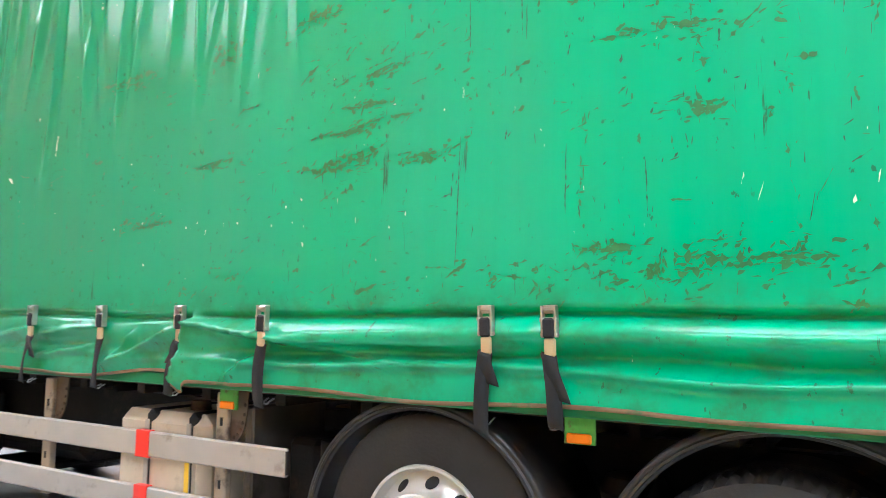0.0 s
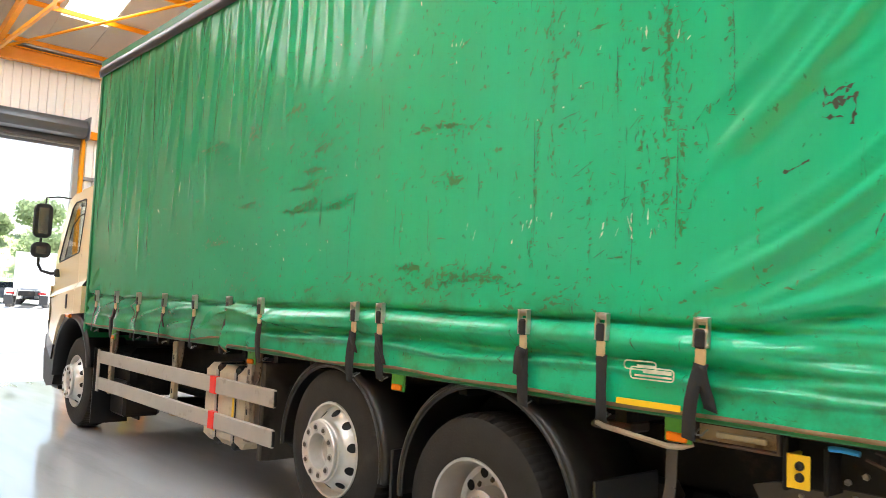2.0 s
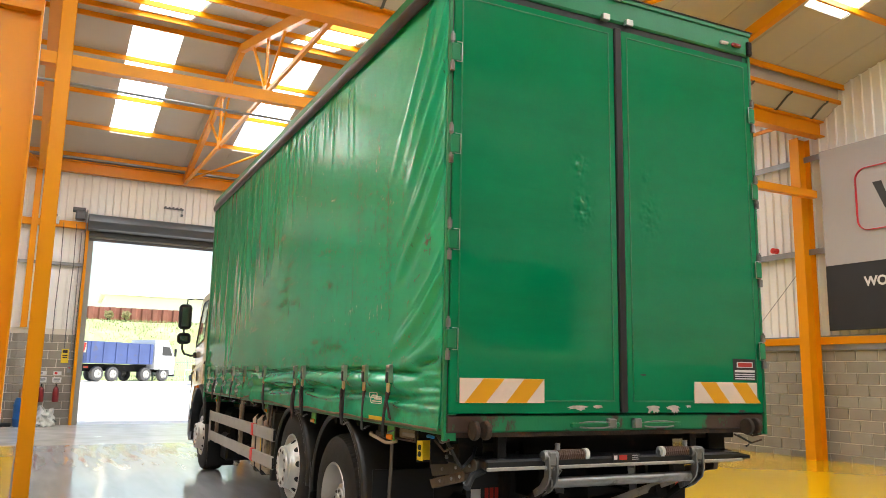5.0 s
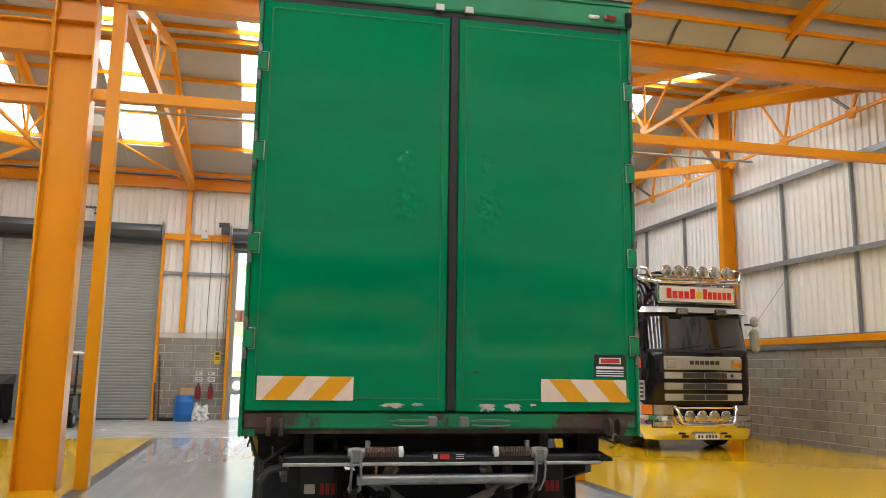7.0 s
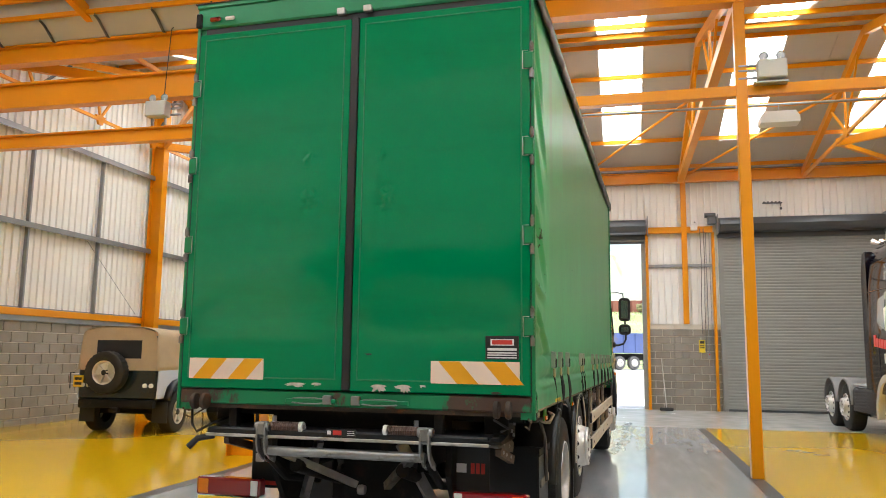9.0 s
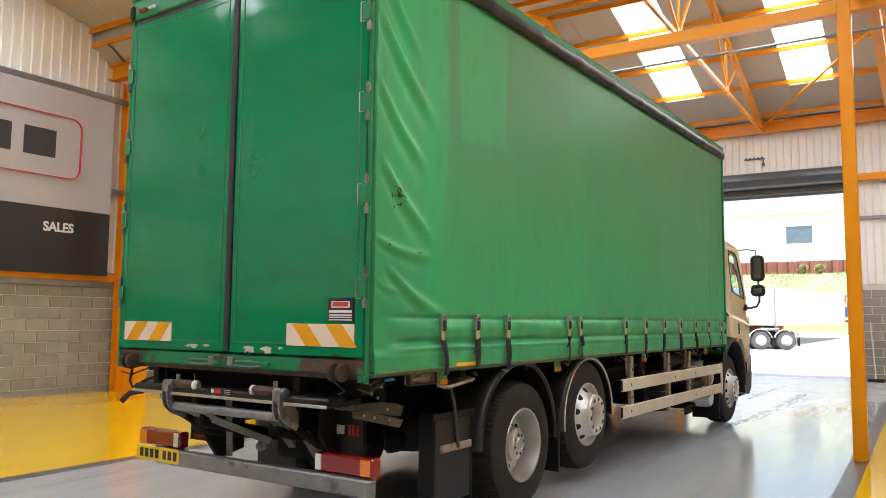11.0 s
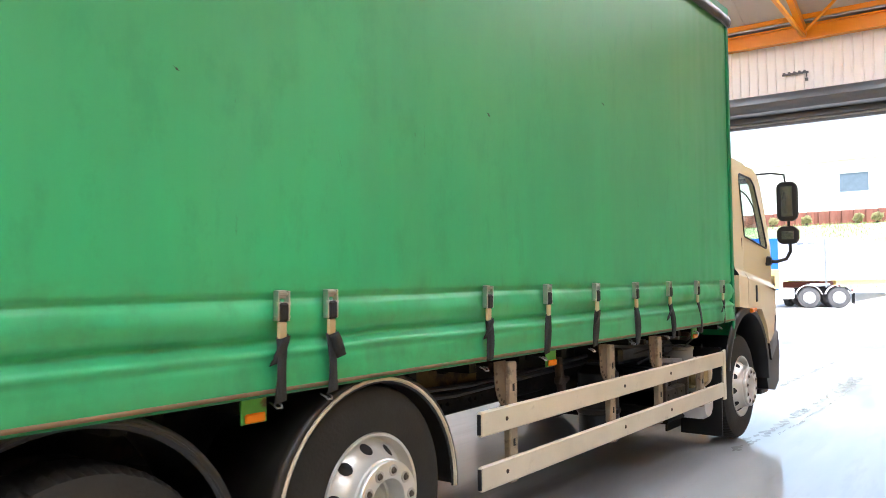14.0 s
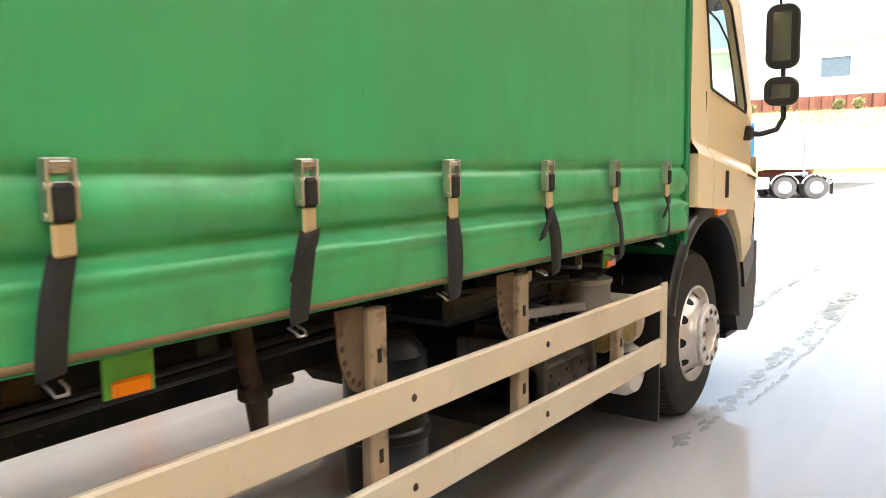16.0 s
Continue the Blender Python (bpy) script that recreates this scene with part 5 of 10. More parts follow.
part("rear_header", Shape().box(-0.12, 0.0, -1.27, 1.27, 3.945, 4.125, 0.012).box(-0.05, 0.012, -1.27, 1.27, 4.10, 4.135, 0.004), GREEN_FRAME, lorry, "green steel header over the doors")
part("rain_strip", Shape().prism([(-0.06, 4.125), (0.02, 4.13), (0.02, 4.136), (-0.06, 4.15)], 1, -1.28, 1.28), SEAL, lorry)
part("header_gap", Shape().box(-0.09, -0.02, -1.2, 1.2, 3.895, 3.947), SEAL, lorry, smooth=0)
part("rear_sill", Shape().box(-0.118, -0.012, -1.243, 1.243, 1.198, 1.297, 0.01), GREEN_RUST, lorry, "green sill bar worn down to brown rust")
for sd, yc in ((-1, -0.62), (1, 0.625)):
    y0, y1 = (-1.237, -0.022) if sd < 0 else (0.036, 1.237)
    dr = part("rear_door", Shape().box(-0.045, 0.0, y0, y1, 1.305, 3.895, 0.006), GREEN_DOOR, lorry, "glossy green rear door, dented and scraped")
    # pressed panel with slightly raised rim
    m = 0.055
    s = Shape()
    m0, m1 = (0.060, 0.055) if sd < 0 else (0.055, 0.060)
    for a, b, c, d in ((y0 + m0 - 0.012, y1 - m1 + 0.012, 3.895 - m, 3.895 - m + 0.010), (y0 + m0 - 0.012, y1 - m1 + 0.012, 1.385 - 0.010, 1.385)):
        s.box(0.0, 0.0045, a, b, c, d, 0.002)
    for a in (y0 + m0 - 0.010, y1 - m1):
        s.box(0.0, 0.0045, a, a + 0.010, 1.385, 3.895 - m, 0.002)
    part("panel_bead", s, GREEN_FRAME, dr)
    cy0, cy1 = (-1.17, -0.597) if sd < 0 else (0.594, 1.17)
    mk = part("reflective_marker", Shape().box(0.0, 0.0086, cy0, cy1, 1.368, 1.51, 0.001), CHEV_W, lorry, "white marker board with orange diagonal stripes", smooth=0)
    s = Shape()
    w, h = cy1 - cy0, 0.142
    for k in range(2 if sd < 0 else 2):
        base = cy0 + (0.03 if sd < 0 else 0.05) + k * (0.275 if sd < 0 else 0.29)
        sl = 0.125 if sd < 0 else -0.125
        off = 0.0 if sd < 0 else 0.125
        q = [(base + off, 1.369), (base + off + 0.14, 1.369), (min(cy1, base + off + 0.14 + sl), 1.509), (max(cy0, base + off + sl), 1.509)]
        s.add([(0.0102, y, z) for y, z in q], [(0, 1, 2, 3)])
    part("stripe", s, CHEV_O, mk, "orange diagonal stripes", smooth=0)
    for z in (1.73, 2.31, 2.89, 3.47):
        ye = sd * 1.232
        s = Shape().box(-0.01, 0.020, ye - 0.030, ye + 0.030, z - 0.055, z + 0.055, 0.005)
        hg = part("hinge", s, GREEN_FRAME, lorry, "green door hinge with bright edge")
        part("hinge_pin", Shape().rod((0.008, ye + sd * 0.02, z - 0.12), (0.008, ye + sd * 0.02, z - 0.068), 0.015, 10).rod((0.008, ye + sd * 0.02, z + 0.068), (0.008, ye + sd * 0.02, z + 0.115), 0.015, 10).rod((0.008, ye + sd * 0.02, z - 0.12), (0.008, ye + sd * 0.02, z + 0.13), 0.008, 8), LIFTSTEEL, hg, "worn grey hinge pin")
        part("hinge_lip", Shape().tube([(0.024, ye + sd * 0.0, z - 0.062), (0.024, ye - sd * 0.036, z - 0.062), (0.024, ye - sd * 0.037, z + 0.062), (0.024, ye, z + 0.062)], 0.003, 6), STEEL, hg)
    # scraped patches near the lower edge
    for k, (yy, zz, ww, hh) in enumerate(((-0.35, 1.345, 0.17, 0.05), (-0.2, 1.35, 0.08, 0.035)) if sd < 0 else ((0.24, 1.34, 0.13, 0.075), (0.41, 1.34, 0.12, 0.085), (0.54, 1.35, 0.05, 0.03), (1.02, 1.318, 0.07, 0.03), (0.17, 1.55, 0.07, 0.02))):
        n = 30
        rr = [random.uniform(0.35, 1.15) for i in range(n)]
        pts = [(0.0052, yy + ww / 2 * math.cos(2 * math.pi * i / n) * (0.4 + 0.6 * rr[i]), zz + hh / 2 * (math.sin(2 * math.pi * i / n) * rr[i] if i > n // 2 else 0.35 * math.sin(2 * math.pi * i / n))) for i in range(n)]
        part("scrape", Shape().add(pts, [tuple(range(n))]), SCRATCH if k < 3 else RUST, dr, "scraped patch of bare metal", smooth=0)
    # door latch on the sill
    yl = -0.24 if sd < 0 else 0.26
    s = Shape().box(0.0, 0.03, yl - 0.17, yl + 0.19, 1.222, 1.25, 0.004)
    lt = part("door_latch", s, GREEN_FRAME, lorry, "green latch bar with steel catch")
    part("catch", Shape().box(0.0, 0.04, yl + (0.1 if sd < 0 else -0.2), yl + (0.16 if sd < 0 else -0.14), 1.215, 1.275, 0.006).tube([(0.035, yl - 0.12, 1.25), (0.045, yl - 0.06, 1.258), (0.045, yl + 0.05, 1.258), (0.035, yl + 0.12, 1.25)], 0.004, 6).tube([(0.035, yl - 0.12, 1.225), (0.045, yl - 0.05, 1.22), (0.045, yl + 0.05, 1.22), (0.035, yl + 0.12, 1.225)], 0.005, 6), LIFTSTEEL, lt, "worn steel catch")
    for dy in (-0.045, 0.03):
        yb = sd * 1.06 + dy
        part("buffer_roller", Shape().lathe([(0.0, 0.0), (0.05, 0.0), (0.055, 0.006), (0.055, 0.026), (0.05, 0.032), (0.0, 0.032)], (0.035, yb, 1.215), 1, 20), RUST, lorry, "rusty round buffer plate")
    # dents in the door skin: shallow crumpled blisters
    dents = ((-0.30, 2.60, 0.13), (-0.32, 2.88, 0.10)) if sd < 0 else ((0.24, 2.60, 0.16), (0.22, 2.90, 0.08))

    def skin_at(a, b, sd=sd, y0=y0, y1=y1, m0=m0, m1=m1, dents=dents):
        y, z = y0 + m0 + 0.004 + a * (y1 - y0 - m0 - m1 - 0.008), 1.388 + b * (3.836 - 1.388)
        edge = smooth(0.0, 0.12, a) * smooth(1.0, 0.88, a) * smooth(0.0, 0.08, b) * smooth(1.0, 0.92, b)
        d = 0.003 + 0.0024 * math.sin(2 * math.pi * (z - 1.4) / 0.61 + 0.8 * nz(y, z, 4)) + 0.0012 * nz(y * 2.2, z * 1.6, sd * 3)
        for yy, zz, rr in dents:
            r = math.hypot((y - yy) / 0.7, z - zz) / rr
            if r < 1.4:
                d += gauss(r, 0.75) * (0.011 * nz(y * 20, z * 20, 9 + sd) + 0.0055 * nz(y * 45, z * 45, 3) + 0.0025)
        return (0.0003 + edge * max(0.0003, d + 0.001), y, z)
    part("door_skin", Shape().sheet(skin_at, 150, 320), GREEN_DOOR, dr, "glossy rippled door sheet with crumpled dents", smooth=180)
    part("marker_lamp", Shape().box(0.0, 0.03, sd * 1.11 - 0.045, sd * 1.11 + 0.045, 3.985, 4.02, 0.01), REDLENS, lorry, "small red marker lamp")
    part("marker_lamp", Shape().box(0.0, 0.025, sd * 0.99 - 0.04, sd * 0.99 + 0.04, 3.988, 4.015, 0.008), CLEARLENS, lorry, "small clear marker lamp")
    part("corner_cap", Shape().box(-0.03, 0.02, sd * 1.225, sd * 1.272, 3.95, 4.06, 0.008), CHASSIS, lorry)
part("centre_seal", Shape().box(-0.045, 0.012, -0.02, 0.034, 1.31, 3.9, 0.006), SEAL, lorry, "black rubber seal between the doors")
part("work_lamp", Shape().box(-0.03, 0.06, -0.03, 0.05, 4.1, 4.14, 0.012), WHITEPL, lorry, "small white lamp on the header")
for y in (-0.1, 0.1):
    part("keep_bracket", Shape().box(-0.01, 0.03, y - 0.03, y + 0.03, 3.93, 3.975, 0.004), STEEL, lorry)
# sticker on the rear door
st = part("sticker", Shape().box(0.0, 0.0085, 0.952, 1.165, 1.525, 1.672, 0.001), BLACKCARD, lorry, "black sticker with a red and white oval and white bars", smooth=0)
part("emblem", Shape().box(0.0085, 0.011, 0.985, 1.135, 1.612, 1.652, 0.012), WHITEINK, st)
part("emblem", Shape().box(0.011, 0.013, 0.995, 1.125, 1.618, 1.646, 0.010), REDINK, st)
for z, h in ((1.588, 0.016), (1.566, 0.008), (1.552, 0.008), (1.536, 0.007)):
    part("print_bar", Shape().box(0.0085, 0.0105, 0.965, 1.152, z - h / 2, z + h / 2), WHITEINK, st, smooth=0)


# buckles with straps along both sides
def buckle_shape():
    s = Shape()
    for dx in (-0.026, 0.026):
        s.box(dx - 0.004, dx + 0.004, 0.0, 0.030, -0.115, 0.0, 0.002)
    s.box(-0.028, 0.028, 0.0, 0.012, -0.03, 0.002, 0.003)
    s.box(-0.022, 0.022, 0.018, 0.026, -0.02, -0.004, 0.003)
    s.rod((-0.034, 0.02, -0.05), (0.034, 0.02, -0.05), 0.008, 8).rod((-0.034, 0.016, -0.105), (0.034, 0.016, -0.105), 0.008, 8)
    return s


BUCKLE = buckle_shape().mesh("buckle", STEEL, 35)
WEBTOP = Shape().box(-0.023, 0.023, 0.012, 0.036, -0.118, -0.045, 0.008).mesh("web_wrap", WEB, 35)
TAB = Shape().box(-0.023, 0.023, 0.010, 0.026, -0.185, -0.115, 0.008).mesh("tab", mat("pale_buckle_lever", (0.55, 0.44, 0.26), rough=0.45, metal=0.3, var=0.1), 35)
for sd in (-1, 1):
    fn = curtain_near if sd < 0 else curtain_far
    for i, bx in enumerate(BX):
        y = HW + max(fn(bx, 1.52), fn(bx, 1.46) - 0.012, fn(bx, 1.42) - 0.016) + 0.012
        hz = 1.583
        lean = random.uniform(-2, 2)
        m = pose(bx, sd * y, hz, 0, lean, 180 if sd < 0 else 0)
        bk = part("buckle", BUCKLE, None, lorry, "bright steel over-centre curtain buckle", at=m)
        part("web_wrap", WEBTOP, None, bk)
        part("tab", TAB, None, bk)
        ln = random.uniform(0.22, 0.28) if sd > 0 else random.uniform(0.25, 0.32)
        sway, tw, w = random.uniform(-0.03, 0.03), random.choice((-1, 1)) * random.uniform(0.15, 0.55), 0.029
        yy = [HW + fn(bx, 1.4 - ln * k / 8) for k in range(9)]

        def strap(a, ln=ln, sway=sway, tw=tw, bx=bx, sd=sd, fn=fn, w=w, yb=y):
            z = 1.418 - (ln - 0.01) * a
            x = bx + sway * (1.6 * a + 0.5 * math.sin(a * 3.0))
            ang = tw * math.sin(math.pi * a)
            yv = sd * max(yb + 0.016 + (HW + 0.045 - yb - 0.016) * a + 0.010 * math.sin(math.pi * a), HW + fn(x, max(1.21, z)) + 0.012 + 0.02 * abs(math.sin(ang)))
            return ((x - w * math.cos(ang), yv - sd * w * math.sin(ang) * 0.8, z), (x + w * math.cos(ang), yv + sd * w * math.sin(ang) * 0.8, z - 0.01))
        sp = part("strap", Shape().band(strap, 14), WEB, bk, "hanging black webbing strap", smooth=180)
        sp.matrix_parent_inverse = m.inverted()
        thick(sp, 0.004)
        if i % 2 == (0 if sd < 0 else 1) or i in (3, 4):
            l2, s2 = ln * random.uniform(0.45, 0.75), random.choice((-1, 1)) * random.uniform(0.015, 0.045)

            def tail(a, l2=l2, s2=s2, bx=bx, sd=sd, fn=fn, w=w, yb=y):
                z = 1.412 - 0.8 * l2 * a
                x = bx + 1.5 * s2 * a
                yv = sd * max(yb + 0.026 + 0.006 * math.sin(5 * a), HW + fn(bx, max(1.21, z)) + 0.022)
                return ((x - w, yv, z), (x + w, yv + sd * 0.006, z - 0.012))
            sp = part("strap_tail", Shape().band(tail, 8), WEB, bk, "loose end of black webbing", smooth=180)
            sp.matrix_parent_inverse = m.inverted()
            thick(sp, 0.004)
        hx = bx + sway * 0.5
        hk = Shape().tube([(hx - 0.016, sd * 1.235, 1.16), (hx - 0.016, sd * 1.262, 1.15), (hx - 0.012, sd * 1.27, 1.14), (hx + 0.012, sd * 1.27, 1.14), (hx + 0.016, sd * 1.262, 1.15), (hx + 0.016, sd * 1.235, 1.16)], 0.004, 6)
        h = part("hook", hk, LIFTSTEEL, bk, "steel wire hook")
        h.matrix_parent_inverse = m.inverted()

# side marker lamps on green tabs
TABGREEN = mat("stained_green_tab", (0.09, 0.36, 0.05), rough=0.5, var=0.2, vscale=12, second=(0.10, 0.07, 0.03), amount=0.3, sscale=14)
for sd, xs in ((-1, (-0.95, -2.76, -4.55, -7.62)), (1, (-0.92, -2.77, -5.02, -7.5))):
    for x in xs:
        tb = part("lamp_tab", Shape().box(x - 0.06, x + 0.06, sd * 1.19, sd * 1.2, 1.085, 1.2, 0.002), TABGREEN, lorry, "green lamp tab stained with rust")
        part("marker_lens", Shape().box(x - 0.048, x + 0.048, sd * 1.2, sd * 1.214, 1.088, 1.125, 0.006), AMBER, tb, "amber side marker lens")
# yellow strips, worn patch, hanging bar
for sd, x0, x1 in ((-1, -1.2, -0.9), (1, -1.30, -1.0)):
    part("warning_strip", Shape().box(x0, x1, sd * 1.262, sd * 1.266, 1.213, 1.238), YELLOWTAG, lorry, "yellow warning strip", smooth=0)
FADED = mat("faded_sticker", (0.50, 0.60, 0.46), rough=0.6, var=0.3, vscale=20)
ts = part("torn_sticker", Shape().box(-1.10, -0.93, -1.285, -1.281, 1.335, 1.343, 0.001).box(-1.06, -0.93, -1.285, -1.281, 1.350, 1.366, 0.001).box(-1.09, -1.0, -1.285, -1.281, 1.374, 1.382, 0.001), FADED, lorry, "half torn faded sticker", smooth=0)
for xa, xb, za, zb in ((-1.12, -0.92, 1.326, 1.372), (-1.15, -1.0, 1.362, 1.396)):
    ring = [(xx + 0.014 * math.cos(radians(q)), -1.284, zz + 0.014 * math.sin(radians(q))) for xx, zz, q0 in ((xb - 0.014, zb - 0.014, 0), (xa + 0.014, zb - 0.014, 90), (xa + 0.014, za + 0.014, 180), (xb - 0.014, za + 0.014, 270)) for q in range(q0, q0 + 91, 30)]
    part("sticker_outline", Shape().tube(ring + ring[:1], 0.003, 5), FADED, ts)
for sd in (-1, 1):
    part("pull_bar", Shape().tube([(-1.36, sd * 1.18, 1.105), (-1.30, sd * 1.21, 1.1), (-0.98, sd * 1.22, 1.068), (-0.93, sd * 1.2, 1.07), (-0.90, sd * 1.17, 1.085)], 0.012, 8), BRACKET, lorry, "rusty bent pull bar")
    part("hanger_bracket", Shape().box(-1.42, -1.22, sd * 0.98, sd * 1.13, 1.07, 1.12, 0.01).rod((-1.44, sd * 1.10, 1.085), (-1.2, sd * 1.14, 1.10), 0.016, 8), RUST, lorry)
    lp = part("latch_pocket", Shape().box(-0.88, -0.55, sd * 1.14, sd * 1.165, 1.105, 1.19, 0.004), BRACKET, lorry, "grimy steel latch pocket under the body")
    part("pocket_rim", Shape().box(-0.89, -0.54, sd * 1.16, sd * 1.20, 1.178, 1.195, 0.003).box(-0.89, -0.54, sd * 1.16, sd * 1.195, 1.098, 1.11, 0.003).box(-0.89, -0.875, sd * 1.16, sd * 1.197, 1.1, 1.19, 0.003).box(-0.555, -0.54, sd * 1.16, sd * 1.197, 1.1, 1.19, 0.003), RUST, lp, "rusty pocket rim")
    part("pocket_slide", Shape().box(-0.80, -0.60, sd * 1.165, sd * 1.178, 1.125, 1.15, 0.004), GREYRAIL, lp, "bare steel slide")
    part("cross_bearer", Shape().box(-0.46, -0.20, sd * 0.9, sd * 1.06, 1.0, 1.17, 0.006), CHASSIS, lorry)
    for bx, bz in ((-0.40, 1.10), (-0.30, 1.06), (-0.36, 1.03)):
        part("bearer_bolt", Shape().rod((bx, sd * 1.06, bz), (bx, sd * 1.072, bz), 0.012, 6), GALV, lorry)
    part("air_hose", Shape().tube([(-0.37, sd * 1.19, 1.155), (-0.33, sd * 1.205, 1.16), (-0.27, sd * 1.2, 1.155)], 0.010, 8), BLUEHOSE, lorry, "blue air hose")
    part("pole_socket", Shape().tube([(-0.22, sd * 1.2, 1.17), (-0.1, sd * 1.225, 1.14), (-0.02, sd * 1.22, 1.16)], 0.008, 6).tube([(-0.25, sd * 1.2, 1.14), (-0.1, sd * 1.21, 1.09), (0.0, sd * 1.2, 1.12)], 0.006, 6), RUST, lorry)
tg = part("isolator_box", Shape().box(-0.535, -0.515, -1.19, -1.04, 0.985, 1.175, 0.004).box(-0.535, -0.39, -1.10, -1.04, 0.985, 1.175, 0.006).box(-0.405, -0.385, -1.16, -1.04, 0.985, 1.15, 0.004), CHASSIS, lorry, "dark channel post with a yellow switch plate")
part("tag", Shape().box(-0.505, -0.435, -1.196, -1.19, 1.0, 1.118, 0.002).box(-0.515, -0.505, -1.196, -1.1, 1.0, 1.118), YELLOWTAG, tg, "yellow tag with black switches", smooth=0)
for z in (1.04, 1.08):
    part("switch", Shape().lathe([(0.0, -0.004), (0.008, -0.005), (0.010, -0.008), (0.015, -0.008), (0.017, 0.0)], (-0.47, -1.196, z), 1, 14), SEAL, tg)


# wheels
def tyre_shape(side):
    prof = [(0.29, 0.0), (0.305, 0.012), (0.36, 0.016), (0.42, 0.012), (0.466, 0.004), (0.496, -0.012), (0.512, -0.04), (0.519, -0.08), (0.520, -0.15), (0.519, -0.22), (0.512, -0.26), (0.496, -0.288), (0.468, -0.304), (0.36, -0.30), (0.29, -0.29)]
    prof = [(r, -o if side < 0 else o) for r, o in prof]

    def wob(i, j):
        if j in (6, 7, 9, 10):
            return -0.011 if i % 3 == 0 else 0.0
        if j == 8:
            return -0.009 if i % 3 == 1 else 0.0
        if j in (2, 3):
            return 0.0015 * math.sin(i * 1.1)
        return 0.0
    s = Shape().lathe(prof, (0, 0, 0), 1, 216, wob=wob)
    return s.mesh("tyre", RUBBER, 28)


def dome_rim(side):
    sg = side
    pr = [(0.292, -0.005), (0.300, 0.008), (0.296, 0.018), (0.284, 0.014), (0.278, -0.025), (0.268, -0.04), (0.258, -0.036), (0.206, 0.03), (0.199, 0.050), (0.194, 0.074), (0.186, 0.080), (0.1855, 0.083), (0.189, 0.086), (0.189, 0.100), (0.185, 0.106), (0.176, 0.107), (0.120, 0.107), (0.111, 0.103), (0.108, 0.095), (0.106, 0.012), (0.10, 0.004), (0.0, 0.0)]
    s = Shape().lathe([(r, sg * o) for r, o in pr], (0, 0, 0), 1, 60)
    return s.mesh("rim", ALLOY, 35)


def dish_rim(side):
    sg = side
    pr = [(0.292, -0.005), (0.300, 0.008), (0.296, 0.016), (0.283, 0.012), (0.272, -0.03), (0.258, -0.12), (0.25, -0.15), (0.225, -0.165), (0.17, -0.16), (0.145, -0.15), (0.14, -0.10), (0.13, -0.06), (0.11, -0.045), (0.0, -0.04)]
    s = Shape().lathe([(r, sg * o) for r, o in pr], (0, 0, 0), 1, 60)
    return s.mesh("rim", ALU, 35)


NUT = Shape().lathe([(0.0, 0.012), (0.011, 0.0115), (0.014, 0.008), (0.016, 0.0), (0.020, 0.0), (0.020, -0.004)], (0, 0, 0), 1, 6).mesh("wheel_nut", mat("oily_wheel_nut", (0.09, 0.075, 0.06), rough=0.4, metal=0.6, var=0.2), 30)
NUTRING = Shape().lathe([(0.016, 0.004), (0.022, 0.006), (0.026, 0.003), (0.027, -0.002)], (0, 0, 0), 1, 16).mesh("nut_ring", ALU, 30)
TY = {s: tyre_shape(s) for s in (-1, 1)}
DOME = {s: dome_rim(s) for s in (-1, 1)}
DISH = {s: dish_rim(s) for s in (-1, 1)}
HOLE, CONEHOLE = {}, {}
for s in (-1, 1):
    HOLE[s] = Shape().lathe([(0.0, 0.0), (0.026, 0.0), (0.029, s * -0.003)], (0, 0, 0), 1, 16).mesh("hand_hole", DARKHOLE, 0)
    vs = []
    for i in range(16):
        rr, aa = 0.232 + 0.021 * math.cos(2 * math.pi * i / 16), 0.125 * math.sin(2 * math.pi * i / 16)
        vs.append((rr * math.cos(aa), s * (0.0335 - (rr - 0.206) * 1.269), rr * math.sin(aa)))
    CONEHOLE[s] = Shape().add(vs + [(0.232, s * 0.002, 0.0)], [(i, (i + 1) % 16, 16) for i in range(16)]).mesh("hand_hole", DARKHOLE, 0)


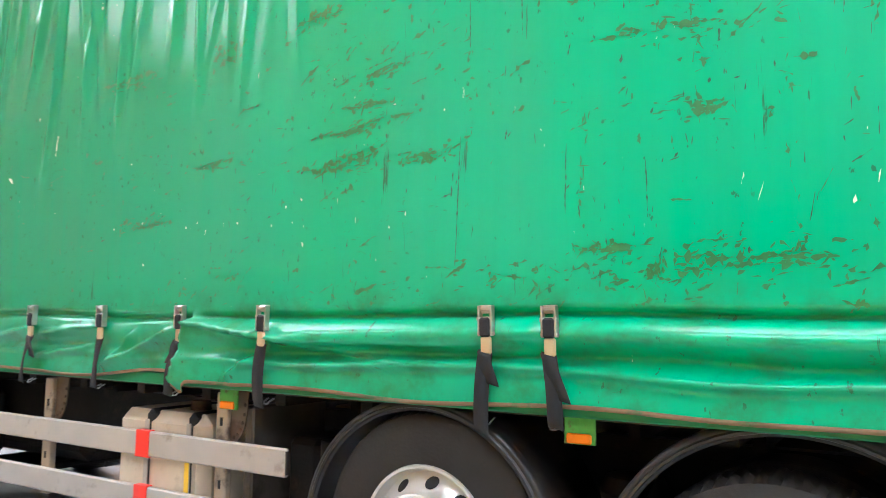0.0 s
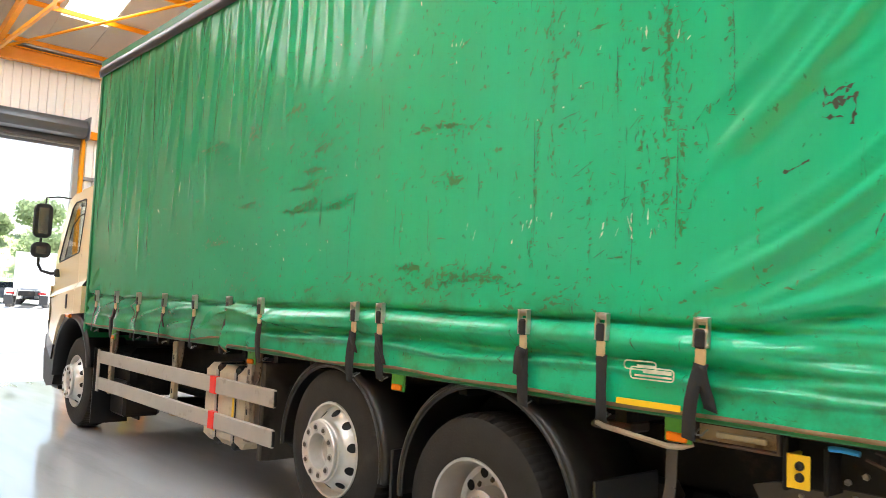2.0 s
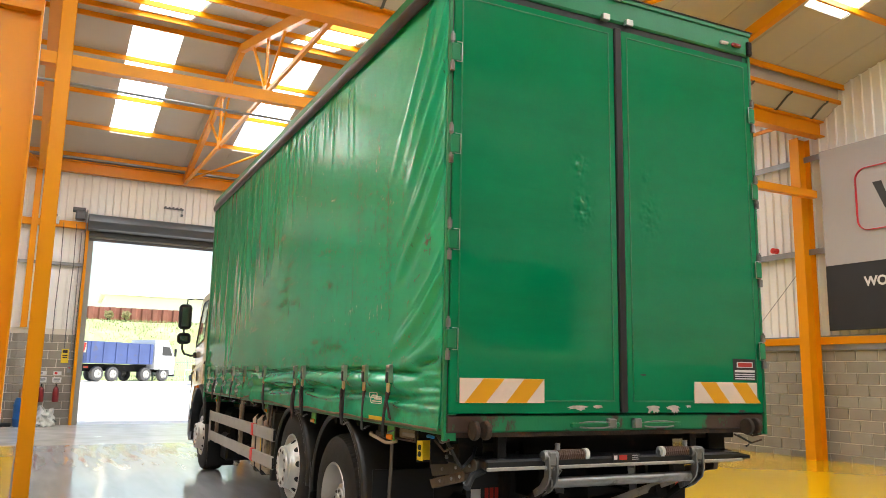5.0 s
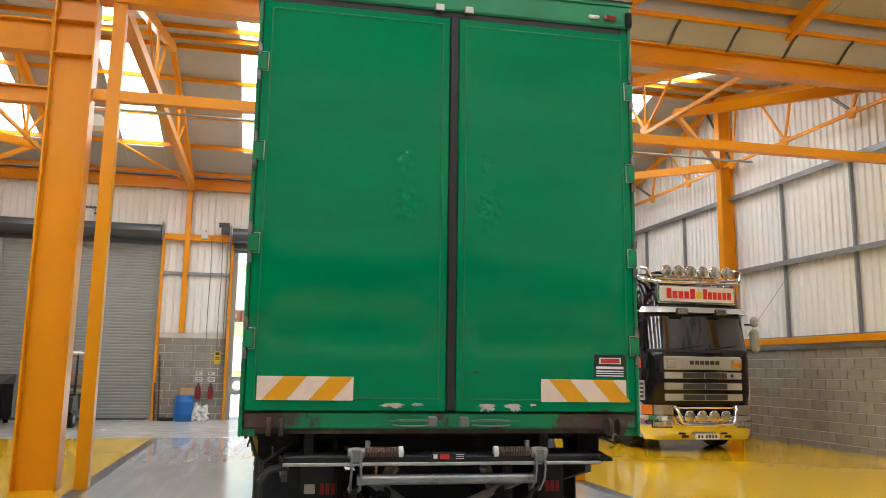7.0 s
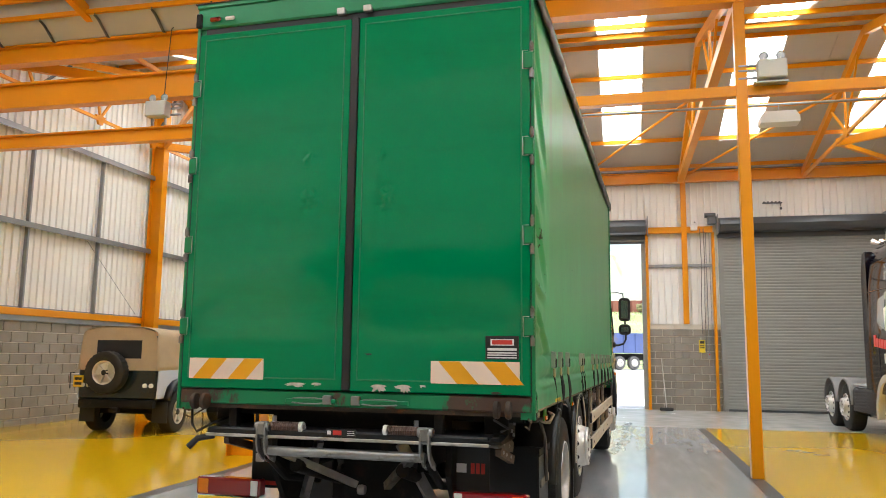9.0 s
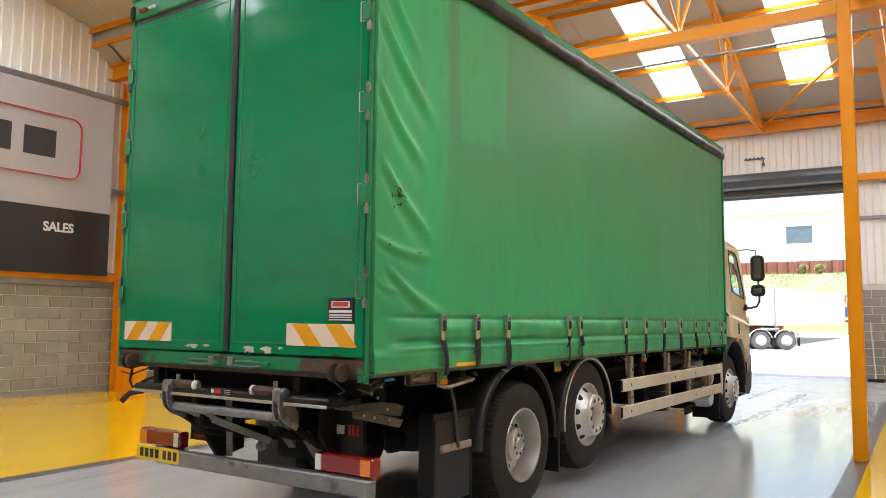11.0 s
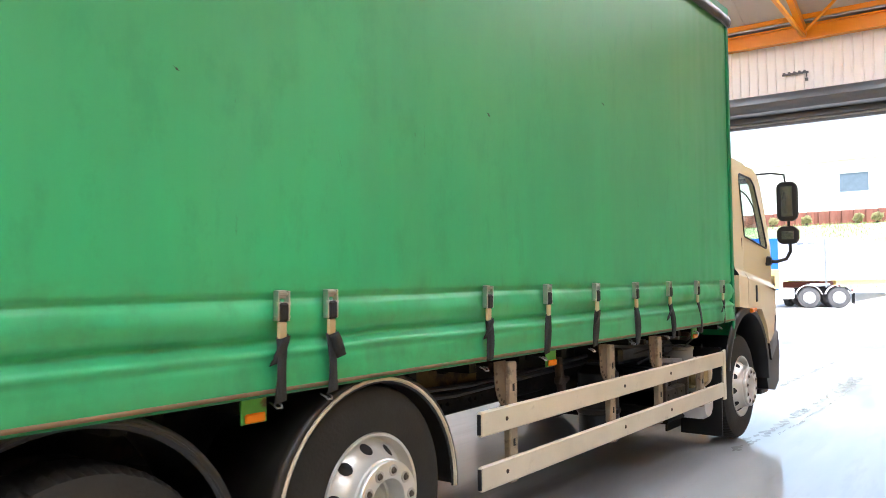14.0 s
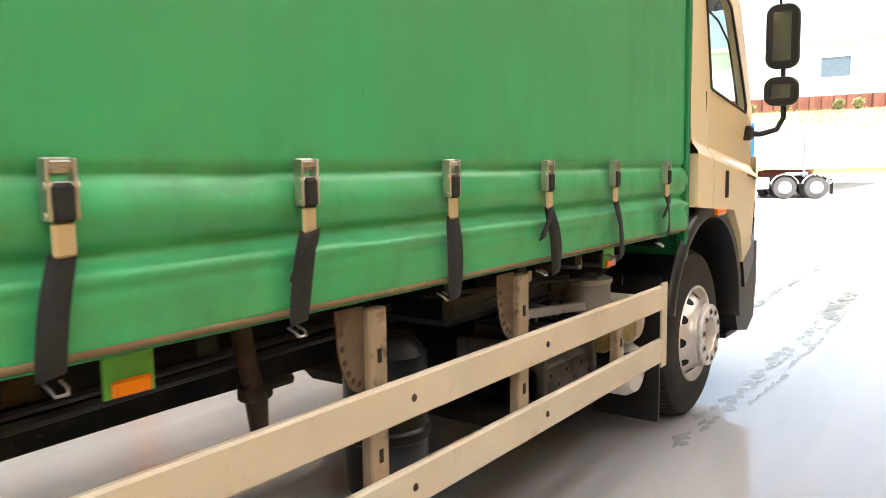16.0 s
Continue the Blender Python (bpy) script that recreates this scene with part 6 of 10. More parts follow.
def wheel(parent, x, y, z, sd, dome=True, scale=1.0, turn=10.0):
    w = part("wheel", TY[sd], None, parent, "black road-worn tyre on a silver wheel", at=pose(x, sd * y, z, 0, turn) @ Matrix.Scale(scale, 4))
    part("rim", DOME[sd] if dome else DISH[sd], None, w, "silver painted steel rim")
    for k in range(10):
        a = 2 * math.pi * k / 10
        if dome:
            m = pose(0.147 * math.cos(a), sd * 0.107, 0.147 * math.sin(a), 0, 0, 0 if sd > 0 else 180)
            part("nut_ring", NUTRING, None, part("wheel_nut", NUT, None, w, at=m))
        else:
            part("wheel_nut", NUT, None, w, at=pose(0.168 * math.cos(a), sd * -0.16, 0.168 * math.sin(a), 0, 0, 0 if sd > 0 else 180))
        if dome:
            part("hand_hole", CONEHOLE[sd], None, w, at=pose(0, 0, 0, 0, 36 * k + 18))
        else:
            part("hand_hole", HOLE[sd], None, w, at=pose(0.212 * math.cos(a + 0.31), sd * -0.158, 0.212 * math.sin(a + 0.31)))
    if dome:
        part("hub_cap", Shape().lathe([(0.0, sd * 0.035), (0.045, sd * 0.034), (0.062, sd * 0.026), (0.066, sd * 0.012), (0.092, sd * 0.010), (0.094, sd * 0.002)], (0, 0, 0), 1, 24), ALU, w, "dull hub cap")
    else:
        part("hub_cap", Shape().lathe([(0.0, sd * -0.028), (0.045, sd * -0.028), (0.05, sd * -0.02), (0.056, sd * -0.028), (0.098, sd * -0.034), (0.104, sd * -0.045)], (0, 0, 0), 1, 24), ALU, w, "grimy hub end")
        for k in range(8):
            a = 2 * math.pi * k / 8
            part("hub_bolt", NUT, None, w, at=pose(0.075 * math.cos(a), sd * -0.032, 0.078 * math.sin(a), 0, 0, 0 if sd > 0 else 180) @ Matrix.Scale(0.8, 4))
    return w


for sd in (-1, 1):
    wheel(lorry, -8.86, 1.17, 0.522, sd, True, turn=24)
    wheel(lorry, -3.42, 1.19, 0.645, sd, True, turn=7)
    wheel(lorry, -2.12, 1.19, 0.52, sd, False, turn=13)
    # second tyre of the twin
    part("inner_tyre", Shape().lathe([(0.2, 0.0), (0.36, 0.0), (0.47, -0.01 * sd), (0.51, -0.04 * sd), (0.515, -0.24 * sd), (0.47, -0.28 * sd), (0.2, -0.28 * sd)], (-2.12, sd * 0.85, 0.52), 1, 48), RUBBER, lorry)
    for x, z in ((-8.86, 0.522), (-3.42, 0.645), (-2.12, 0.52)):
        part("axle_half", Shape().rod((x, 0, z), (x, sd * 1.02, z), 0.075, 12).rod((x, sd * 0.86, z), (x, sd * 0.93, z), 0.21, 20), CHASSIS, lorry)
    part("leaf_spring", Shape().box(-9.6, -8.1, sd * 0.44, sd * 0.53, 0.62, 0.7, 0.02), CHASSIS, lorry)
    part("trailing_arm", Shape().box(-3.0, -1.2, sd * 0.44, sd * 0.54, 0.5, 0.66, 0.03), CHASSIS, lorry)
    part("air_bag", Shape().lathe([(0.0, 0.0), (0.12, 0.0), (0.15, 0.05), (0.13, 0.12), (0.15, 0.2), (0.12, 0.26), (0.0, 0.26)], (-1.5, sd * 0.52, 0.5), 2, 24), RUBBER, lorry)
    part("air_bag", Shape().lathe([(0.0, 0.0), (0.12, 0.0), (0.15, 0.05), (0.13, 0.12), (0.15, 0.2), (0.12, 0.26), (0.0, 0.26)], (-2.75, sd * 0.6, 0.62), 2, 24), RUBBER, lorry)

# mudguards: half hoops with a rolled lip
for sd in (-1, 1):
    for xc, zc, r, a0, a1 in ((-3.44, 0.62, 0.60, -8, 183), (-2.06, 0.58, 0.655, -2, 186)):
        def hoop(t, w, xc=xc, zc=zc, r=r, a0=a0, a1=a1, sd=sd):
            a = radians(a0 + (a1 - a0) * t)
            fl = 1.0 + 0.05 * max(0.0, abs(t - 0.5) - 0.35)
            y = [0.72, 1.17, 1.205, 1.212, 1.205][w]
            rr = [r, r, r - 0.004, r - 0.02, r - 0.05][w]
            return (xc + rr * fl * math.cos(a), sd * y, zc + rr * fl * math.sin(a) * (0.98))
        s = Shape()
        nn = 44
        vs = [hoop(i / nn, w) for i in range(nn + 1) for w in range(5)]
        s.add(vs, [(i * 5 + w, i * 5 + w + 1, (i + 1) * 5 + w + 1, (i + 1) * 5 + w) for i in range(nn) for w in range(4)])
        g = part("mudguard", s, GUARD, lorry, "black plastic half-hoop mudguard", smooth=60)
        thick(g, 0.008)
        rim = Shape().tube([(xc + (r - 0.03) * math.cos(radians(a0 + (a1 - a0) * t / 30)), sd * 1.214, zc + (r - 0.03) * 0.98 * math.sin(radians(a0 + (a1 - a0) * t / 30))) for t in range(31)], 0.010, 6)
        part("lip", rim, CREAM if (sd > 0 and xc < -3) else GUARD, g, "pale worn edge lip" if sd > 0 else "")
    part("mud_flap", Shape().box(-2.80, -2.775, sd * 0.7, sd * 1.2, 0.2, 0.75, 0.004), PLASTIC, lorry)
    part("cab_flap", Shape().box(-8.26, -8.24, sd * 0.78, sd * 1.18, 0.12, 0.95, 0.004).box(-8.26, -7.9, sd * 0.76, sd * 0.78, 0.18, 0.7, 0.004), PLASTIC, lorry)
    fl = Shape().box(-1.36, -0.9, 1.14, 1.155, 0.25, 0.84, 0.004) if sd > 0 else Shape()
    part("rear_flap", fl.box(-1.40, -1.385, sd * 0.66, sd * 1.15, 0.18, 0.84, 0.004), PLASTIC, lorry, "black rubber spray flap")
    if sd < 0:
        part("hanging_strap", Shape().beam((-0.99, -1.17, 1.08), (-0.995, -1.17, 0.9), 0.006, 0.05, up=(1, 0, 0)).beam((-0.995, -1.17, 0.9), (-1.03, -1.165, 0.72), 0.006, 0.05, up=(1, 0, 0)).beam((-1.03, -1.165, 0.72), (-1.0, -1.16, 0.55), 0.006, 0.05, up=(1, 0, 0)), ARMGREY, lorry, "grimy flat hanging strap")
        continue
    part("flap_bar", Shape().box(-1.42, -0.86, sd * 1.155, sd * 1.165, 0.83, 0.88, 0.004), CHASSIS, lorry, "dirty dark flap rail")
    part("flap_strip", Shape().box(-1.37, -0.95, sd * 1.156, sd * 1.161, 0.60, 0.655, 0.002), BRACKET, lorry, "pale worn strip across the flap")
    part("flap_hanger", Shape().tube([(-1.12, sd * 1.12, 1.1), (-1.12, sd * 1.165, 0.95), (-1.18, sd * 1.168, 0.62)], 0.014, 6), ARMGREY, lorry, "bent rusty hanger")

# side guards
for sd, mt, yo in ((-1, GREYRAIL, 1.205), (1, CREAM, 1.275)):
    xr, xf = (-4.17, -8.05) if sd < 0 else (-4.16, -8.07)
    for z0, z1 in ((0.805, 0.935), (0.525, 0.655)):
        g = part("side_guard_rail", Shape().box(xf, xr, sd * (yo - 0.03), sd * yo, z0, z1, 0.008), mt, lorry, "long horizontal side guard rail")
        part("end_cap", Shape().box(xr - 0.004, xr + 0.006, sd * (yo - 0.026), sd * (yo - 0.004), z0 + 0.012, z1 - 0.012, 0.002), SEAL, g)
        for xb in (-4.4, -5.9, -6.75):
            part("bolt", Shape().lathe([(0.0, 0.006), (0.01, 0.004), (0.013, 0.0)], (xb, sd * yo, (z0 + z1) / 2), 1, 8), RUST, g)
    part("front_upright", Shape().box(xf - 0.01, xf + 0.06, sd * (yo - 0.012), sd * (yo + 0.004), 0.5, 0.95, 0.004), mt, lorry)
    ups = (-4.62, -6.06, -7.75) if sd < 0 else (-4.52, -5.78, -6.62, -7.55)
    for x in ups:
        hi = 1.16 if not (sd > 0 and x < -7.5) else 0.93
        u = part("guard_upright", Shape().box(x - 0.04, x + 0.04, sd * (yo - 0.075), sd * (yo - 0.032), 0.5, hi, 0.006), BRACKET, lorry, "grimy pressed steel upright")
        for zs in (0.56, 0.7, 1.0):
            part("slot", Shape().box(x - 0.008, x + 0.008, sd * (yo - 0.033), sd * (yo - 0.029), zs, zs + 0.04), DARKHOLE, u, smooth=0)
        if hi > 1:
            part("knee_plate", Shape().prism([(x + 0.04, 1.17), (x + 0.155, 1.17)] + [(x + 0.04 + 0.11 * math.cos(radians(q)) ** 0.8, 1.12 - 0.20 * math.sin(radians(q))) for q in range(8, 90, 9)] + [(x + 0.04, 0.92)], 1, sd * (yo - 0.06), sd * (yo - 0.054)), KNEE, u, "grimy rounded knee plate")
            for kk in range(6):
                q = radians(5 + 15 * kk)
                part("rivet", Shape().lathe([(0.0, sd * 0.004), (0.008, sd * 0.003), (0.01, 0.0)], (x + 0.04 + 0.095 * math.cos(q) ** 0.8, sd * (yo - 0.054), 1.12 - 0.175 * math.sin(q)), 1, 6), RUST, u)
for z0 in (0.805, 0.525):
    part("red_tape", Shape().box(-5.21, -5.11, -1.211, -1.17, z0 - 0.004, z0 + 0.134, 0.002), REDTAPE, lorry, "band of bright red tape", smooth=0)

# fuel tank on the near side
tank = part("fuel_tank", Shape().box(-5.46, -4.76, -1.15, -0.55, 0.40, 1.03, 0.055), TANKPAINT, lorry, "cream ribbed fuel tank with black straps")
for x in (-5.18, -4.86):
    part("tank_strap", Shape().box(x - 0.03, x + 0.03, -1.162, -0.54, 0.39, 1.042, 0.05), SEAL, tank, "black tank strap")
    part("strap_face", Shape().box(x - 0.016, x + 0.016, -1.168, -1.16, 0.45, 0.99, 0.002), GREYRAIL, tank)
    for za, zb_ in (((0.50, 0.62),) if x < -5 else ((0.60, 0.82),)):
        part("strap_mark", Shape().box(x - 0.016, x + 0.016, -1.172, -1.167, za, zb_, 0.002), YELLOWTAG, tank, "yellow mark")
part("filler_cap", Shape().lathe([(0.0, 0.05), (0.05, 0.05), (0.055, 0.0)], (-5.02, -0.95, 1.03), 2, 16), RUST, tank)
part("step_plate", Shape().box(-4.50, -4.44, -1.14, -0.6, 0.38, 1.1, 0.01), ARMGREY, lorry)
part("inner_valve", Shape().box(-4.35, -4.15, -1.0, -0.5, 0.5, 0.95, 0.03).rod((-4.1, -0.95, 0.55), (-4.1, -0.95, 0.95), 0.06, 12), CHASSIS, lorry)
part("front_tank_step", Shape().box(-8.2, -7.75, -1.0, -0.6, 0.24, 0.62, 0.03), PLASTIC, lorry)

# battery box and air tanks on the far side
GRIME = mat("oily_grey_plate", (0.10, 0.088, 0.072), rough=0.55, metal=0.3, var=0.3, vscale=9, bump=0.3, second=(0.035, 0.028, 0.022), amount=0.5, sscale=7)
bt = part("battery_box", Shape().box(-7.48, -6.95, 0.7, 1.13, 0.56, 0.70, 0.012).box(-7.48, -7.44, 0.7, 1.15, 0.56, 0.86, 0.004).box(-6.99, -6.95, 0.7, 1.15, 0.56, 0.80, 0.004), GRIME, lorry, "grimy grey battery carrier with perforated plates")
for k in range(7):
    part("plate_hole", Shape().lathe([(0.0, 0.0015), (0.009, 0.0015), (0.011, 0.0)], (-7.43 + 0.075 * k, 1.13, 0.60 + 0.05 * (k % 2)), 1, 8), DARKHOLE, bt, smooth=0)
for x0 in (-7.40, -7.20):
    bat = part("battery", Shape().box(x0, x0 + 0.17, 0.74, 1.08, 0.70, 0.86, 0.012), PLASTIC, bt, "black battery")
    part("terminal", Shape().rod((x0 + 0.05, 1.0, 0.86), (x0 + 0.05, 1.0, 0.885), 0.012, 8).rod((x0 + 0.12, 1.0, 0.86), (x0 + 0.12, 1.0, 0.885), 0.012, 8), GALV, bat)
    part("battery_cable", Shape().tube([(x0 + 0.05, 1.0, 0.885), (x0 + 0.02, 1.02, 0.93), (x0 + 0.1, 0.98, 0.95), (x0 + 0.22, 0.9, 0.90)], 0.011, 6), SEAL, bat)
part("battery_strap", Shape().box(-7.44, -6.99, 1.09, 1.10, 0.80, 0.825, 0.003), BRACKET, bt, "rusty pale clamp bar")
part("frame_bracket", Shape().prism([(-7.46, 0.88), (-6.85, 0.93), (-6.85, 0.965), (-7.46, 0.915)], 1, 1.06, 1.10), GREYRAIL, lorry, "pale grey bracket strip")
part("tool_box", Shape().box(-7.55, -6.5, 0.55, 0.98, 0.94, 1.08, 0.03).box(-7.5, -7.3, 0.98, 1.0, 0.97, 1.05, 0.01), PLASTIC, lorry, "black box behind the side guard")
for k in range(6):
    part("pipe_clip", Shape().box(-7.9 + 0.24 * k, -7.86 + 0.24 * k, 1.0, 1.1, 1.08 + 0.01 * (k % 2), 1.13, 0.004), RUST if k % 2 else GALV, lorry)
part("air_line", Shape().tube([(-8.2, 0.98, 1.10), (-7.8, 1.02, 1.05), (-7.4, 1.0, 1.10), (-6.9, 1.03, 1.06), (-6.3, 1.0, 1.1)], 0.012, 6).tube([(-8.2, 0.95, 1.04), (-7.7, 1.04, 1.0), (-7.2, 1.02, 1.04), (-6.6, 0.96, 1.0)], 0.009, 6), SEAL, lorry, "black air line")
part("round_filter", Shape().lathe([(0.0, 0.0), (0.11, 0.0), (0.125, 0.015), (0.125, 0.16), (0.135, 0.165), (0.135, 0.185), (0.1, 0.2), (0.0, 0.2)], (-7.78, 0.95, 0.80), 2, 28), GREYRAIL, lorry, "grey round canister with a pale lid")
# hose bundle with ragged ties under the chassis rail
rag_dice = random.Random(8)
pts, x = [(-3.85, 0.94), (-3.85, 0.86)], -3.85
while x > -5.15:
    dx, dz = rag_dice.uniform(0.03, 0.11), rag_dice.uniform(0.015, 0.055)
    base = 0.86 - 0.012 * (x + 3.85)
    pts += [(x, base - dz), (x - dx * 0.8, base - 0.2 * dz)]
    x -= dx
pts += [(x, 0.88), (x, 0.94)]
part("ragged_hose", Shape().prism(pts, 1, 0.60, 0.63), CHASSIS, lorry, "ragged dark hose with loose ties", smooth=0)
part("yellow_box", Shape().box(-7.98, -7.58, 0.75, 1.16, 0.64, 0.80, 0.03), mat("yellowed_cover", (0.45, 0.33, 0.12), rough=0.5, var=0.2, second=(0.2, 0.14, 0.07), amount=0.3), lorry, "yellowed plastic cover")
part("air_tank", Shape().lathe([(0.0, 0.0), (0.10, 0.02), (0.135, 0.05), (0.135, 0.46), (0.10, 0.5), (0.0, 0.52)], (-8.02, 0.64, 0.74), 1, 28), CREAM, lorry, "cream round air tank end")
part("air_tank", Shape().lathe([(0.0, 0.0), (0.12, 0.02), (0.15, 0.06), (0.15, 0.5), (0.12, 0.55), (0.0, 0.57)], (-8.12, 0.55, 0.44), 1, 28), WHITEPL, lorry, "white round tank end below the rail")
part("filter_can", Shape().lathe([(0.0, 0.0), (0.13, 0.0), (0.15, 0.03), (0.15, 0.2), (0.16, 0.21), (0.16, 0.24), (0.15, 0.25), (0.15, 0.5), (0.1, 0.56), (0.0, 0.56)], (-6.15, 0.95, 0.42), 2, 28), PLASTIC, lorry, "black upright canister")
part("rusty_arm", Shape().rod((-5.50, 0.97, 1.14), (-5.55, 0.97, 0.90), 0.030, 10).rod((-5.55, 0.97, 0.93), (-5.56, 0.97, 0.81), 0.036, 12, r2=0.027).box(-5.60, -5.50, 0.94, 1.0, 0.90, 0.955, 0.012).rod((-5.53, 0.97, 0.935), (-5.72, 0.93, 0.92), 0.018, 8), RUST, lorry, "rusty hanging arm")
part("cable_run", Shape().tube([(-4.0, 0.62, 0.93), (-4.8, 0.64, 0.90), (-5.6, 0.66, 0.93), (-6.6, 0.66, 0.95)], 0.022, 8).tube([(-4.0, 0.66, 0.98), (-4.9, 0.68, 0.95), (-6.6, 0.68, 1.0)], 0.016, 8), SEAL, lorry)
part("undertray", Shape().box(-8.4, -6.7, 0.5, 1.12, 0.5, 0.55, 0.01).box(-8.3, -7.6, -0.5, 0.9, 0.30, 0.36, 0.02), CHASSIS, lorry)

# folded tail lift
lift = part("tail_lift", Shape().box(-0.42, 0.02, -1.0, 0.98, 0.985, 1.045, 0.012), PLASTIC, lorry, "folded black and bare steel tail lift")
part("platform_edge", Shape().box(0.02, 0.035, -1.0, 0.98, 0.985, 1.005, 0.004), STEEL, lift, "bright steel platform edge")
part("platform_tip", Shape().prism([(-0.42, 1.0), (0.02, 1.0), (0.02, 1.02), (-0.35, 1.06)], 1, 0.9, 1.06), CHASSIS, lift)
part("cross_tube", Shape().rod((-0.01, -0.56, 0.90), (-0.01, 0.56, 0.90), 0.032, 20), LIFTSTEEL, lift, "grey steel cross tube")
for sd in (-1, 1):
    y = 0.57 * sd
    part("lift_link", Shape().tube([(-0.06, y, 0.86), (-0.35, y, 0.68), (-0.9, y, 0.58)], 0.028, 8), CHASSIS, lift, "dark lower lift link")
    for dy in (-0.032, 0.024):
        arm = part("lift_arm", Shape().prism([(-0.02, 1.085), (0.035, 1.09), (0.062, 1.05), (0.066, 0.96), (0.045, 0.90), (-0.02, 0.845), (-0.10, 0.81), (-0.115, 0.845), (-0.04, 0.885), (0.005, 0.93), (0.015, 0.98), (0.01, 1.03)], 1, y + dy, y + dy + 0.012), LIFTSTEEL, lift, "flat curved steel lift arm")
        part("arm_pin", Shape().rod((0.03, y + dy - 0.006, 0.99), (0.03, y + dy + 0.018, 0.99), 0.014, 10).rod((-0.06, y + dy - 0.006, 0.842), (-0.06, y + dy + 0.018, 0.842), 0.012, 10), GALV, arm)
    part("knuckle", Shape().box(-0.03, 0.06, y - 0.03, y + 0.03, 1.0, 1.09, 0.012).lathe([(0.0, -0.05), (0.03, -0.05), (0.035, 0.0), (0.03, 0.05), (0.0, 0.05)], (0.02, y, 1.06), 1, 16), LIFTSTEEL, lift, "steel knuckle joint")
    ya, yb = (-0.52, -0.31) if sd < 0 else (0.31, 0.52)
    sp = Shape()
    pts = [(0.0 + 0.026 * math.cos(k * 0.9), ya + (yb - ya) * k / 90, 1.062 + 0.026 * math.sin(k * 0.9)) for k in range(91)]
    part("coil_spring", sp.tube(pts, 0.009, 6), SPRING, lift, "brown coil spring")
    part("collar", Shape().rod((0.0, -0.31 if sd < 0 else 0.31, 1.062), (0.0, -0.285 if sd < 0 else 0.285, 1.062), 0.035, 16), WHITEPL, lift, "white nylon collar")
    part("pin", Shape().rod((0.0, sd * 0.28, 1.062), (0.0, sd * 0.62, 1.062), 0.014, 10), STEEL, lift)
    part("brace_link", Shape().beam((-0.05, sd * 0.45, 0.88), (-0.55, sd * 0.12, 0.62), 0.05, 0.05).beam((-0.3, sd * 0.3, 0.95), (-0.5, sd * 0.5, 0.5), 0.045, 0.07), LIFTSTEEL, lift)
    part("ram", Shape().rod((-0.1, sd * 0.38, 0.8), (-0.9, sd * 0.38, 0.6), 0.045, 12), CHASSIS, lift)
    part("mount_plate", Shape().prism([(-0.75, 1.16), (-0.3, 1.16), (-0.28, 0.75), (-0.5, 0.45), (-0.75, 0.5)], 1, sd * 0.62, sd * 0.66), CHASSIS, lift)
    ra = part("side_roller_arm", Shape().prism([(-0.74, 0.94), (-0.70, 0.875), (-0.08, 0.975), (-0.05, 1.01), (-0.09, 1.04), (-0.66, 0.965)], 1, sd * 0.96, sd * 1.0), ARMGREY, lift, "grimy side arm of the lift")
    part("lower_arm", Shape().prism([(-0.72, 0.85), (-0.68, 0.80), (-0.23, 0.905), (-0.22, 0.945), (-0.26, 0.955)], 1, sd * 0.97, sd * 1.01), KNEE, lift, "worn grey-brown lower lift arm")
    for bx, bz in ((-0.55, 0.935), (-0.36, 0.965), (-0.18, 0.995), (-0.56, 0.862), (-0.40, 0.895), (-0.29, 0.92)):
        part("arm_bolt", Shape().lathe([(0.0, sd * 0.008), (0.009, sd * 0.007), (0.012, 0.0)], (bx, sd * (1.0 if bz > 0.925 or bx > -0.2 else 1.01), bz), 1, 8), GALV, ra)
    part("arm_roller", Shape().rod((-0.09, sd * 0.95, 1.005), (-0.09, sd * 1.02, 1.005), 0.035, 14), ARMGREY, ra, "worn roller")
    part("small_flap", Shape().box(-0.44, -0.43, sd * 0.76 - 0.13, sd * 0.76 + 0.13, 0.58, 0.93, 0.003), PLASTIC, lift, "small black lift flap")
    part("flap_print", Shape().box(-0.429, -0.426, sd * 0.76 - 0.10, sd * 0.76 - 0.03, 0.76, 0.82, 0.001), WHITEINK, lift, "white emblem square", smooth=0)
    for k in range(3):
        part("flap_bar_print", Shape().box(-0.429, -0.426, sd * 0.76 + 0.0 + 0.036 * k, sd * 0.76 + 0.026 + 0.036 * k, 0.755, 0.825, 0.001), REDINK, lift, "red print bar", smooth=0)
    part("flap_print_low", Shape().box(-0.429, -0.426, sd * 0.76 - 0.08, sd * 0.76 + 0.08, 0.60, 0.63, 0.001), REDINK, lift, smooth=0)
pl = part("maker_plate", Shape().box(0.02, 0.028, -0.11, 0.10, 1.012, 1.062, 0.002), BLACKCARD, lorry, "small dark plate with red and white bars", smooth=0)
part("print_bar", Shape().box(0.028, 0.030, -0.06, 0.0, 1.022, 1.052), REDINK, pl, smooth=0)
part("print_bar", Shape().box(0.028, 0.030, -0.10, -0.075, 1.025, 1.05), WHITEINK, pl, smooth=0)
for z in (1.022, 1.034, 1.046):
    part("print_bar", Shape().box(0.028, 0.030, 0.04, 0.09, z, z + 0.004), WHITEINK, pl, smooth=0)
part("release_handle", Shape().tube([(-0.05, -0.98, 0.98), (0.0, -1.08, 0.96), (0.03, -1.13, 0.90)], 0.022, 8), SEAL, lift, "black release handle")
part("hose", Shape().tube([(-0.1, -1.2, 1.16), (-0.05, -1.16, 1.05), (-0.05, -1.12, 1.0), (-0.1, -1.02, 1.06), (-0.2, -0.95, 1.1)], 0.01, 8), SEAL, lift)
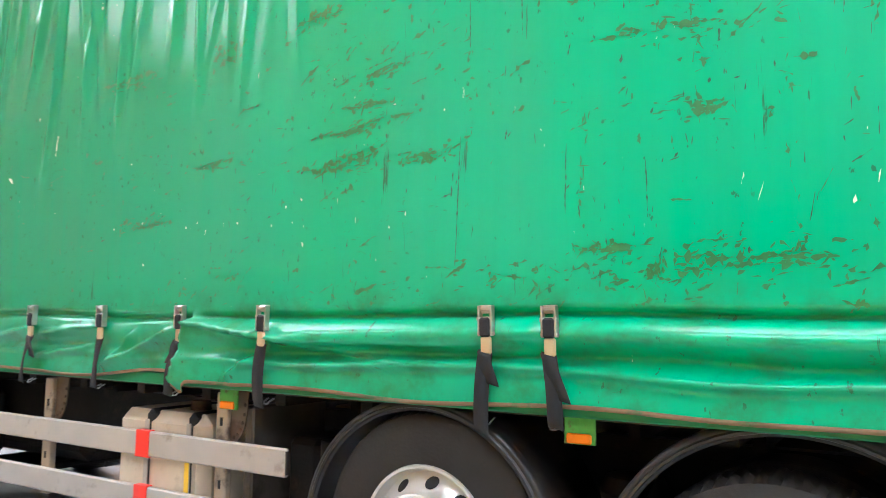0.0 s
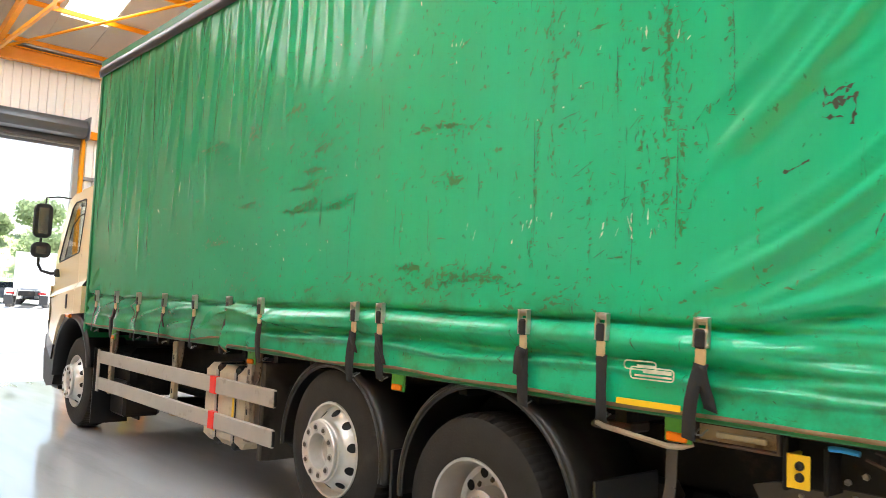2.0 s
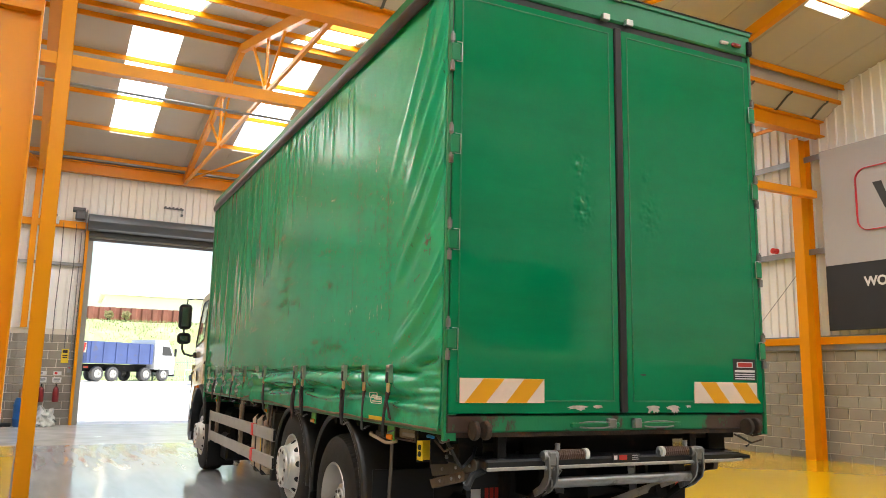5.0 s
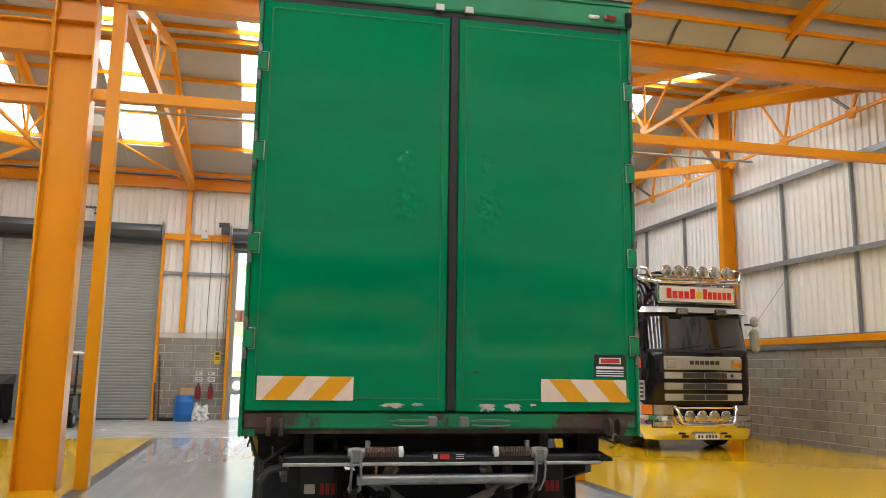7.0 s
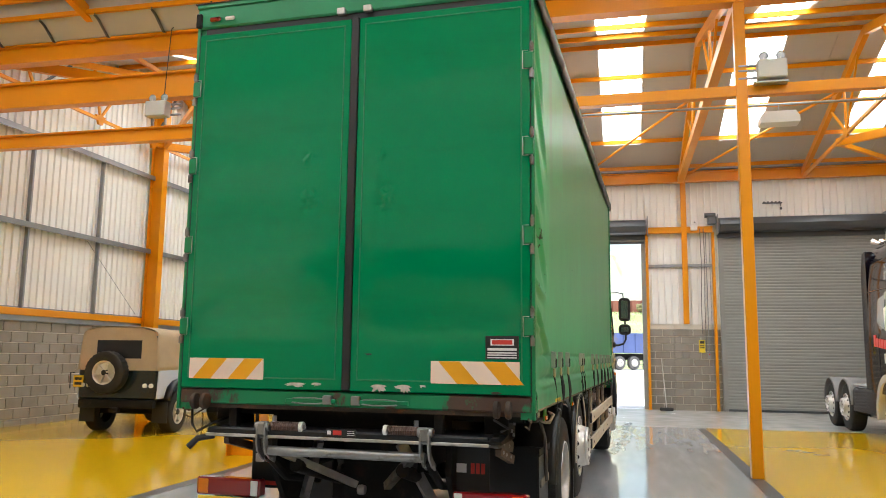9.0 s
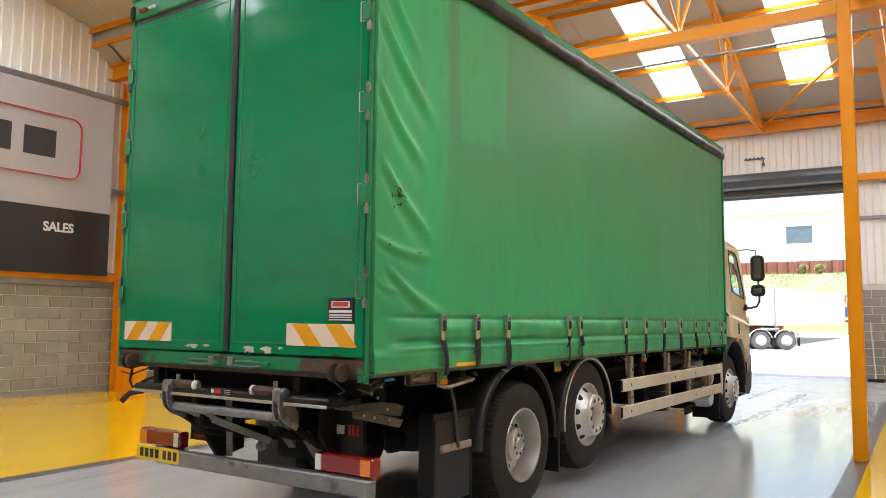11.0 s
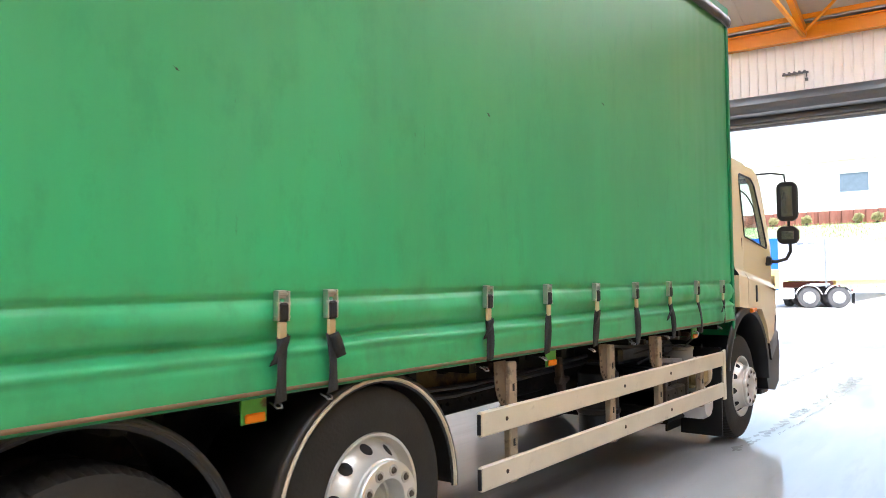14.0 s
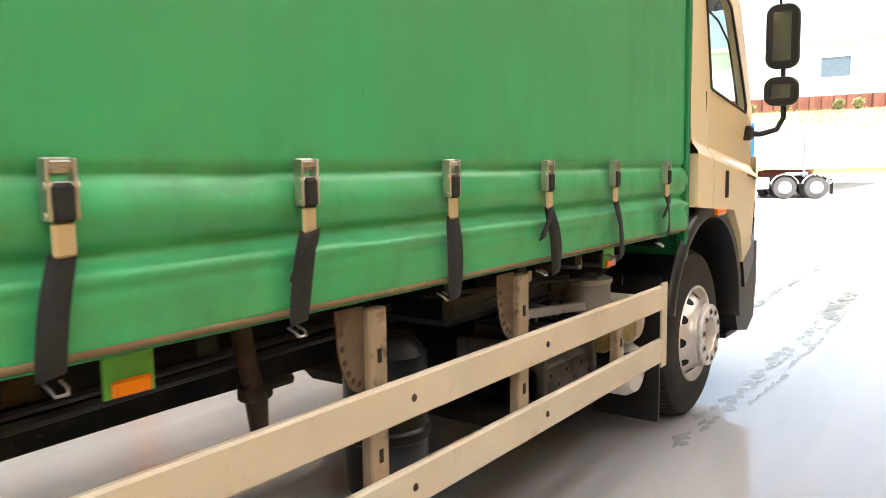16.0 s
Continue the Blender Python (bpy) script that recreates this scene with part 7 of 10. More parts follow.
part("hose", Shape().tube([(-0.02, 1.0, 1.15), (0.0, 1.1, 1.1), (0.0, 1.05, 1.08)], 0.008, 6), SEAL, lift)
part("spring_bolt", Shape().rod((0.0, -0.5, 1.09), (0.0, -0.5, 1.13), 0.016, 8), GALV, lift)
part("spring_bolt", Shape().rod((0.0, 0.5, 1.09), (0.0, 0.5, 1.13), 0.016, 8), GALV, lift)
part("body_hanger", Shape().box(-0.12, -0.06, -0.88, -0.82, 1.0, 1.18, 0.004), CHASSIS, lift)
part("body_hanger", Shape().box(-0.12, -0.06, 0.6, 0.66, 1.0, 1.18, 0.004), CHASSIS, lift)
# dark plate added to fill the space behind the lift with shade
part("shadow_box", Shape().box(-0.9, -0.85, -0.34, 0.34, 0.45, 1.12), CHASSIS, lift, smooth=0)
# bumper bar and lamp clusters
part("bumper_bar", Shape().box(-0.2, -0.12, -0.9, 1.2, 0.44, 0.55, 0.01), LIFTSTEEL, lorry, "dull worn steel under-run bar")
for sd, y0, y1 in ((-1, -1.18, -0.68), (1, 0.70, 1.19)):
    cl = part("rear_lamp", Shape().box(-0.26, -0.17, y0, y1, 0.555, 0.675, 0.012), REDLENS, lorry, "red rear lamp cluster with amber and clear lenses")
    a = y0 + 0.02 if sd < 0 else y1 - 0.1
    part("amber_lens", Shape().box(-0.172, -0.164, a, a + 0.08, 0.565, 0.665, 0.004), AMBER, cl, "amber lens")
    a = y1 - 0.07 if sd < 0 else y0 + 0.01
    part("clear_lens", Shape().box(-0.172, -0.163, a, a + 0.055, 0.563, 0.667, 0.004), CLEARLENS, cl, "clear lens")
    part("mount", Shape().box(-0.3, -0.25, y0 + 0.1, y1 - 0.1, 0.5, 0.66, 0.006), CHASSIS, cl)
np_ = part("number_plate", Shape().box(-0.125, -0.115, -1.13, -0.62, 0.45, 0.56, 0.004), YELLOWPLATE, lorry, "yellow number plate with plain dark bars")
for k in range(7):
    a = -1.08 + k * 0.062 + (0.03 if k > 3 else 0)
    part("plate_bar", Shape().box(-0.115, -0.112, a, a + 0.04, 0.475, 0.54), BLACKCARD, np_, smooth=0)
part("tow_eye", Shape().lathe([(0.0, 0.0), (0.03, 0.0), (0.035, 0.02), (0.03, 0.05), (0.0, 0.05)], (-0.35, -0.02, 0.62), 1, 16), GALV, lorry)

# ---- cab ----
def shell(x0, x1, yc, zc, w, h, r):
    """A rounded oblong moulding across x, drawn in towards its back."""
    s = Shape()
    ring = []
    for cy, cz, a0 in ((1, 1, 0), (-1, 1, 90), (-1, -1, 180), (1, -1, 270)):
        for k in range(7):
            a = radians(a0 + 15 * k)
            ring.append((cy * (w / 2 - r) + r * math.cos(a), cz * (h / 2 - r) + r * math.sin(a)))
    n = len(ring)
    secs = ((0.0, 0.45), (0.06, 0.72), (0.25, 0.92), (0.6, 1.0), (0.93, 1.0), (1.0, 0.94))
    vs = [(x0 + (x1 - x0) * t, yc + y * k, zc + z * (0.5 + 0.5 * k)) for t, k in secs for y, z in ring]
    fs = [(i * n + j, i * n + (j + 1) % n, (i + 1) * n + (j + 1) % n, (i + 1) * n + j) for i in range(len(secs) - 1) for j in range(n)]
    return s.add(vs, fs + [tuple(range(n)), tuple(range((len(secs) - 1) * n, len(secs) * n))])


cab = part("cab", Shape().box(-8.62, -8.52, -1.18, 1.18, 1.2, 2.75, 0.03), CABPAINT, lorry, "beige day cab with black lower trim")
WB = [(-8.92, 2.02), (-8.905, 2.30), (-8.89, 2.60), (-8.93, 2.66), (-9.30, 2.645), (-9.42, 2.58), (-9.60, 2.20), (-9.70, 1.96), (-9.68, 1.915)]     # side window outline


def belt(x):
    return 1.70 + 0.12 * (x + 8.6)


def wrap(x, z):
    """Side face of the cab: leans in above the belt and rounds towards the front."""
    y = 1.235 - 0.05 * smooth(1.75, 2.9, z)
    y -= 0.16 * smooth(-9.75, -10.3, x) ** 2
    y += 0.042 * smooth(belt(x), belt(x) - 0.08, z)
    return y


for sd in (-1, 1):
    def skin(poly, t=0.05, sd=sd):
        s = Shape()
        n = len(poly)
        vs = [(x, sd * wrap(x, z), z) for x, z in poly] + [(x, sd * (wrap(x, z) - t), z) for x, z in poly]
        return s.add(vs, [tuple(range(n)), tuple(range(n, 2 * n))] + [(i, (i + 1) % n, n + (i + 1) % n, n + i) for i in range(n)])
    # rear quarter panel, lower door strips, pillars, roof rail
    part("cab_side", skin([(-8.55, 1.32), (-8.55, belt(-8.55) - 0.08), (-8.84, belt(-8.84) - 0.08), (-8.84, 1.30)]), CABPAINT, cab)
    part("cab_side", skin([(-8.55, belt(-8.55)), (-8.55, 2.76), (-8.84, 2.775), (-8.89, 2.66), (-8.89, 2.60), (-8.905, 2.30), (-8.92, 2.02), (-8.84, belt(-8.84))]), CABPAINT, cab)
    dr = part("cab_door", skin([(-8.846, belt(-8.846)), (-8.92, 2.02), (-9.68, 1.915), (-9.80, 1.90), (-10.04, 1.80), (-10.05, belt(-10.05))]), CABPAINT, cab, "beige cab door with black handle")
    part("door_lower", skin([(-8.846, 1.30), (-8.846, belt(-8.846) - 0.08), (-9.45, belt(-9.45) - 0.08), (-10.05, belt(-10.05) - 0.08), (-10.1, 1.2), (-9.75, 1.0), (-9.55, 0.9), (-9.47, 1.1), (-9.3, 1.27)]), CABPAINT, cab)
    for xa, xb in ((-8.55, -8.84), (-8.846, -10.05)):
        part("belt_shoulder", Shape().sheet(lambda a, b, xa=xa, xb=xb, sd=sd: (xa + (xb - xa) * a, sd * wrap(xa + (xb - xa) * a, belt(xa + (xb - xa) * a) - 0.08 * b), belt(xa + (xb - xa) * a) - 0.08 * b), 8, 5), CABPAINT, cab, "bevelled shoulder along the belt line", smooth=180)
    part("window_head", skin([(-8.89, 2.66), (-8.84, 2.775), (-9.40, 2.755), (-9.58, 2.70), (-9.42, 2.58), (-9.30, 2.645), (-8.93, 2.66)]), CABPAINT, cab)
    part("front_pillar", skin([(-9.42, 2.58), (-9.58, 2.70), (-9.66, 2.60), (-10.03, 1.95), (-10.04, 1.80), (-9.80, 1.90), (-9.68, 1.915), (-9.70, 1.96), (-9.60, 2.20)]), CABPAINT, cab)
    wn_ = part("side_window", skin([(x, z) for x, z in WB], 0.006), GLASS, cab, "clear side window")
    wn_.visible_shadow = False
    fr = [(x, sd * (wrap(x, z) + 0.001), z) for x, z in WB + WB[:1]]
    part("window_seal", Shape().tube(fr, 0.009, 6).tube([(-8.90, sd * (wrap(-8.9, 2.5) - 0.01), 2.50), (-9.15, sd * (wrap(-9.15, 2.46) - 0.01), 2.46), (-9.36, sd * (wrap(-9.36, 2.38) - 0.01), 2.36), (-9.46, sd * (wrap(-9.5, 2.2) - 0.01), 2.15), (-9.52, sd * (wrap(-9.5, 1.95) - 0.01), 1.95)], 0.007, 6), SEAL, cab)
    part("door_handle", Shape().box(-9.15, -9.09, sd * 1.24, sd * 1.287, 1.35, 1.53, 0.012), SEAL, cab, "black recessed door handle")
    part("door_shut_line", Shape().box(-8.848, -8.842, sd * 1.20, sd * 1.226, 1.3, 2.0), KNEE, cab, smooth=0)
    # wheel arch and steps
    s = Shape()
    nn = 30
    vs = []
    for i in range(nn + 1):
        a = radians(12 + i * (186 - 12) / nn)
        for w, (yy, rr) in enumerate(((0.8, 0.64), (1.2, 0.64), (1.262, 0.65), (1.268, 0.69), (1.24, 0.74))):
            vs.append((-8.88 + rr * math.cos(a), sd * yy, 0.60 + rr * 1.0 * math.sin(a)))
    s.add(vs, [(i * 5 + w, i * 5 + w + 1, (i + 1) * 5 + w + 1, (i + 1) * 5 + w) for i in range(nn) for w in range(4)])
    ar = part("wheel_arch", s, PLASTIC, cab, "black plastic front wheel arch", smooth=60)
    thick(ar, 0.006)
    part("side_repeater", Shape().box(-9.06, -8.9, sd * 1.26, sd * 1.30, 1.25, 1.295, 0.01), AMBER, cab, "orange side repeater lens")
    part("step_panel", skin([(-9.56, 0.9), (-9.75, 1.0), (-10.04, 1.18), (-10.05, 0.85), (-9.62, 0.72)], 0.05), PLASTIC, cab)
    part("corner_deflector", Shape().sheet(lambda a, b, sd=sd: (-10.0 - 0.13 * a, sd * (1.235 - 0.09 * a * a), 1.02 + 0.60 * b), 5, 6), CABPAINT, cab, "beige corner air deflector", smooth=180)
    for k in range(4):
        part("deflector_slat", Shape().box(-10.13, -10.0, sd * 1.12, sd * 1.21, 1.12 + 0.13 * k, 1.135 + 0.13 * k, 0.004), SEAL, cab)
    # bumper corner
    part("bumper_corner", Shape().prism([(-9.56, 0.92), (-9.58, 0.58), (-9.66, 0.40), (-9.92, 0.36), (-10.08, 0.44), (-10.14, 0.72), (-10.12, 1.0), (-9.75, 0.99)], 1, sd * 0.9, sd * 1.225), PLASTIC, cab, "black plastic bumper corner")
    part("entry_step", Shape().box(-9.90, -9.62, sd * 0.95, sd * 1.16, 0.34, 0.39, 0.01), PLASTIC, cab)
    # mirrors
    part("mirror_arm", Shape().tube([(-9.78, sd * 1.2, 1.78), (-9.82, sd * 1.30, 1.77), (-9.85, sd * 1.40, 1.80), (-9.86, sd * 1.44, 1.88), (-9.86, sd * 1.44, 2.02)], 0.019, 8).tube([(-9.86, sd * 1.43, 2.1), (-9.86, sd * 1.43, 2.26)], 0.016, 8).box(-9.84, -9.74, sd * 1.19, sd * 1.26, 1.73, 1.83, 0.015), SEAL, cab, "black tubular mirror arm")
    part("mirror_stay", Shape().tube([(-9.85, sd * 1.41, 2.6), (-9.84, sd * 1.40, 2.72), (-9.7, sd * 1.3, 2.73), (-9.46, sd * 1.1, 2.70)], 0.010, 8), SEAL, cab, "thin black mirror stay")
    for z0, z1, w in ((2.21, 2.64, 0.21), (1.96, 2.155, 0.22)):
        part("mirror_housing", shell(-9.95, -9.81, sd * 1.425, (z0 + z1) / 2, w, z1 - z0, 0.07), SEAL, cab, "black rounded mirror housing")
        part("mirror_glass", Shape().box(-9.818, -9.808, sd * 1.425 - w / 2 + 0.045, sd * 1.425 + w / 2 - 0.045, z0 + 0.05, z1 - 0.05, 0.003), MIRROR, cab, "mirror glass", smooth=0)
part("cab_roof", Shape().prism([(-8.52, 2.72), (-8.52, 2.80), (-8.9, 2.84), (-9.35, 2.82), (-9.60, 2.72), (-9.55, 2.68), (-9.35, 2.74)], 1, -1.11, 1.11), CABPAINT, cab)
part("roof_deflector", Shape().prism([(-8.50, 2.79), (-8.50, 2.97), (-8.68, 2.93), (-8.92, 2.83)], 1, -1.08, 1.08), SEAL, cab, "low dark roof spoiler")
part("sun_visor", Shape().prism([(-9.56, 2.72), (-9.88, 2.66), (-9.89, 2.70), (-9.56, 2.78)], 1, -1.12, 1.12), mat("smoked_visor", (0.10, 0.09, 0.08), rough=0.25, var=0.1), cab, "smoked sun visor")
ws = part("windscreen", Shape().add([(-9.60, -1.08, 2.70), (-9.60, 1.08, 2.70), (-10.06, 1.08, 1.80), (-10.06, -1.08, 1.80)], [(0, 1, 2, 3)]), GLASS, cab, "clear windscreen", smooth=0)
ws.visible_shadow = False
part("front_panel", Shape().prism([(-10.04, 1.82), (-10.12, 1.78), (-10.26, 1.2), (-10.24, 0.85), (-10.1, 0.85), (-10.0, 1.2)], 1, -1.14, 1.14), CABPAINT, cab)
part("bumper", Shape().prism([(-10.0, 0.9), (-10.16, 0.88), (-10.24, 0.6), (-10.18, 0.36), (-10.0, 0.34)], 1, -1.0, 1.0), PLASTIC, cab)
part("cab_floor", Shape().box(-10.0, -8.6, -1.12, 1.12, 1.22, 1.36, 0.02).box(-9.4, -8.62, -0.4, 0.4, 1.36, 1.7, 0.06), INTERIOR, cab)
part("dashboard", Shape().prism([(-9.98, 1.4), (-9.98, 1.86), (-9.72, 1.92), (-9.55, 1.75), (-9.6, 1.4)], 1, -1.08, 1.08), INTERIOR, cab)
for y in (-0.72, 0.72):
    part("seat", Shape().box(-9.28, -8.78, y - 0.25, y + 0.25, 1.6, 1.74, 0.05).box(-8.86, -8.72, y - 0.24, y + 0.24, 1.7, 2.36, 0.06).box(-8.84, -8.74, y - 0.13, y + 0.13, 2.38, 2.56, 0.04), INTERIOR, cab, "dark cab seat")
part("steering_wheel", Shape().tube([(-9.52 + 0.06 * math.sin(2 * math.pi * k / 20), 0.72 + 0.22 * math.cos(2 * math.pi * k / 20), 1.93 + 0.18 * math.sin(2 * math.pi * k / 20)) for k in range(21)], 0.014, 6).rod((-9.52, 0.72, 1.93), (-9.7, 0.72, 1.8), 0.03, 8), SEAL, cab)

# ---- black tractor unit on the yellow floor ----
DARKPAINT = mat("black_purple_paint", (0.006, 0.004, 0.009), rough=0.07, var=0.1, coat=0.0, spec=0.5, rvar=0.0)
CHROME = mat("chrome", (0.82, 0.82, 0.83), rough=0.08, metal=1.0, var=0.02, rvar=0.03)
SILVER = mat("silver_paint", (0.58, 0.58, 0.57), rough=0.25, metal=0.5, var=0.04, rvar=0.02)
GRILLE = mat("dark_mesh_grille", (0.03, 0.03, 0.03), rough=0.5, var=0.2, bump=0.8, bscale=160)
LAMPGLASS = mat("lamp_glass", (0.55, 0.54, 0.50), rough=0.12, metal=0.85, var=0.1, coat=0.6, rvar=0.02)
SIGNWHITE = mat("lit_sign_face", (0.78, 0.76, 0.72), rough=0.35, var=0.03)
SIGNRED = mat("sign_red", (0.70, 0.03, 0.02), rough=0.4, var=0.05)
SIGNYEL = mat("sign_yellow", (0.80, 0.62, 0.03), rough=0.4, var=0.05)
BLUEGLASS = glass("cab_glass", (0.35, 0.42, 0.45))

tractor = thing("tractor_unit", "shiny black tractor unit with chrome lamps on the yellow floor", "truck", at=pose(-10.08, 7.33, 0, 0, 0, 1.5))
# local frame: front face at x = 0, nose towards +x, width along y
LEVELS = ((0.92, -0.02, 1.2), (1.2, 0.03, 1.225), (1.9, 0.03, 1.225), (2.02, 0.0, 1.22), (2.78, -0.14, 1.19), (2.95, -0.16, 1.19), (3.42, -0.24, 1.16), (3.58, -0.40, 1.12), (3.72, -0.85, 1.06), (3.78, -1.5, 1.0))


def level(z):
    """Front line and half width of the tractor cab at a height."""
    for (za, xa, wa), (zb_, xb, wb_) in zip(LEVELS, LEVELS[1:]):
        if z <= zb_:
            k = max(0.0, (z - za) / (zb_ - za))
            return xa + (xb - xa) * k, wa + (wb_ - wa) * k
    return LEVELS[-1][1:]


def face(s, z, out=0.0):
    """A point on the rounded nose: s runs from -1 to 1 across the front and round both corners."""
    xf, w = level(z)
    r = 0.34
    flat = (w - r) / ((w - r) + 0.9 * r)
    a = abs(s)
    if a <= flat:
        x, y, nx, ny = xf + 0.05 * (1 - (a / flat) ** 2), (w - r) * a / flat, 1.0, 0.0
    else:
        th = (a - flat) / (1 - flat) * math.pi / 2
        x, y, nx, ny = xf - r + r * math.cos(th), w - r + r * math.sin(th), math.cos(th), math.sin(th)
    return (x + out * nx, math.copysign(y + out * ny, s), z)


def nose(s0, s1, z0, z1, out=0.008, nu=16, nv=3):
    """A panel laid on the nose, with its edges turned in."""
    s = Shape().sheet(lambda a, b: face(s0 + (s1 - s0) * a, z0 + (z1 - z0) * b, out), nu, nv)
    for za in (z0, z1):
        s.sheet(lambda a, b, za=za: face(s0 + (s1 - s0) * a, za, out * b), nu, 1)
    for sa in (s0, s1):
        s.sheet(lambda a, b, sa=sa: face(sa, z0 + (z1 - z0) * a, out * b), nv, 1)
    return s


rings = []
for z, xf, w in LEVELS:
    ring = [face(-1 + 2 * k / 28, z) for k in range(29)]
    rings.append([(-2.3, -w, z)] + ring + [(-2.3, w, z)])
s = Shape()
n = len(rings[0])
s.add([p for r_ in rings for p in r_], [(i * n + k, i * n + (k + 1) % n, (i + 1) * n + (k + 1) % n, (i + 1) * n + k) for i in range(len(rings) - 1) for k in range(n)] + [tuple(range((len(rings) - 1) * n, len(rings) * n))])
part("cab_shell", s, DARKPAINT, tractor, "glossy black high-roof cab")
part("windscreen", nose(-0.86, 0.86, 2.06, 2.74, 0.006, 24, 4), mat("dark_windscreen", (0.018, 0.020, 0.022), rough=0.03, var=0.3, vscale=2, coat=1.0), tractor, "dark reflective windscreen", smooth=50)
part("screen_seal", nose(-0.89, 0.89, 2.0, 2.06, 0.008, 24, 1).add(*(lambda q: (q.v, q.f))(nose(-0.89, 0.89, 2.74, 2.79, 0.008, 24, 1))), SEAL, tractor, smooth=50)
for y0, y1 in ((-0.62, 0.05), (0.12, 0.8)):
    part("wiper", Shape().tube([(0.075, y0, 2.07), (0.07, (y0 + y1) / 2, 2.11), (0.055, y1, 2.16)], 0.009, 6), SEAL, tractor)
part("sun_visor", Shape().sheet(lambda a, b: face(-0.9 + 1.8 * a, 2.82 + 0.12 * b, 0.16 - 0.10 * b), 24, 2).sheet(lambda a, b: face(-0.9 + 1.8 * a, 2.81, 0.16 - 0.14 * b), 24, 1), SILVER, tractor, "slim silver sun visor", smooth=50)
for y in (-0.44, 0.44):
    lamp = part("visor_lamp", Shape().box(0.05, 0.10, y - 0.14, y + 0.14, 2.76, 2.90, 0.02), SEAL, tractor, "rectangular clear lamp in a dark frame")
    part("lamp_face", Shape().box(0.10, 0.108, y - 0.11, y + 0.11, 2.785, 2.875, 0.01), LAMPGLASS, lamp)
sg = part("sign_board", Shape().box(-0.20, -0.06, -0.90, 0.90, 3.01, 3.41, 0.025), CHROME, tractor, "white sign board in a chrome frame")
part("sign_face", Shape().box(-0.06, -0.052, -0.85, 0.85, 3.055, 3.365, 0.005), SIGNWHITE, sg)
for y0, k, w in ((-0.71, 5, 0.135), (0.13, 6, 0.112)):
    for i in range(k):
        hh = 0.215 if i == 0 or (k == 5 and i == 4) else 0.155
        part("sign_mark", Shape().box(-0.052, -0.046, y0 + i * w, y0 + i * w + w * 0.84, 3.115, 3.115 + hh, 0.012), SIGNRED, sg, "red sign mark", smooth=0)
part("sign_mark", Shape().lathe([(0.0, 0.006), (0.075, 0.004), (0.08, 0.0)], (-0.052, 0.04, 3.2), 0, 16), SIGNYEL, sg, "yellow sign mark")
bar = part("roof_lamp_bar", Shape().tube([(-0.75, -1.12, 3.62), (-0.42, -1.18, 3.60), (-0.18, -1.14, 3.50), (-0.08, -1.0, 3.47), (-0.05, -0.8, 3.46), (-0.05, 0.8, 3.46), (-0.08, 1.0, 3.47), (-0.18, 1.14, 3.50), (-0.42, 1.18, 3.60), (-0.75, 1.12, 3.62)], 0.035, 10).tube([(-0.08, -1.02, 3.5), (-0.14, -1.1, 3.72), (-0.4, -1.1, 3.78)], 0.03, 8).tube([(-0.08, 1.02, 3.5), (-0.14, 1.1, 3.72), (-0.4, 1.1, 3.78)], 0.03, 8).tube([(-0.09, -0.95, 3.53), (-0.07, 0.95, 3.53)], 0.02, 8), CHROME, tractor, "chrome tube carrying six round spot lamps")
for k in range(6):
    y = -0.70 + 0.28 * k
    part("spot_lamp", Shape().lathe([(0.0, -0.10), (0.06, -0.09), (0.11, -0.05), (0.125, 0.0), (0.125, 0.02), (0.112, 0.025)], (-0.06, y, 3.69), 0, 24), CHROME, bar, "round chrome spot lamp")
    part("spot_glass", Shape().lathe([(0.112, 0.02), (0.06, 0.032), (0.0, 0.036)], (-0.06, y, 3.69), 0, 20), LAMPGLASS, bar)
    part("lamp_bracket", Shape().box(-0.10, -0.04, y - 0.015, y + 0.015, 3.47, 3.58, 0.004), CHROME, bar)
for y in (-0.95, -0.8):
    part("air_horn", Shape().rod((-1.6, y, 3.84), (-2.1, y, 3.86), 0.03, 10, r2=0.025).rod((-2.1, y, 3.86), (-2.5, y, 3.94), 0.03, 10, r2=0.075), CHROME, tractor, "chrome roof horn")
part("roof_hatch", Shape().box(-1.9, -1.2, -0.35, 0.35, 3.76, 3.84, 0.03), DARKPAINT, tractor)
part("grille_top", Shape().box(0.02, 0.10, -0.88, 0.88, 1.64, 1.92, 0.03), SILVER, tractor, "silver bonnet panel")
for k in range(6):
    part("badge_bar", Shape().box(0.10, 0.106, -0.32 + 0.115 * k, -0.225 + 0.115 * k, 1.75, 1.83, 0.008), BLACKCARD, tractor, "dark badge mark", smooth=0)
for y in (-0.74, 0.74):
    grip = part("bonnet_grip", Shape().box(0.10, 0.112, y - 0.12, y + 0.12, 1.69, 1.86, 0.05), CHROME, tractor, "recessed bright grip")
    part("grip_lip", Shape().box(0.112, 0.125, y - 0.09, y + 0.09, 1.79, 1.835, 0.01), SILVER, grip)
for z in (1.53, 1.31, 1.09):
    part("grille_bar", Shape().box(0.02, 0.085, -0.87, 0.87, z - 0.07, z + 0.07, 0.014), SILVER, tractor, "silver grille bar")
    part("grille_mesh", Shape().box(0.085, 0.09, -0.48, 0.52, z - 0.058, z + 0.058, 0.004), GRILLE, tractor, "dark mesh grille")
    part("mesh_rib", Shape().box(0.09, 0.094, 0.005, 0.02, z - 0.058, z + 0.058), SILVER, tractor, smooth=0)
part("grille_roundel", Shape().lathe([(0.0, 0.006), (0.035, 0.004), (0.04, 0.0)], (0.085, 0.64, 1.53), 0, 14), BLACKCARD, tractor)
part("lamp_band", nose(-0.93, 0.93, 0.72, 0.95, 0.02, 24, 2), DARKPAINT, tractor, smooth=50)
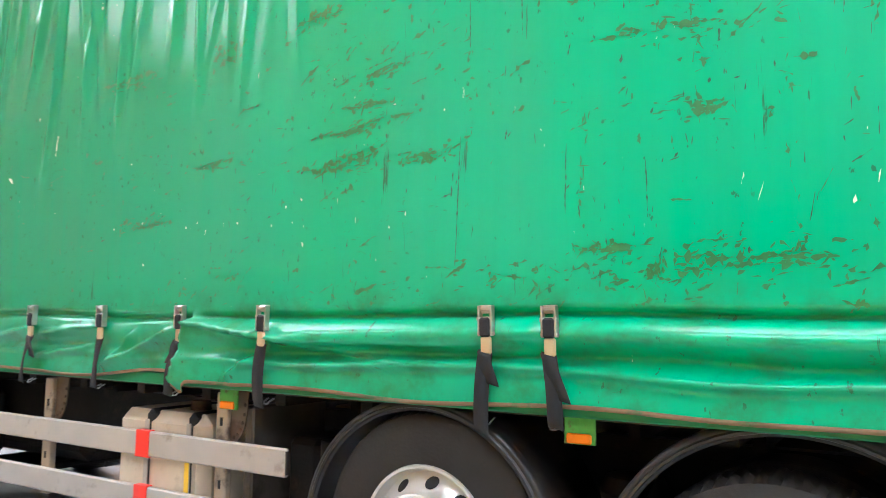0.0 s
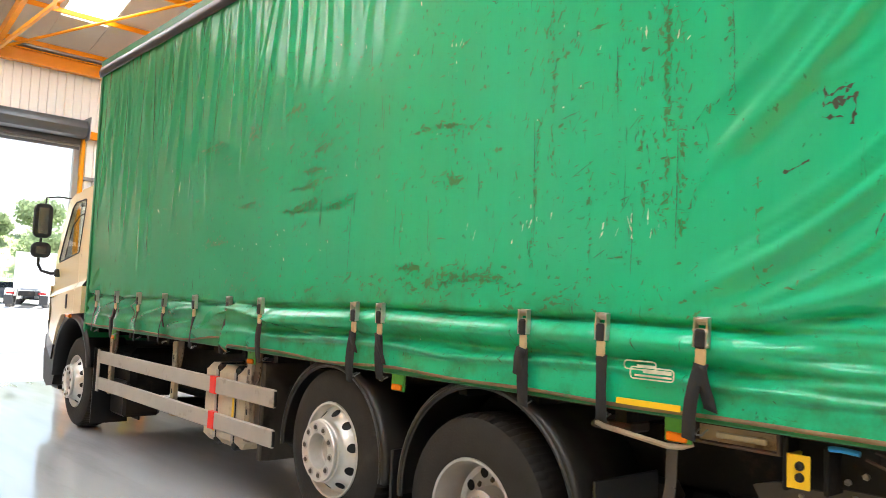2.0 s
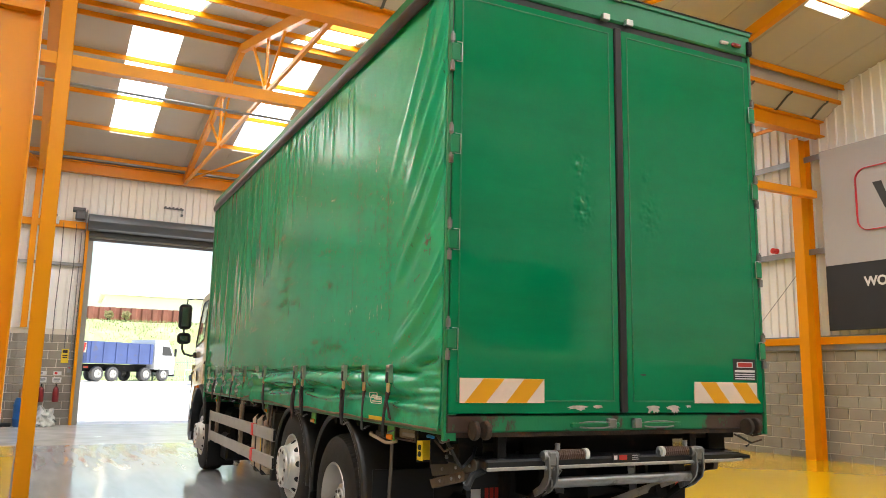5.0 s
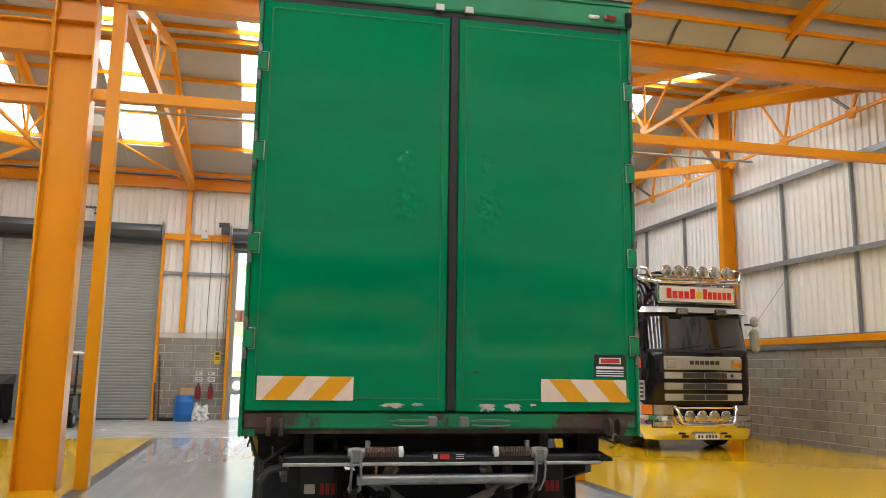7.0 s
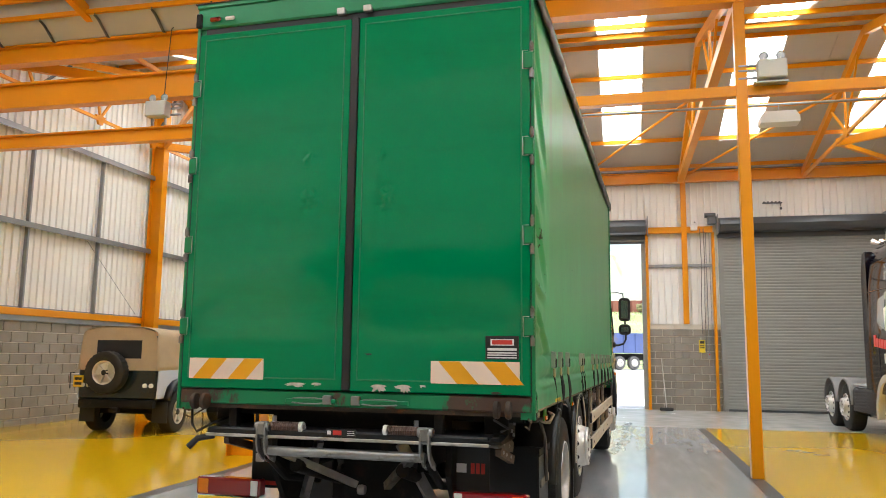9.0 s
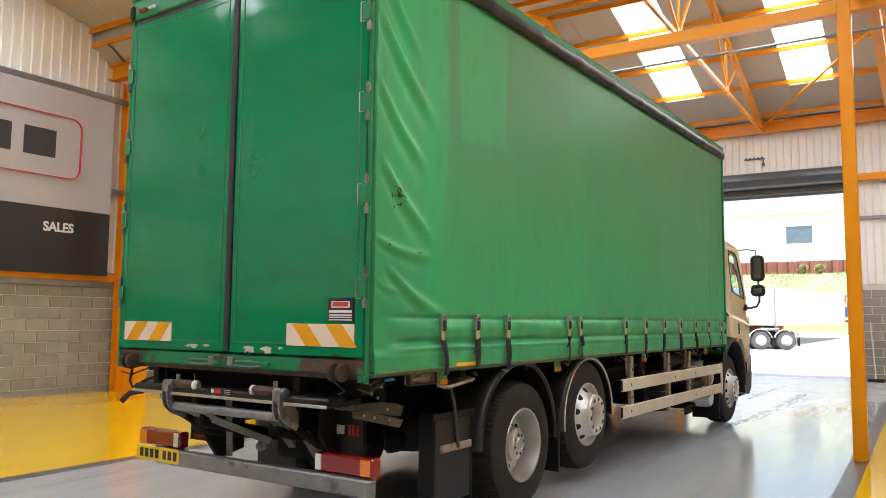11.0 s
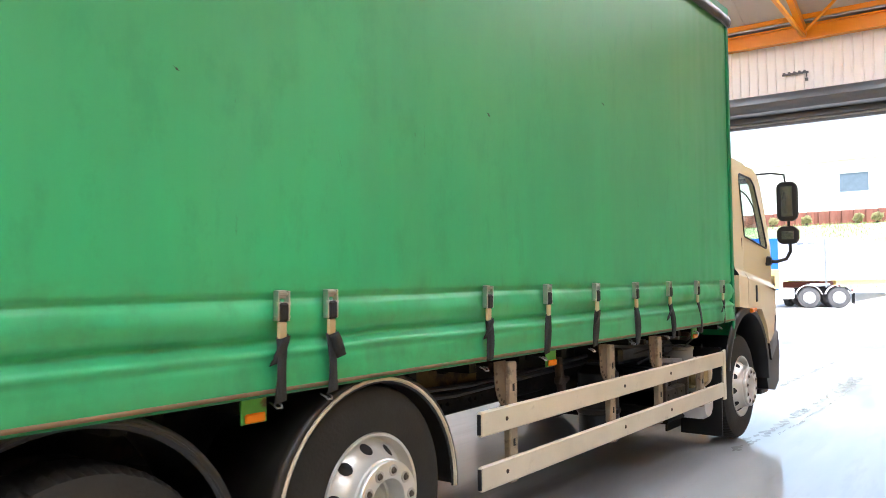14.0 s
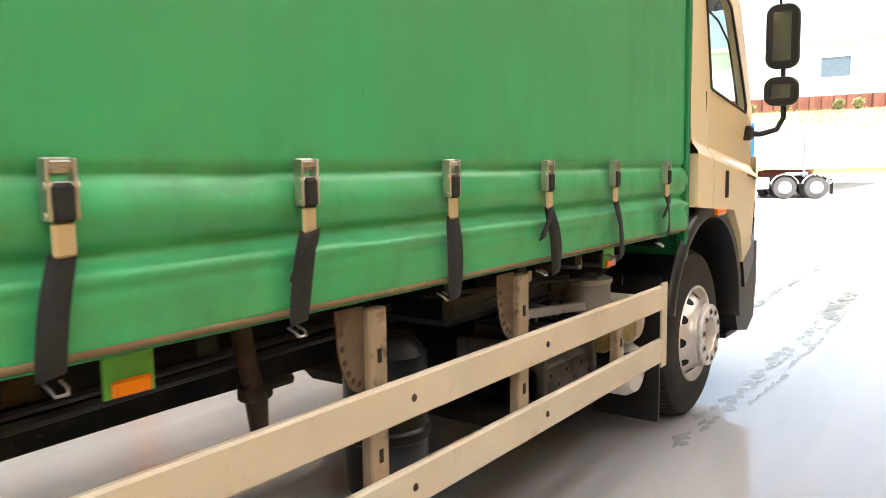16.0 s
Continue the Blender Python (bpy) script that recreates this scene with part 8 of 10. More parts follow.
for sd in (-1, 1):
    part("headlamp", nose(sd * 0.58, sd * 0.84, 0.74, 0.93, 0.035, 8, 2), LAMPGLASS, tractor, "clear headlamp", smooth=50)
    part("indicator", nose(sd * 0.85, sd * 0.97, 0.74, 0.93, 0.035, 6, 2), AMBER, tractor, "amber corner indicator", smooth=50)
    part("corner_slats", nose(sd * 0.93, sd * 1.0, 1.02, 1.42, 0.03, 4, 3), SILVER, tractor, "pale corner deflector", smooth=50)
    for k in range(4):
        part("deflector_slot", nose(sd * 0.94, sd * 0.99, 1.07 + 0.085 * k, 1.12 + 0.085 * k, 0.034, 3, 1), SEAL, tractor, smooth=0)
    fog = part("fog_recess", nose(sd * 0.62, sd * 0.86, 0.48, 0.62, 0.062, 8, 2), SEAL, tractor, "dark lamp recess in the bumper", smooth=50)
    for s0 in (0.65, 0.76):
        part("fog_lamp", nose(sd * s0, sd * (s0 + 0.08), 0.50, 0.60, 0.07, 4, 2), LAMPGLASS, fog, smooth=50)
    part("door_mirror", Shape().box(-0.30, -0.12, sd * 1.30, sd * 1.50, 2.02, 2.52, 0.06), WHITEPL if sd < 0 else SILVER, tractor, "tall pale door mirror")
    part("wide_mirror", Shape().box(-0.28, -0.12, sd * 1.32, sd * 1.48, 2.57, 2.78, 0.05), SILVER, tractor)
    part("mirror_stay", Shape().rod((-0.2, sd * 1.17, 2.62), (-0.2, sd * 1.36, 2.62), 0.02, 8).rod((-0.2, sd * 1.2, 2.08), (-0.2, sd * 1.36, 2.08), 0.02, 8), SEAL, tractor)
    part("side_glass", Shape().add([(-0.42, sd * 1.197, 2.76), (-1.12, sd * 1.197, 2.78), (-1.18, sd * 1.222, 2.2), (-1.02, sd * 1.226, 2.06), (-0.36, sd * 1.227, 1.99)], [(0, 1, 2, 3, 4)]), mat("pale_side_glass", (0.55, 0.60, 0.64), rough=0.05, metal=0.6, var=0.3, vscale=2), tractor, "reflecting door window", smooth=0)
    part("rear_glass", Shape().add([(-1.2, sd * 1.197, 2.78), (-1.62, sd * 1.2, 2.72), (-1.7, sd * 1.217, 2.3), (-1.5, sd * 1.224, 2.12), (-1.26, sd * 1.224, 2.14)], [(0, 1, 2, 3, 4)]), bpy.data.materials["pale_side_glass"], tractor, "reflecting bunk window", smooth=0)
    part("bunk_glass", Shape().add([(-0.62, sd * 1.178, 3.30), (-1.25, sd * 1.172, 3.36), (-1.28, sd * 1.184, 3.05), (-0.55, sd * 1.192, 2.98)], [(0, 1, 2, 3)]), bpy.data.materials["pale_side_glass"], tractor, "reflecting upper window", smooth=0)
    part("drip_rail", Shape().tube([(-0.3, sd * 1.205, 2.86), (-1.3, sd * 1.2, 2.90), (-2.28, sd * 1.2, 2.90)], 0.012, 6), CHROME, tractor)
    part("rear_fairing", Shape().prism([(-2.72, 1.0), (-2.3, 1.0), (-2.3, 3.72), (-2.5, 3.70), (-2.66, 3.3)], 1, sd * 1.05, sd * 1.2), DARKPAINT, tractor, "black side fairing")
    for i in range(11):
        z = 2.04 - 0.014 * i
        part("door_mark", Shape().prism([(-1.92 + 0.155 * i, z - 0.22), (-1.80 + 0.155 * i, z - 0.225), (-1.79 + 0.155 * i, z + (0.0 if i in (0, 6) else -0.05)), (-1.91 + 0.155 * i, z + (0.0 if i in (0, 6) else -0.05))], 1, sd * 1.224, sd * 1.236), SIGNRED if i != 5 else SIGNYEL, tractor, "red and yellow door mark", smooth=0)
    for x0, x1, z0, z1 in ((-1.3, -1.08, 1.5, 1.68), (-0.8, -0.42, 1.28, 1.35), (-0.8, -0.36, 1.17, 1.24), (-0.8, -0.55, 1.4, 1.56)):
        part("door_bar", Shape().box(x0, x1, sd * 1.222, sd * 1.236, z0, z1), WHITEINK, tractor, "pale door print bar", smooth=0)
    part("door_seam", Shape().tube([(-0.34, sd * 1.229, 1.0), (-0.34, sd * 1.229, 1.95)], 0.006, 6).tube([(-1.62, sd * 1.229, 1.15), (-1.62, sd * 1.229, 2.05)], 0.006, 6), SEAL, tractor)
    # arch
    vs = []
    for i in range(19):
        a = radians(-12 + i * 200 / 18)
        for yy, rr in ((0.85, 0.60), (1.2, 0.60), (1.245, 0.62), (1.245, 0.74), (1.2, 0.76)):
            vs.append((-1.25 + rr * math.cos(a), sd * yy, 0.52 + rr * math.sin(a) * 1.05))
    part("front_arch", Shape().add(vs, [(i * 5 + w, i * 5 + w + 1, (i + 1) * 5 + w + 1, (i + 1) * 5 + w) for i in range(18) for w in range(4)]), SILVER, tractor, "silver front wheel arch", smooth=60)
    st_ = part("step_box", Shape().prism([(-0.58, 0.30), (-0.32, 0.28), (-0.30, 0.95), (-0.42, 1.02), (-0.62, 0.96)], 1, sd * 0.9, sd * 1.235), SILVER, tractor, "silver entry step")
    for z in (0.46, 0.72):
        part("step_tread", Shape().box(-0.55, -0.34, sd * 1.19, sd * 1.24, z, z + 0.12, 0.01), SEAL, st_)
    part("side_tank", Shape().box(-3.95, -2.0, sd * 0.75, sd * 1.18, 0.42, 0.98, 0.06), DARKPAINT, tractor, "black fuel tank cover")
    part("deck_cover", Shape().box(-4.0, -2.4, sd * 0.55, sd * 1.15, 1.0, 1.06, 0.02), SILVER, tractor, "pale deck plate")
    for xw in (-4.5, -5.85):
        vs = []
        for i in range(17):
            a = radians(5 + i * 170 / 16)
            for yy, rr in ((0.55, 0.60), (1.2, 0.60), (1.215, 0.57)):
                vs.append((xw + rr * math.cos(a), sd * yy, 0.55 + rr * math.sin(a)))
        g = part("mudguard", Shape().add(vs, [(i * 3 + w, i * 3 + w + 1, (i + 1) * 3 + w + 1, (i + 1) * 3 + w) for i in range(16) for w in range(2)]), mat("grey_mudguard", (0.22, 0.22, 0.22), rough=0.4), tractor, "grey half-hoop mudguard", smooth=60)
        thick(g, 0.01)
        wheel(tractor, xw, 1.17, 0.52, sd, True)
    wheel(tractor, -1.25, 1.14, 0.52, sd, True)
part("bumper", Shape().sheet(lambda a, b: face(-0.98 + 1.96 * a, 0.92, 0.05 + 0.02 * math.sin(math.pi * b) - 0.08 * (1 - b) ** 3)[:2] + (0.24 + 0.48 * b,), 28, 8), CHROME, tractor, "polished chrome bumper reflecting the floor", smooth=180)
part("bumper_core", Shape().box(-0.7, -0.24, -0.92, 0.92, 0.30, 0.90, 0.04), SEAL, tractor)
bb = part("bull_bar", Shape().tube([(0.10, -0.68, 0.90), (0.17, -0.66, 0.84), (0.20, -0.58, 0.60), (0.20, -0.48, 0.54), (0.20, 0.48, 0.54), (0.20, 0.58, 0.60), (0.17, 0.66, 0.84), (0.10, 0.68, 0.90)], 0.035, 10).tube([(0.10, -0.66, 0.88), (0.12, 0.66, 0.88)], 0.02, 8), CHROME, tractor, "chrome bull bar with four round lamps")
for k in range(4):
    y = -0.40 + 0.27 * k
    part("driving_lamp", Shape().lathe([(0.0, -0.08), (0.08, -0.06), (0.118, 0.0), (0.118, 0.02), (0.106, 0.025)], (0.16, y, 0.71), 0, 24), CHROME, bb, "round chrome driving lamp")
    part("driving_glass", Shape().lathe([(0.106, 0.02), (0.06, 0.032), (0.0, 0.036)], (0.16, y, 0.71), 0, 20), LAMPGLASS, bb)
part("front_plate", Shape().box(0.12, 0.135, -0.27, 0.27, 0.26, 0.37, 0.006), WHITEINK, tractor, "white number plate with plain bars", smooth=0)
for k in range(6):
    part("plate_bar", Shape().box(0.135, 0.138, -0.21 + 0.07 * k + (0.03 if k > 1 else 0), -0.17 + 0.07 * k + (0.03 if k > 1 else 0), 0.285, 0.345), BLACKCARD, tractor, smooth=0)
for y in (-0.48, 0.48):
    part("tow_recess", Shape().box(0.09, 0.118, y - 0.07, y + 0.07, 0.29, 0.34), SEAL, tractor, smooth=0)
part("frame", Shape().box(-6.5, -2.2, -0.5, -0.4, 0.7, 0.98).box(-6.5, -2.2, 0.4, 0.5, 0.7, 0.98).box(-5.7, -4.4, -0.4, 0.4, 0.9, 1.12, 0.03), CHASSIS, tractor)
part("rear_skirt", Shape().box(-6.6, -6.53, -1.1, 1.1, 0.5, 0.75, 0.01), CHASSIS, tractor)

# ---- canvas-top off-roader ----
OLIVE = mat("dark_green_black_paint", (0.012, 0.020, 0.022), rough=0.2, var=0.1, coat=0.5)
CANVAS = mat("sand_canvas", (0.40, 0.30, 0.19), rough=0.85, var=0.1, vscale=3, bump=0.6, bscale=25, second=(0.30, 0.22, 0.14), amount=0.2, sscale=3, sharp=0.3)
PALEBLUE = mat("silver_blue_wing", (0.52, 0.55, 0.62), rough=0.25, metal=0.3, var=0.05, coat=0.4)
ALLOYW = mat("light_alloy", (0.62, 0.58, 0.50), rough=0.3, metal=0.5, var=0.08)
jeep = thing("off_roader", "dark short off-roader with sand canvas top and rear spare wheel", "car", at=pose(-7.72, -7.78, 0, 0, 0, 8.5))
# local frame: rear face at x = 0, nose towards -x
part("tub", Shape().box(-1.72, 0.0, -0.78, 0.78, 0.66, 1.22, 0.03), OLIVE, jeep, "dark painted body tub")
for sd in (-1, 1):
    part("rear_wing", Shape().prism([(-1.5, 1.2), (-0.05, 1.2), (-0.02, 0.68), (-0.28, 0.68), (-0.38, 0.88), (-0.6, 1.0), (-0.95, 1.0), (-1.15, 0.88), (-1.25, 0.62), (-1.5, 0.62)], 1, sd * 0.77, sd * 0.80), PALEBLUE, jeep, "pale silver-blue rear wing")
    part("door", Shape().prism([(-1.52, 1.22), (-1.52, 0.62), (-2.28, 0.62), (-2.28, 1.22)], 1, sd * 0.76, sd * 0.795), OLIVE, jeep, "dark door with pale emblem")
    part("door_emblem", Shape().lathe([(0.0, 0.004), (0.07, 0.003), (0.075, 0.0)], (-1.8, sd * 0.797, 0.98), 1, 16), WHITEINK, jeep, "pale emblem")
    part("door_print", Shape().box(-2.1, -1.6, sd * 0.795, sd * 0.80, 0.80, 0.83).box(-2.0, -1.66, sd * 0.795, sd * 0.80, 0.74, 0.76), WHITEINK, jeep, smooth=0)
    part("sill_strip", Shape().box(-2.5, -1.2, sd * 0.76, sd * 0.81, 0.58, 0.64, 0.01), WHITEINK, jeep, "white sill strip")
    part("rock_slider", Shape().rod((-2.3, sd * 0.82, 0.5), (-1.35, sd * 0.82, 0.5), 0.04, 12), GREYRAILM, jeep, "grey tube step")
    part("door_frame", Shape().tube([(-1.54, sd * 0.77, 1.22), (-1.6, sd * 0.70, 1.88), (-2.12, sd * 0.69, 1.88), (-2.28, sd * 0.76, 1.22)], 0.028, 6), OLIVE, jeep)
    g = part("door_window", Shape().add([(-1.56, sd * 0.765, 1.24), (-1.62, sd * 0.70, 1.86), (-2.10, sd * 0.70, 1.86), (-2.26, sd * 0.765, 1.24)], [(0, 1, 2, 3)]), BLUEGLASS, jeep, "dark door window", smooth=0)
    part("front_wing", Shape().prism([(-2.28, 1.12), (-2.28, 0.6), (-2.5, 0.6), (-2.62, 0.9), (-2.85, 1.02), (-3.2, 1.02), (-3.4, 0.86), (-3.5, 0.6), (-3.62, 0.62), (-3.62, 1.06), (-3.5, 1.12)], 1, sd * 0.58, sd * 0.80), OLIVE, jeep, "dark front wing")
    for xc in (-0.78, -3.03):
        vs = []
        for i in range(15):
            a = radians(10 + i * 160 / 14)
            for yy, rr in ((0.76, 0.46), (0.88, 0.46), (0.90, 0.43)):
                vs.append((xc + rr * math.cos(a), sd * yy, 0.56 + rr * math.sin(a)))
        a = part("arch_flare", Shape().add(vs, [(i * 3 + w, i * 3 + w + 1, (i + 1) * 3 + w + 1, (i + 1) * 3 + w) for i in range(14) for w in range(2)]), PLASTIC, jeep, "black arch flare", smooth=60)
        thick(a, 0.012)
        w = part("wheel", TY[sd], None, jeep, "knobbly tyre on a pale alloy wheel", at=pose(xc, sd * 0.86, 0.40, 0, 0, 0) @ Matrix.Diagonal((0.77, 0.82, 0.77, 1)))
        part("rim", Shape().lathe([(0.30, sd * -0.01), (0.30, sd * 0.01), (0.27, sd * 0.0), (0.25, sd * -0.09), (0.0, sd * -0.09)], (0, 0, 0), 1, 32), ALLOYW, w)
        for k in range(6):
            an = 2 * math.pi * k / 6
            part("spoke", Shape().beam((0.06 * math.cos(an), sd * -0.03, 0.06 * math.sin(an)), (0.27 * math.cos(an), sd * -0.015, 0.27 * math.sin(an)), 0.07, 0.04, up=(0, 1, 0)), ALLOYW, w)
        part("hub", Shape().lathe([(0.0, sd * 0.02), (0.06, sd * 0.015), (0.1, sd * -0.03)], (0, 0, 0), 1, 20), PLASTIC, w)
    part("rear_lamp", Shape().lathe([(0.0, 0.03), (0.04, 0.03), (0.045, 0.0)], (0.0, sd * 0.68, 0.92), 0, 14).lathe([(0.0, 0.03), (0.04, 0.03), (0.045, 0.0)], (0.0, sd * 0.56, 0.92), 0, 14), CLEARLENS, jeep, "small round rear lamps")
    part("mud_flap", Shape().box(-0.30, -0.28, sd * 0.58, sd * 0.88, 0.22, 0.62, 0.004), SEAL, jeep)
    part("mirror", Shape().box(-2.42, -2.34, sd * 0.86, sd * 1.02, 1.24, 1.46, 0.03), SEAL, jeep)
part("bonnet", Shape().box(-3.55, -2.28, -0.58, 0.58, 0.9, 1.14, 0.05), OLIVE, jeep, "dark bonnet")
part("screen_frame", Shape().tube([(-2.28, -0.72, 1.18), (-2.12, -0.69, 1.86), (-2.12, 0.69, 1.86), (-2.28, 0.72, 1.18)], 0.035, 6), OLIVE, jeep)
g = part("windscreen", Shape().add([(-2.27, -0.7, 1.2), (-2.13, -0.68, 1.84), (-2.13, 0.68, 1.84), (-2.27, 0.7, 1.2)], [(0, 1, 2, 3)]), BLUEGLASS, jeep, smooth=0)


def canvas_top(a, b):
    x = -0.03 - 2.08 * a - 0.0
    t = b * 2 - 1
    # cross-section: upright sides rounding into a gently crowned roof
    if abs(t) > 0.62:
        k = (abs(t) - 0.62) / 0.38
        y = 0.74 + 0.05 * k
        z = 1.90 - 0.70 * k
    else:
        y = 0.74 * (abs(t) / 0.62) ** 0.9
        z = 2.02 - 0.12 * (abs(t) / 0.62) ** 4
    y *= 1 + 0.01 * nz(x * 4, z * 4, 2)
    if x < -1.55 and abs(t) > 0.62:
        z = max(z, 1.86 - 0.0 * k)
        y = min(y, 0.76)
    z += 0.012 * nz(x * 3, t * 3, 8) - 0.03 * a
    x -= 0.07 * (2.0 - z if z < 2.0 else 0) * (1 if a < 0.02 else 0) * -1
    return (x, math.copysign(y, t), z)


cv = part("canvas_top", Shape().sheet(canvas_top, 30, 40), CANVAS, jeep, "sand coloured canvas tilt", smooth=70)
thick(cv, 0.008)
part("canvas_back", Shape().prism([(-0.76, 1.2), (0.76, 1.2), (0.76, 1.42), (-0.76, 1.42)], 0, -0.03, 0.0).prism([(-0.76, 1.42), (-0.45, 1.42), (-0.45, 1.76), (-0.74, 1.76)], 0, -0.03, 0.0).prism([(0.45, 1.42), (0.76, 1.42), (0.74, 1.76), (0.45, 1.76)], 0, -0.03, 0.0).prism([(-0.74, 1.76), (0.74, 1.76), (0.70, 1.92), (0.4, 2.0), (-0.4, 2.0), (-0.70, 1.92)], 0, -0.03, 0.0), CANVAS, jeep, "canvas rear curtain")
part("rear_pane", Shape().box(-0.02, -0.012, -0.46, 0.46, 1.41, 1.77), mat("smoked_vinyl_pane", (0.02, 0.02, 0.022), rough=0.1, var=0.2), jeep, "dark vinyl rear pane", smooth=0)
sw = part("spare_wheel", Shape().lathe([(0.2, 0.0), (0.24, 0.015), (0.33, 0.02), (0.385, 0.0), (0.40, -0.05), (0.40, -0.16), (0.385, -0.2), (0.33, -0.22), (0.2, -0.2)], (0.27, 0.12 * -1, 1.16), 0, 60, wob=lambda i, j: -0.012 if (i % 2 == 0 and 3 <= j <= 6) else 0), RUBBER, jeep, "spare wheel with pale spoked alloy rim")
part("spare_rim", Shape().lathe([(0.22, 0.0), (0.22, 0.02), (0.2, 0.01), (0.18, -0.05), (0.0, -0.05)], (0.27, -0.12, 1.16), 0, 32), ALLOYW, sw)
for k in range(6):
    an = 2 * math.pi * k / 6 + 0.2
    part("spare_spoke", Shape().beam((0.255, -0.12 + 0.05 * math.cos(an), 1.16 + 0.05 * math.sin(an)), (0.27, -0.12 + 0.2 * math.cos(an), 1.16 + 0.2 * math.sin(an)), 0.035, 0.055, up=(1, 0, 0)), ALLOYW, sw)
part("spare_hub", Shape().lathe([(0.0, 0.02), (0.05, 0.015), (0.07, -0.03)], (0.26, -0.12, 1.16), 0, 16), PLASTIC, sw)
part("number_plate", Shape().box(0.02, 0.03, -0.86, -0.66, 0.88, 1.1, 0.004), YELLOWPLATE, jeep, "yellow plate with dark bars", smooth=0)
part("plate_bar", Shape().box(0.03, 0.033, -0.83, -0.69, 1.01, 1.06).box(0.03, 0.033, -0.83, -0.69, 0.92, 0.97), BLACKCARD, jeep, smooth=0)
part("lamp_guard", Shape().tube([(0.06, -0.9, 0.85), (0.06, -0.9, 1.15), (0.06, -0.82, 1.15)], 0.012, 6), SEAL, jeep)
part("rear_crossmember", Shape().box(-0.12, 0.04, -0.74, 0.74, 0.5, 0.66, 0.02).box(-0.05, 0.1, -0.08, 0.08, 0.42, 0.52, 0.02), CHASSIS, jeep)
part("underframe", Shape().box(-3.5, -0.1, -0.45, -0.35, 0.48, 0.6).box(-3.5, -0.1, 0.35, 0.45, 0.48, 0.6).rod((-0.78, -0.75, 0.4), (-0.78, 0.75, 0.4), 0.06, 10).rod((-3.03, -0.75, 0.4), (-3.03, 0.75, 0.4), 0.06, 10), CHASSIS, jeep)
part("front_bumper", Shape().box(-3.8, -3.68, -0.8, 0.8, 0.55, 0.72, 0.02), CHASSIS, jeep)
part("seats", Shape().box(-2.0, -1.6, -0.6, 0.6, 1.1, 1.55, 0.06), INTERIOR, jeep)

# ---- golf buggy by the shutter ----
bug = thing("golf_buggy", "small dark golf buggy with a white roof by the roller door", "golf buggy", at=B @ pose(-17.75, -6.28, 0, 0, 0, 2) @ Matrix.Diagonal((1.3, 1.0, 1.03, 1)))
part("canopy", Shape().box(-1.0, 0.75, -0.6, 0.6, 1.78, 1.86, 0.035), WHITEPL, bug, "white moulded roof")
for x in (-0.85, 0.65):
    for y in (-0.54, 0.54):
        part("roof_post", Shape().rod((x * 1.02, y, 0.85), (x, y, 1.8), 0.018, 8), SEAL, bug)
part("body", Shape().prism([(-1.1, 0.3), (-1.1, 0.75), (-0.4, 0.8), (-0.35, 0.45), (0.4, 0.42), (0.6, 0.85), (1.0, 0.75), (1.1, 0.4), (0.9, 0.3)], 1, -0.58, 0.58), OLIVE, bug, "dark moulded body")
part("windscreen_frame", Shape().tube([(0.62, -0.5, 0.85), (0.55, -0.5, 1.75), (0.55, 0.5, 1.75), (0.62, 0.5, 0.85)], 0.02, 8), SEAL, bug, "black windscreen frame")
part("front_cowl", Shape().sheet(lambda a, b: (0.62 + 0.52 * a, (-0.5 + b) * (1.08 - 0.25 * a), 0.87 - 0.16 * a * a + 0.05 * math.sin(math.pi * b)), 6, 8), OLIVE, bug, "rounded dark front cowl", smooth=180)
part("seat", Shape().box(-0.75, -0.25, -0.52, 0.52, 0.78, 0.9, 0.05), CANVAS, bug, "tan seat")
part("seat_back", Shape().box(-0.82, -0.72, -0.52, 0.52, 0.95, 1.35, 0.05), CANVAS, bug, "tan seat back")
part("rear_bag_well", Shape().tube([(-1.1, -0.5, 0.8), (-1.25, -0.5, 1.1), (-1.25, 0.5, 1.1), (-1.1, 0.5, 0.8)], 0.02, 8), SEAL, bug)
for x in (-0.75, 0.75):
    for sd in (-1, 1):
        w = part("wheel", Shape().lathe([(0.12, sd * 0.0), (0.19, sd * 0.01), (0.225, sd * -0.02), (0.225, sd * -0.16), (0.19, sd * -0.18), (0.12, sd * -0.18)], (x, sd * 0.58, 0.226), 1, 28), RUBBER, bug)
        part("wheel_disc", Shape().lathe([(0.13, sd * 0.002), (0.08, sd * -0.02), (0.0, sd * -0.01)], (x, sd * 0.58, 0.226), 1, 20), ALLOYW, w)

# workbench, box and pallet beside the buggy
WOOD = mat("raw_timber", (0.36, 0.24, 0.13), rough=0.75, var=0.25, vscale=4, bump=0.4, stretch=(1, 6, 6))
bench = thing("pallet_bench", "rough timber bench with parts and red clutter on top", "bench", at=B @ pose(-15.0, -8.25, 0))
part("bench_top", Shape().box(-0.6, 0.6, -0.45, 0.45, 0.62, 0.68, 0.006), WOOD, bench)
for x in (-0.52, 0.52):
    for y in (-0.38, 0.38):
        part("leg", Shape().box(x - 0.045, x + 0.045, y - 0.045, y + 0.045, 0, 0.62, 0.004), WOOD, bench)
part("shelf", Shape().box(-0.55, 0.55, -0.4, 0.4, 0.18, 0.22, 0.004), WOOD, bench)
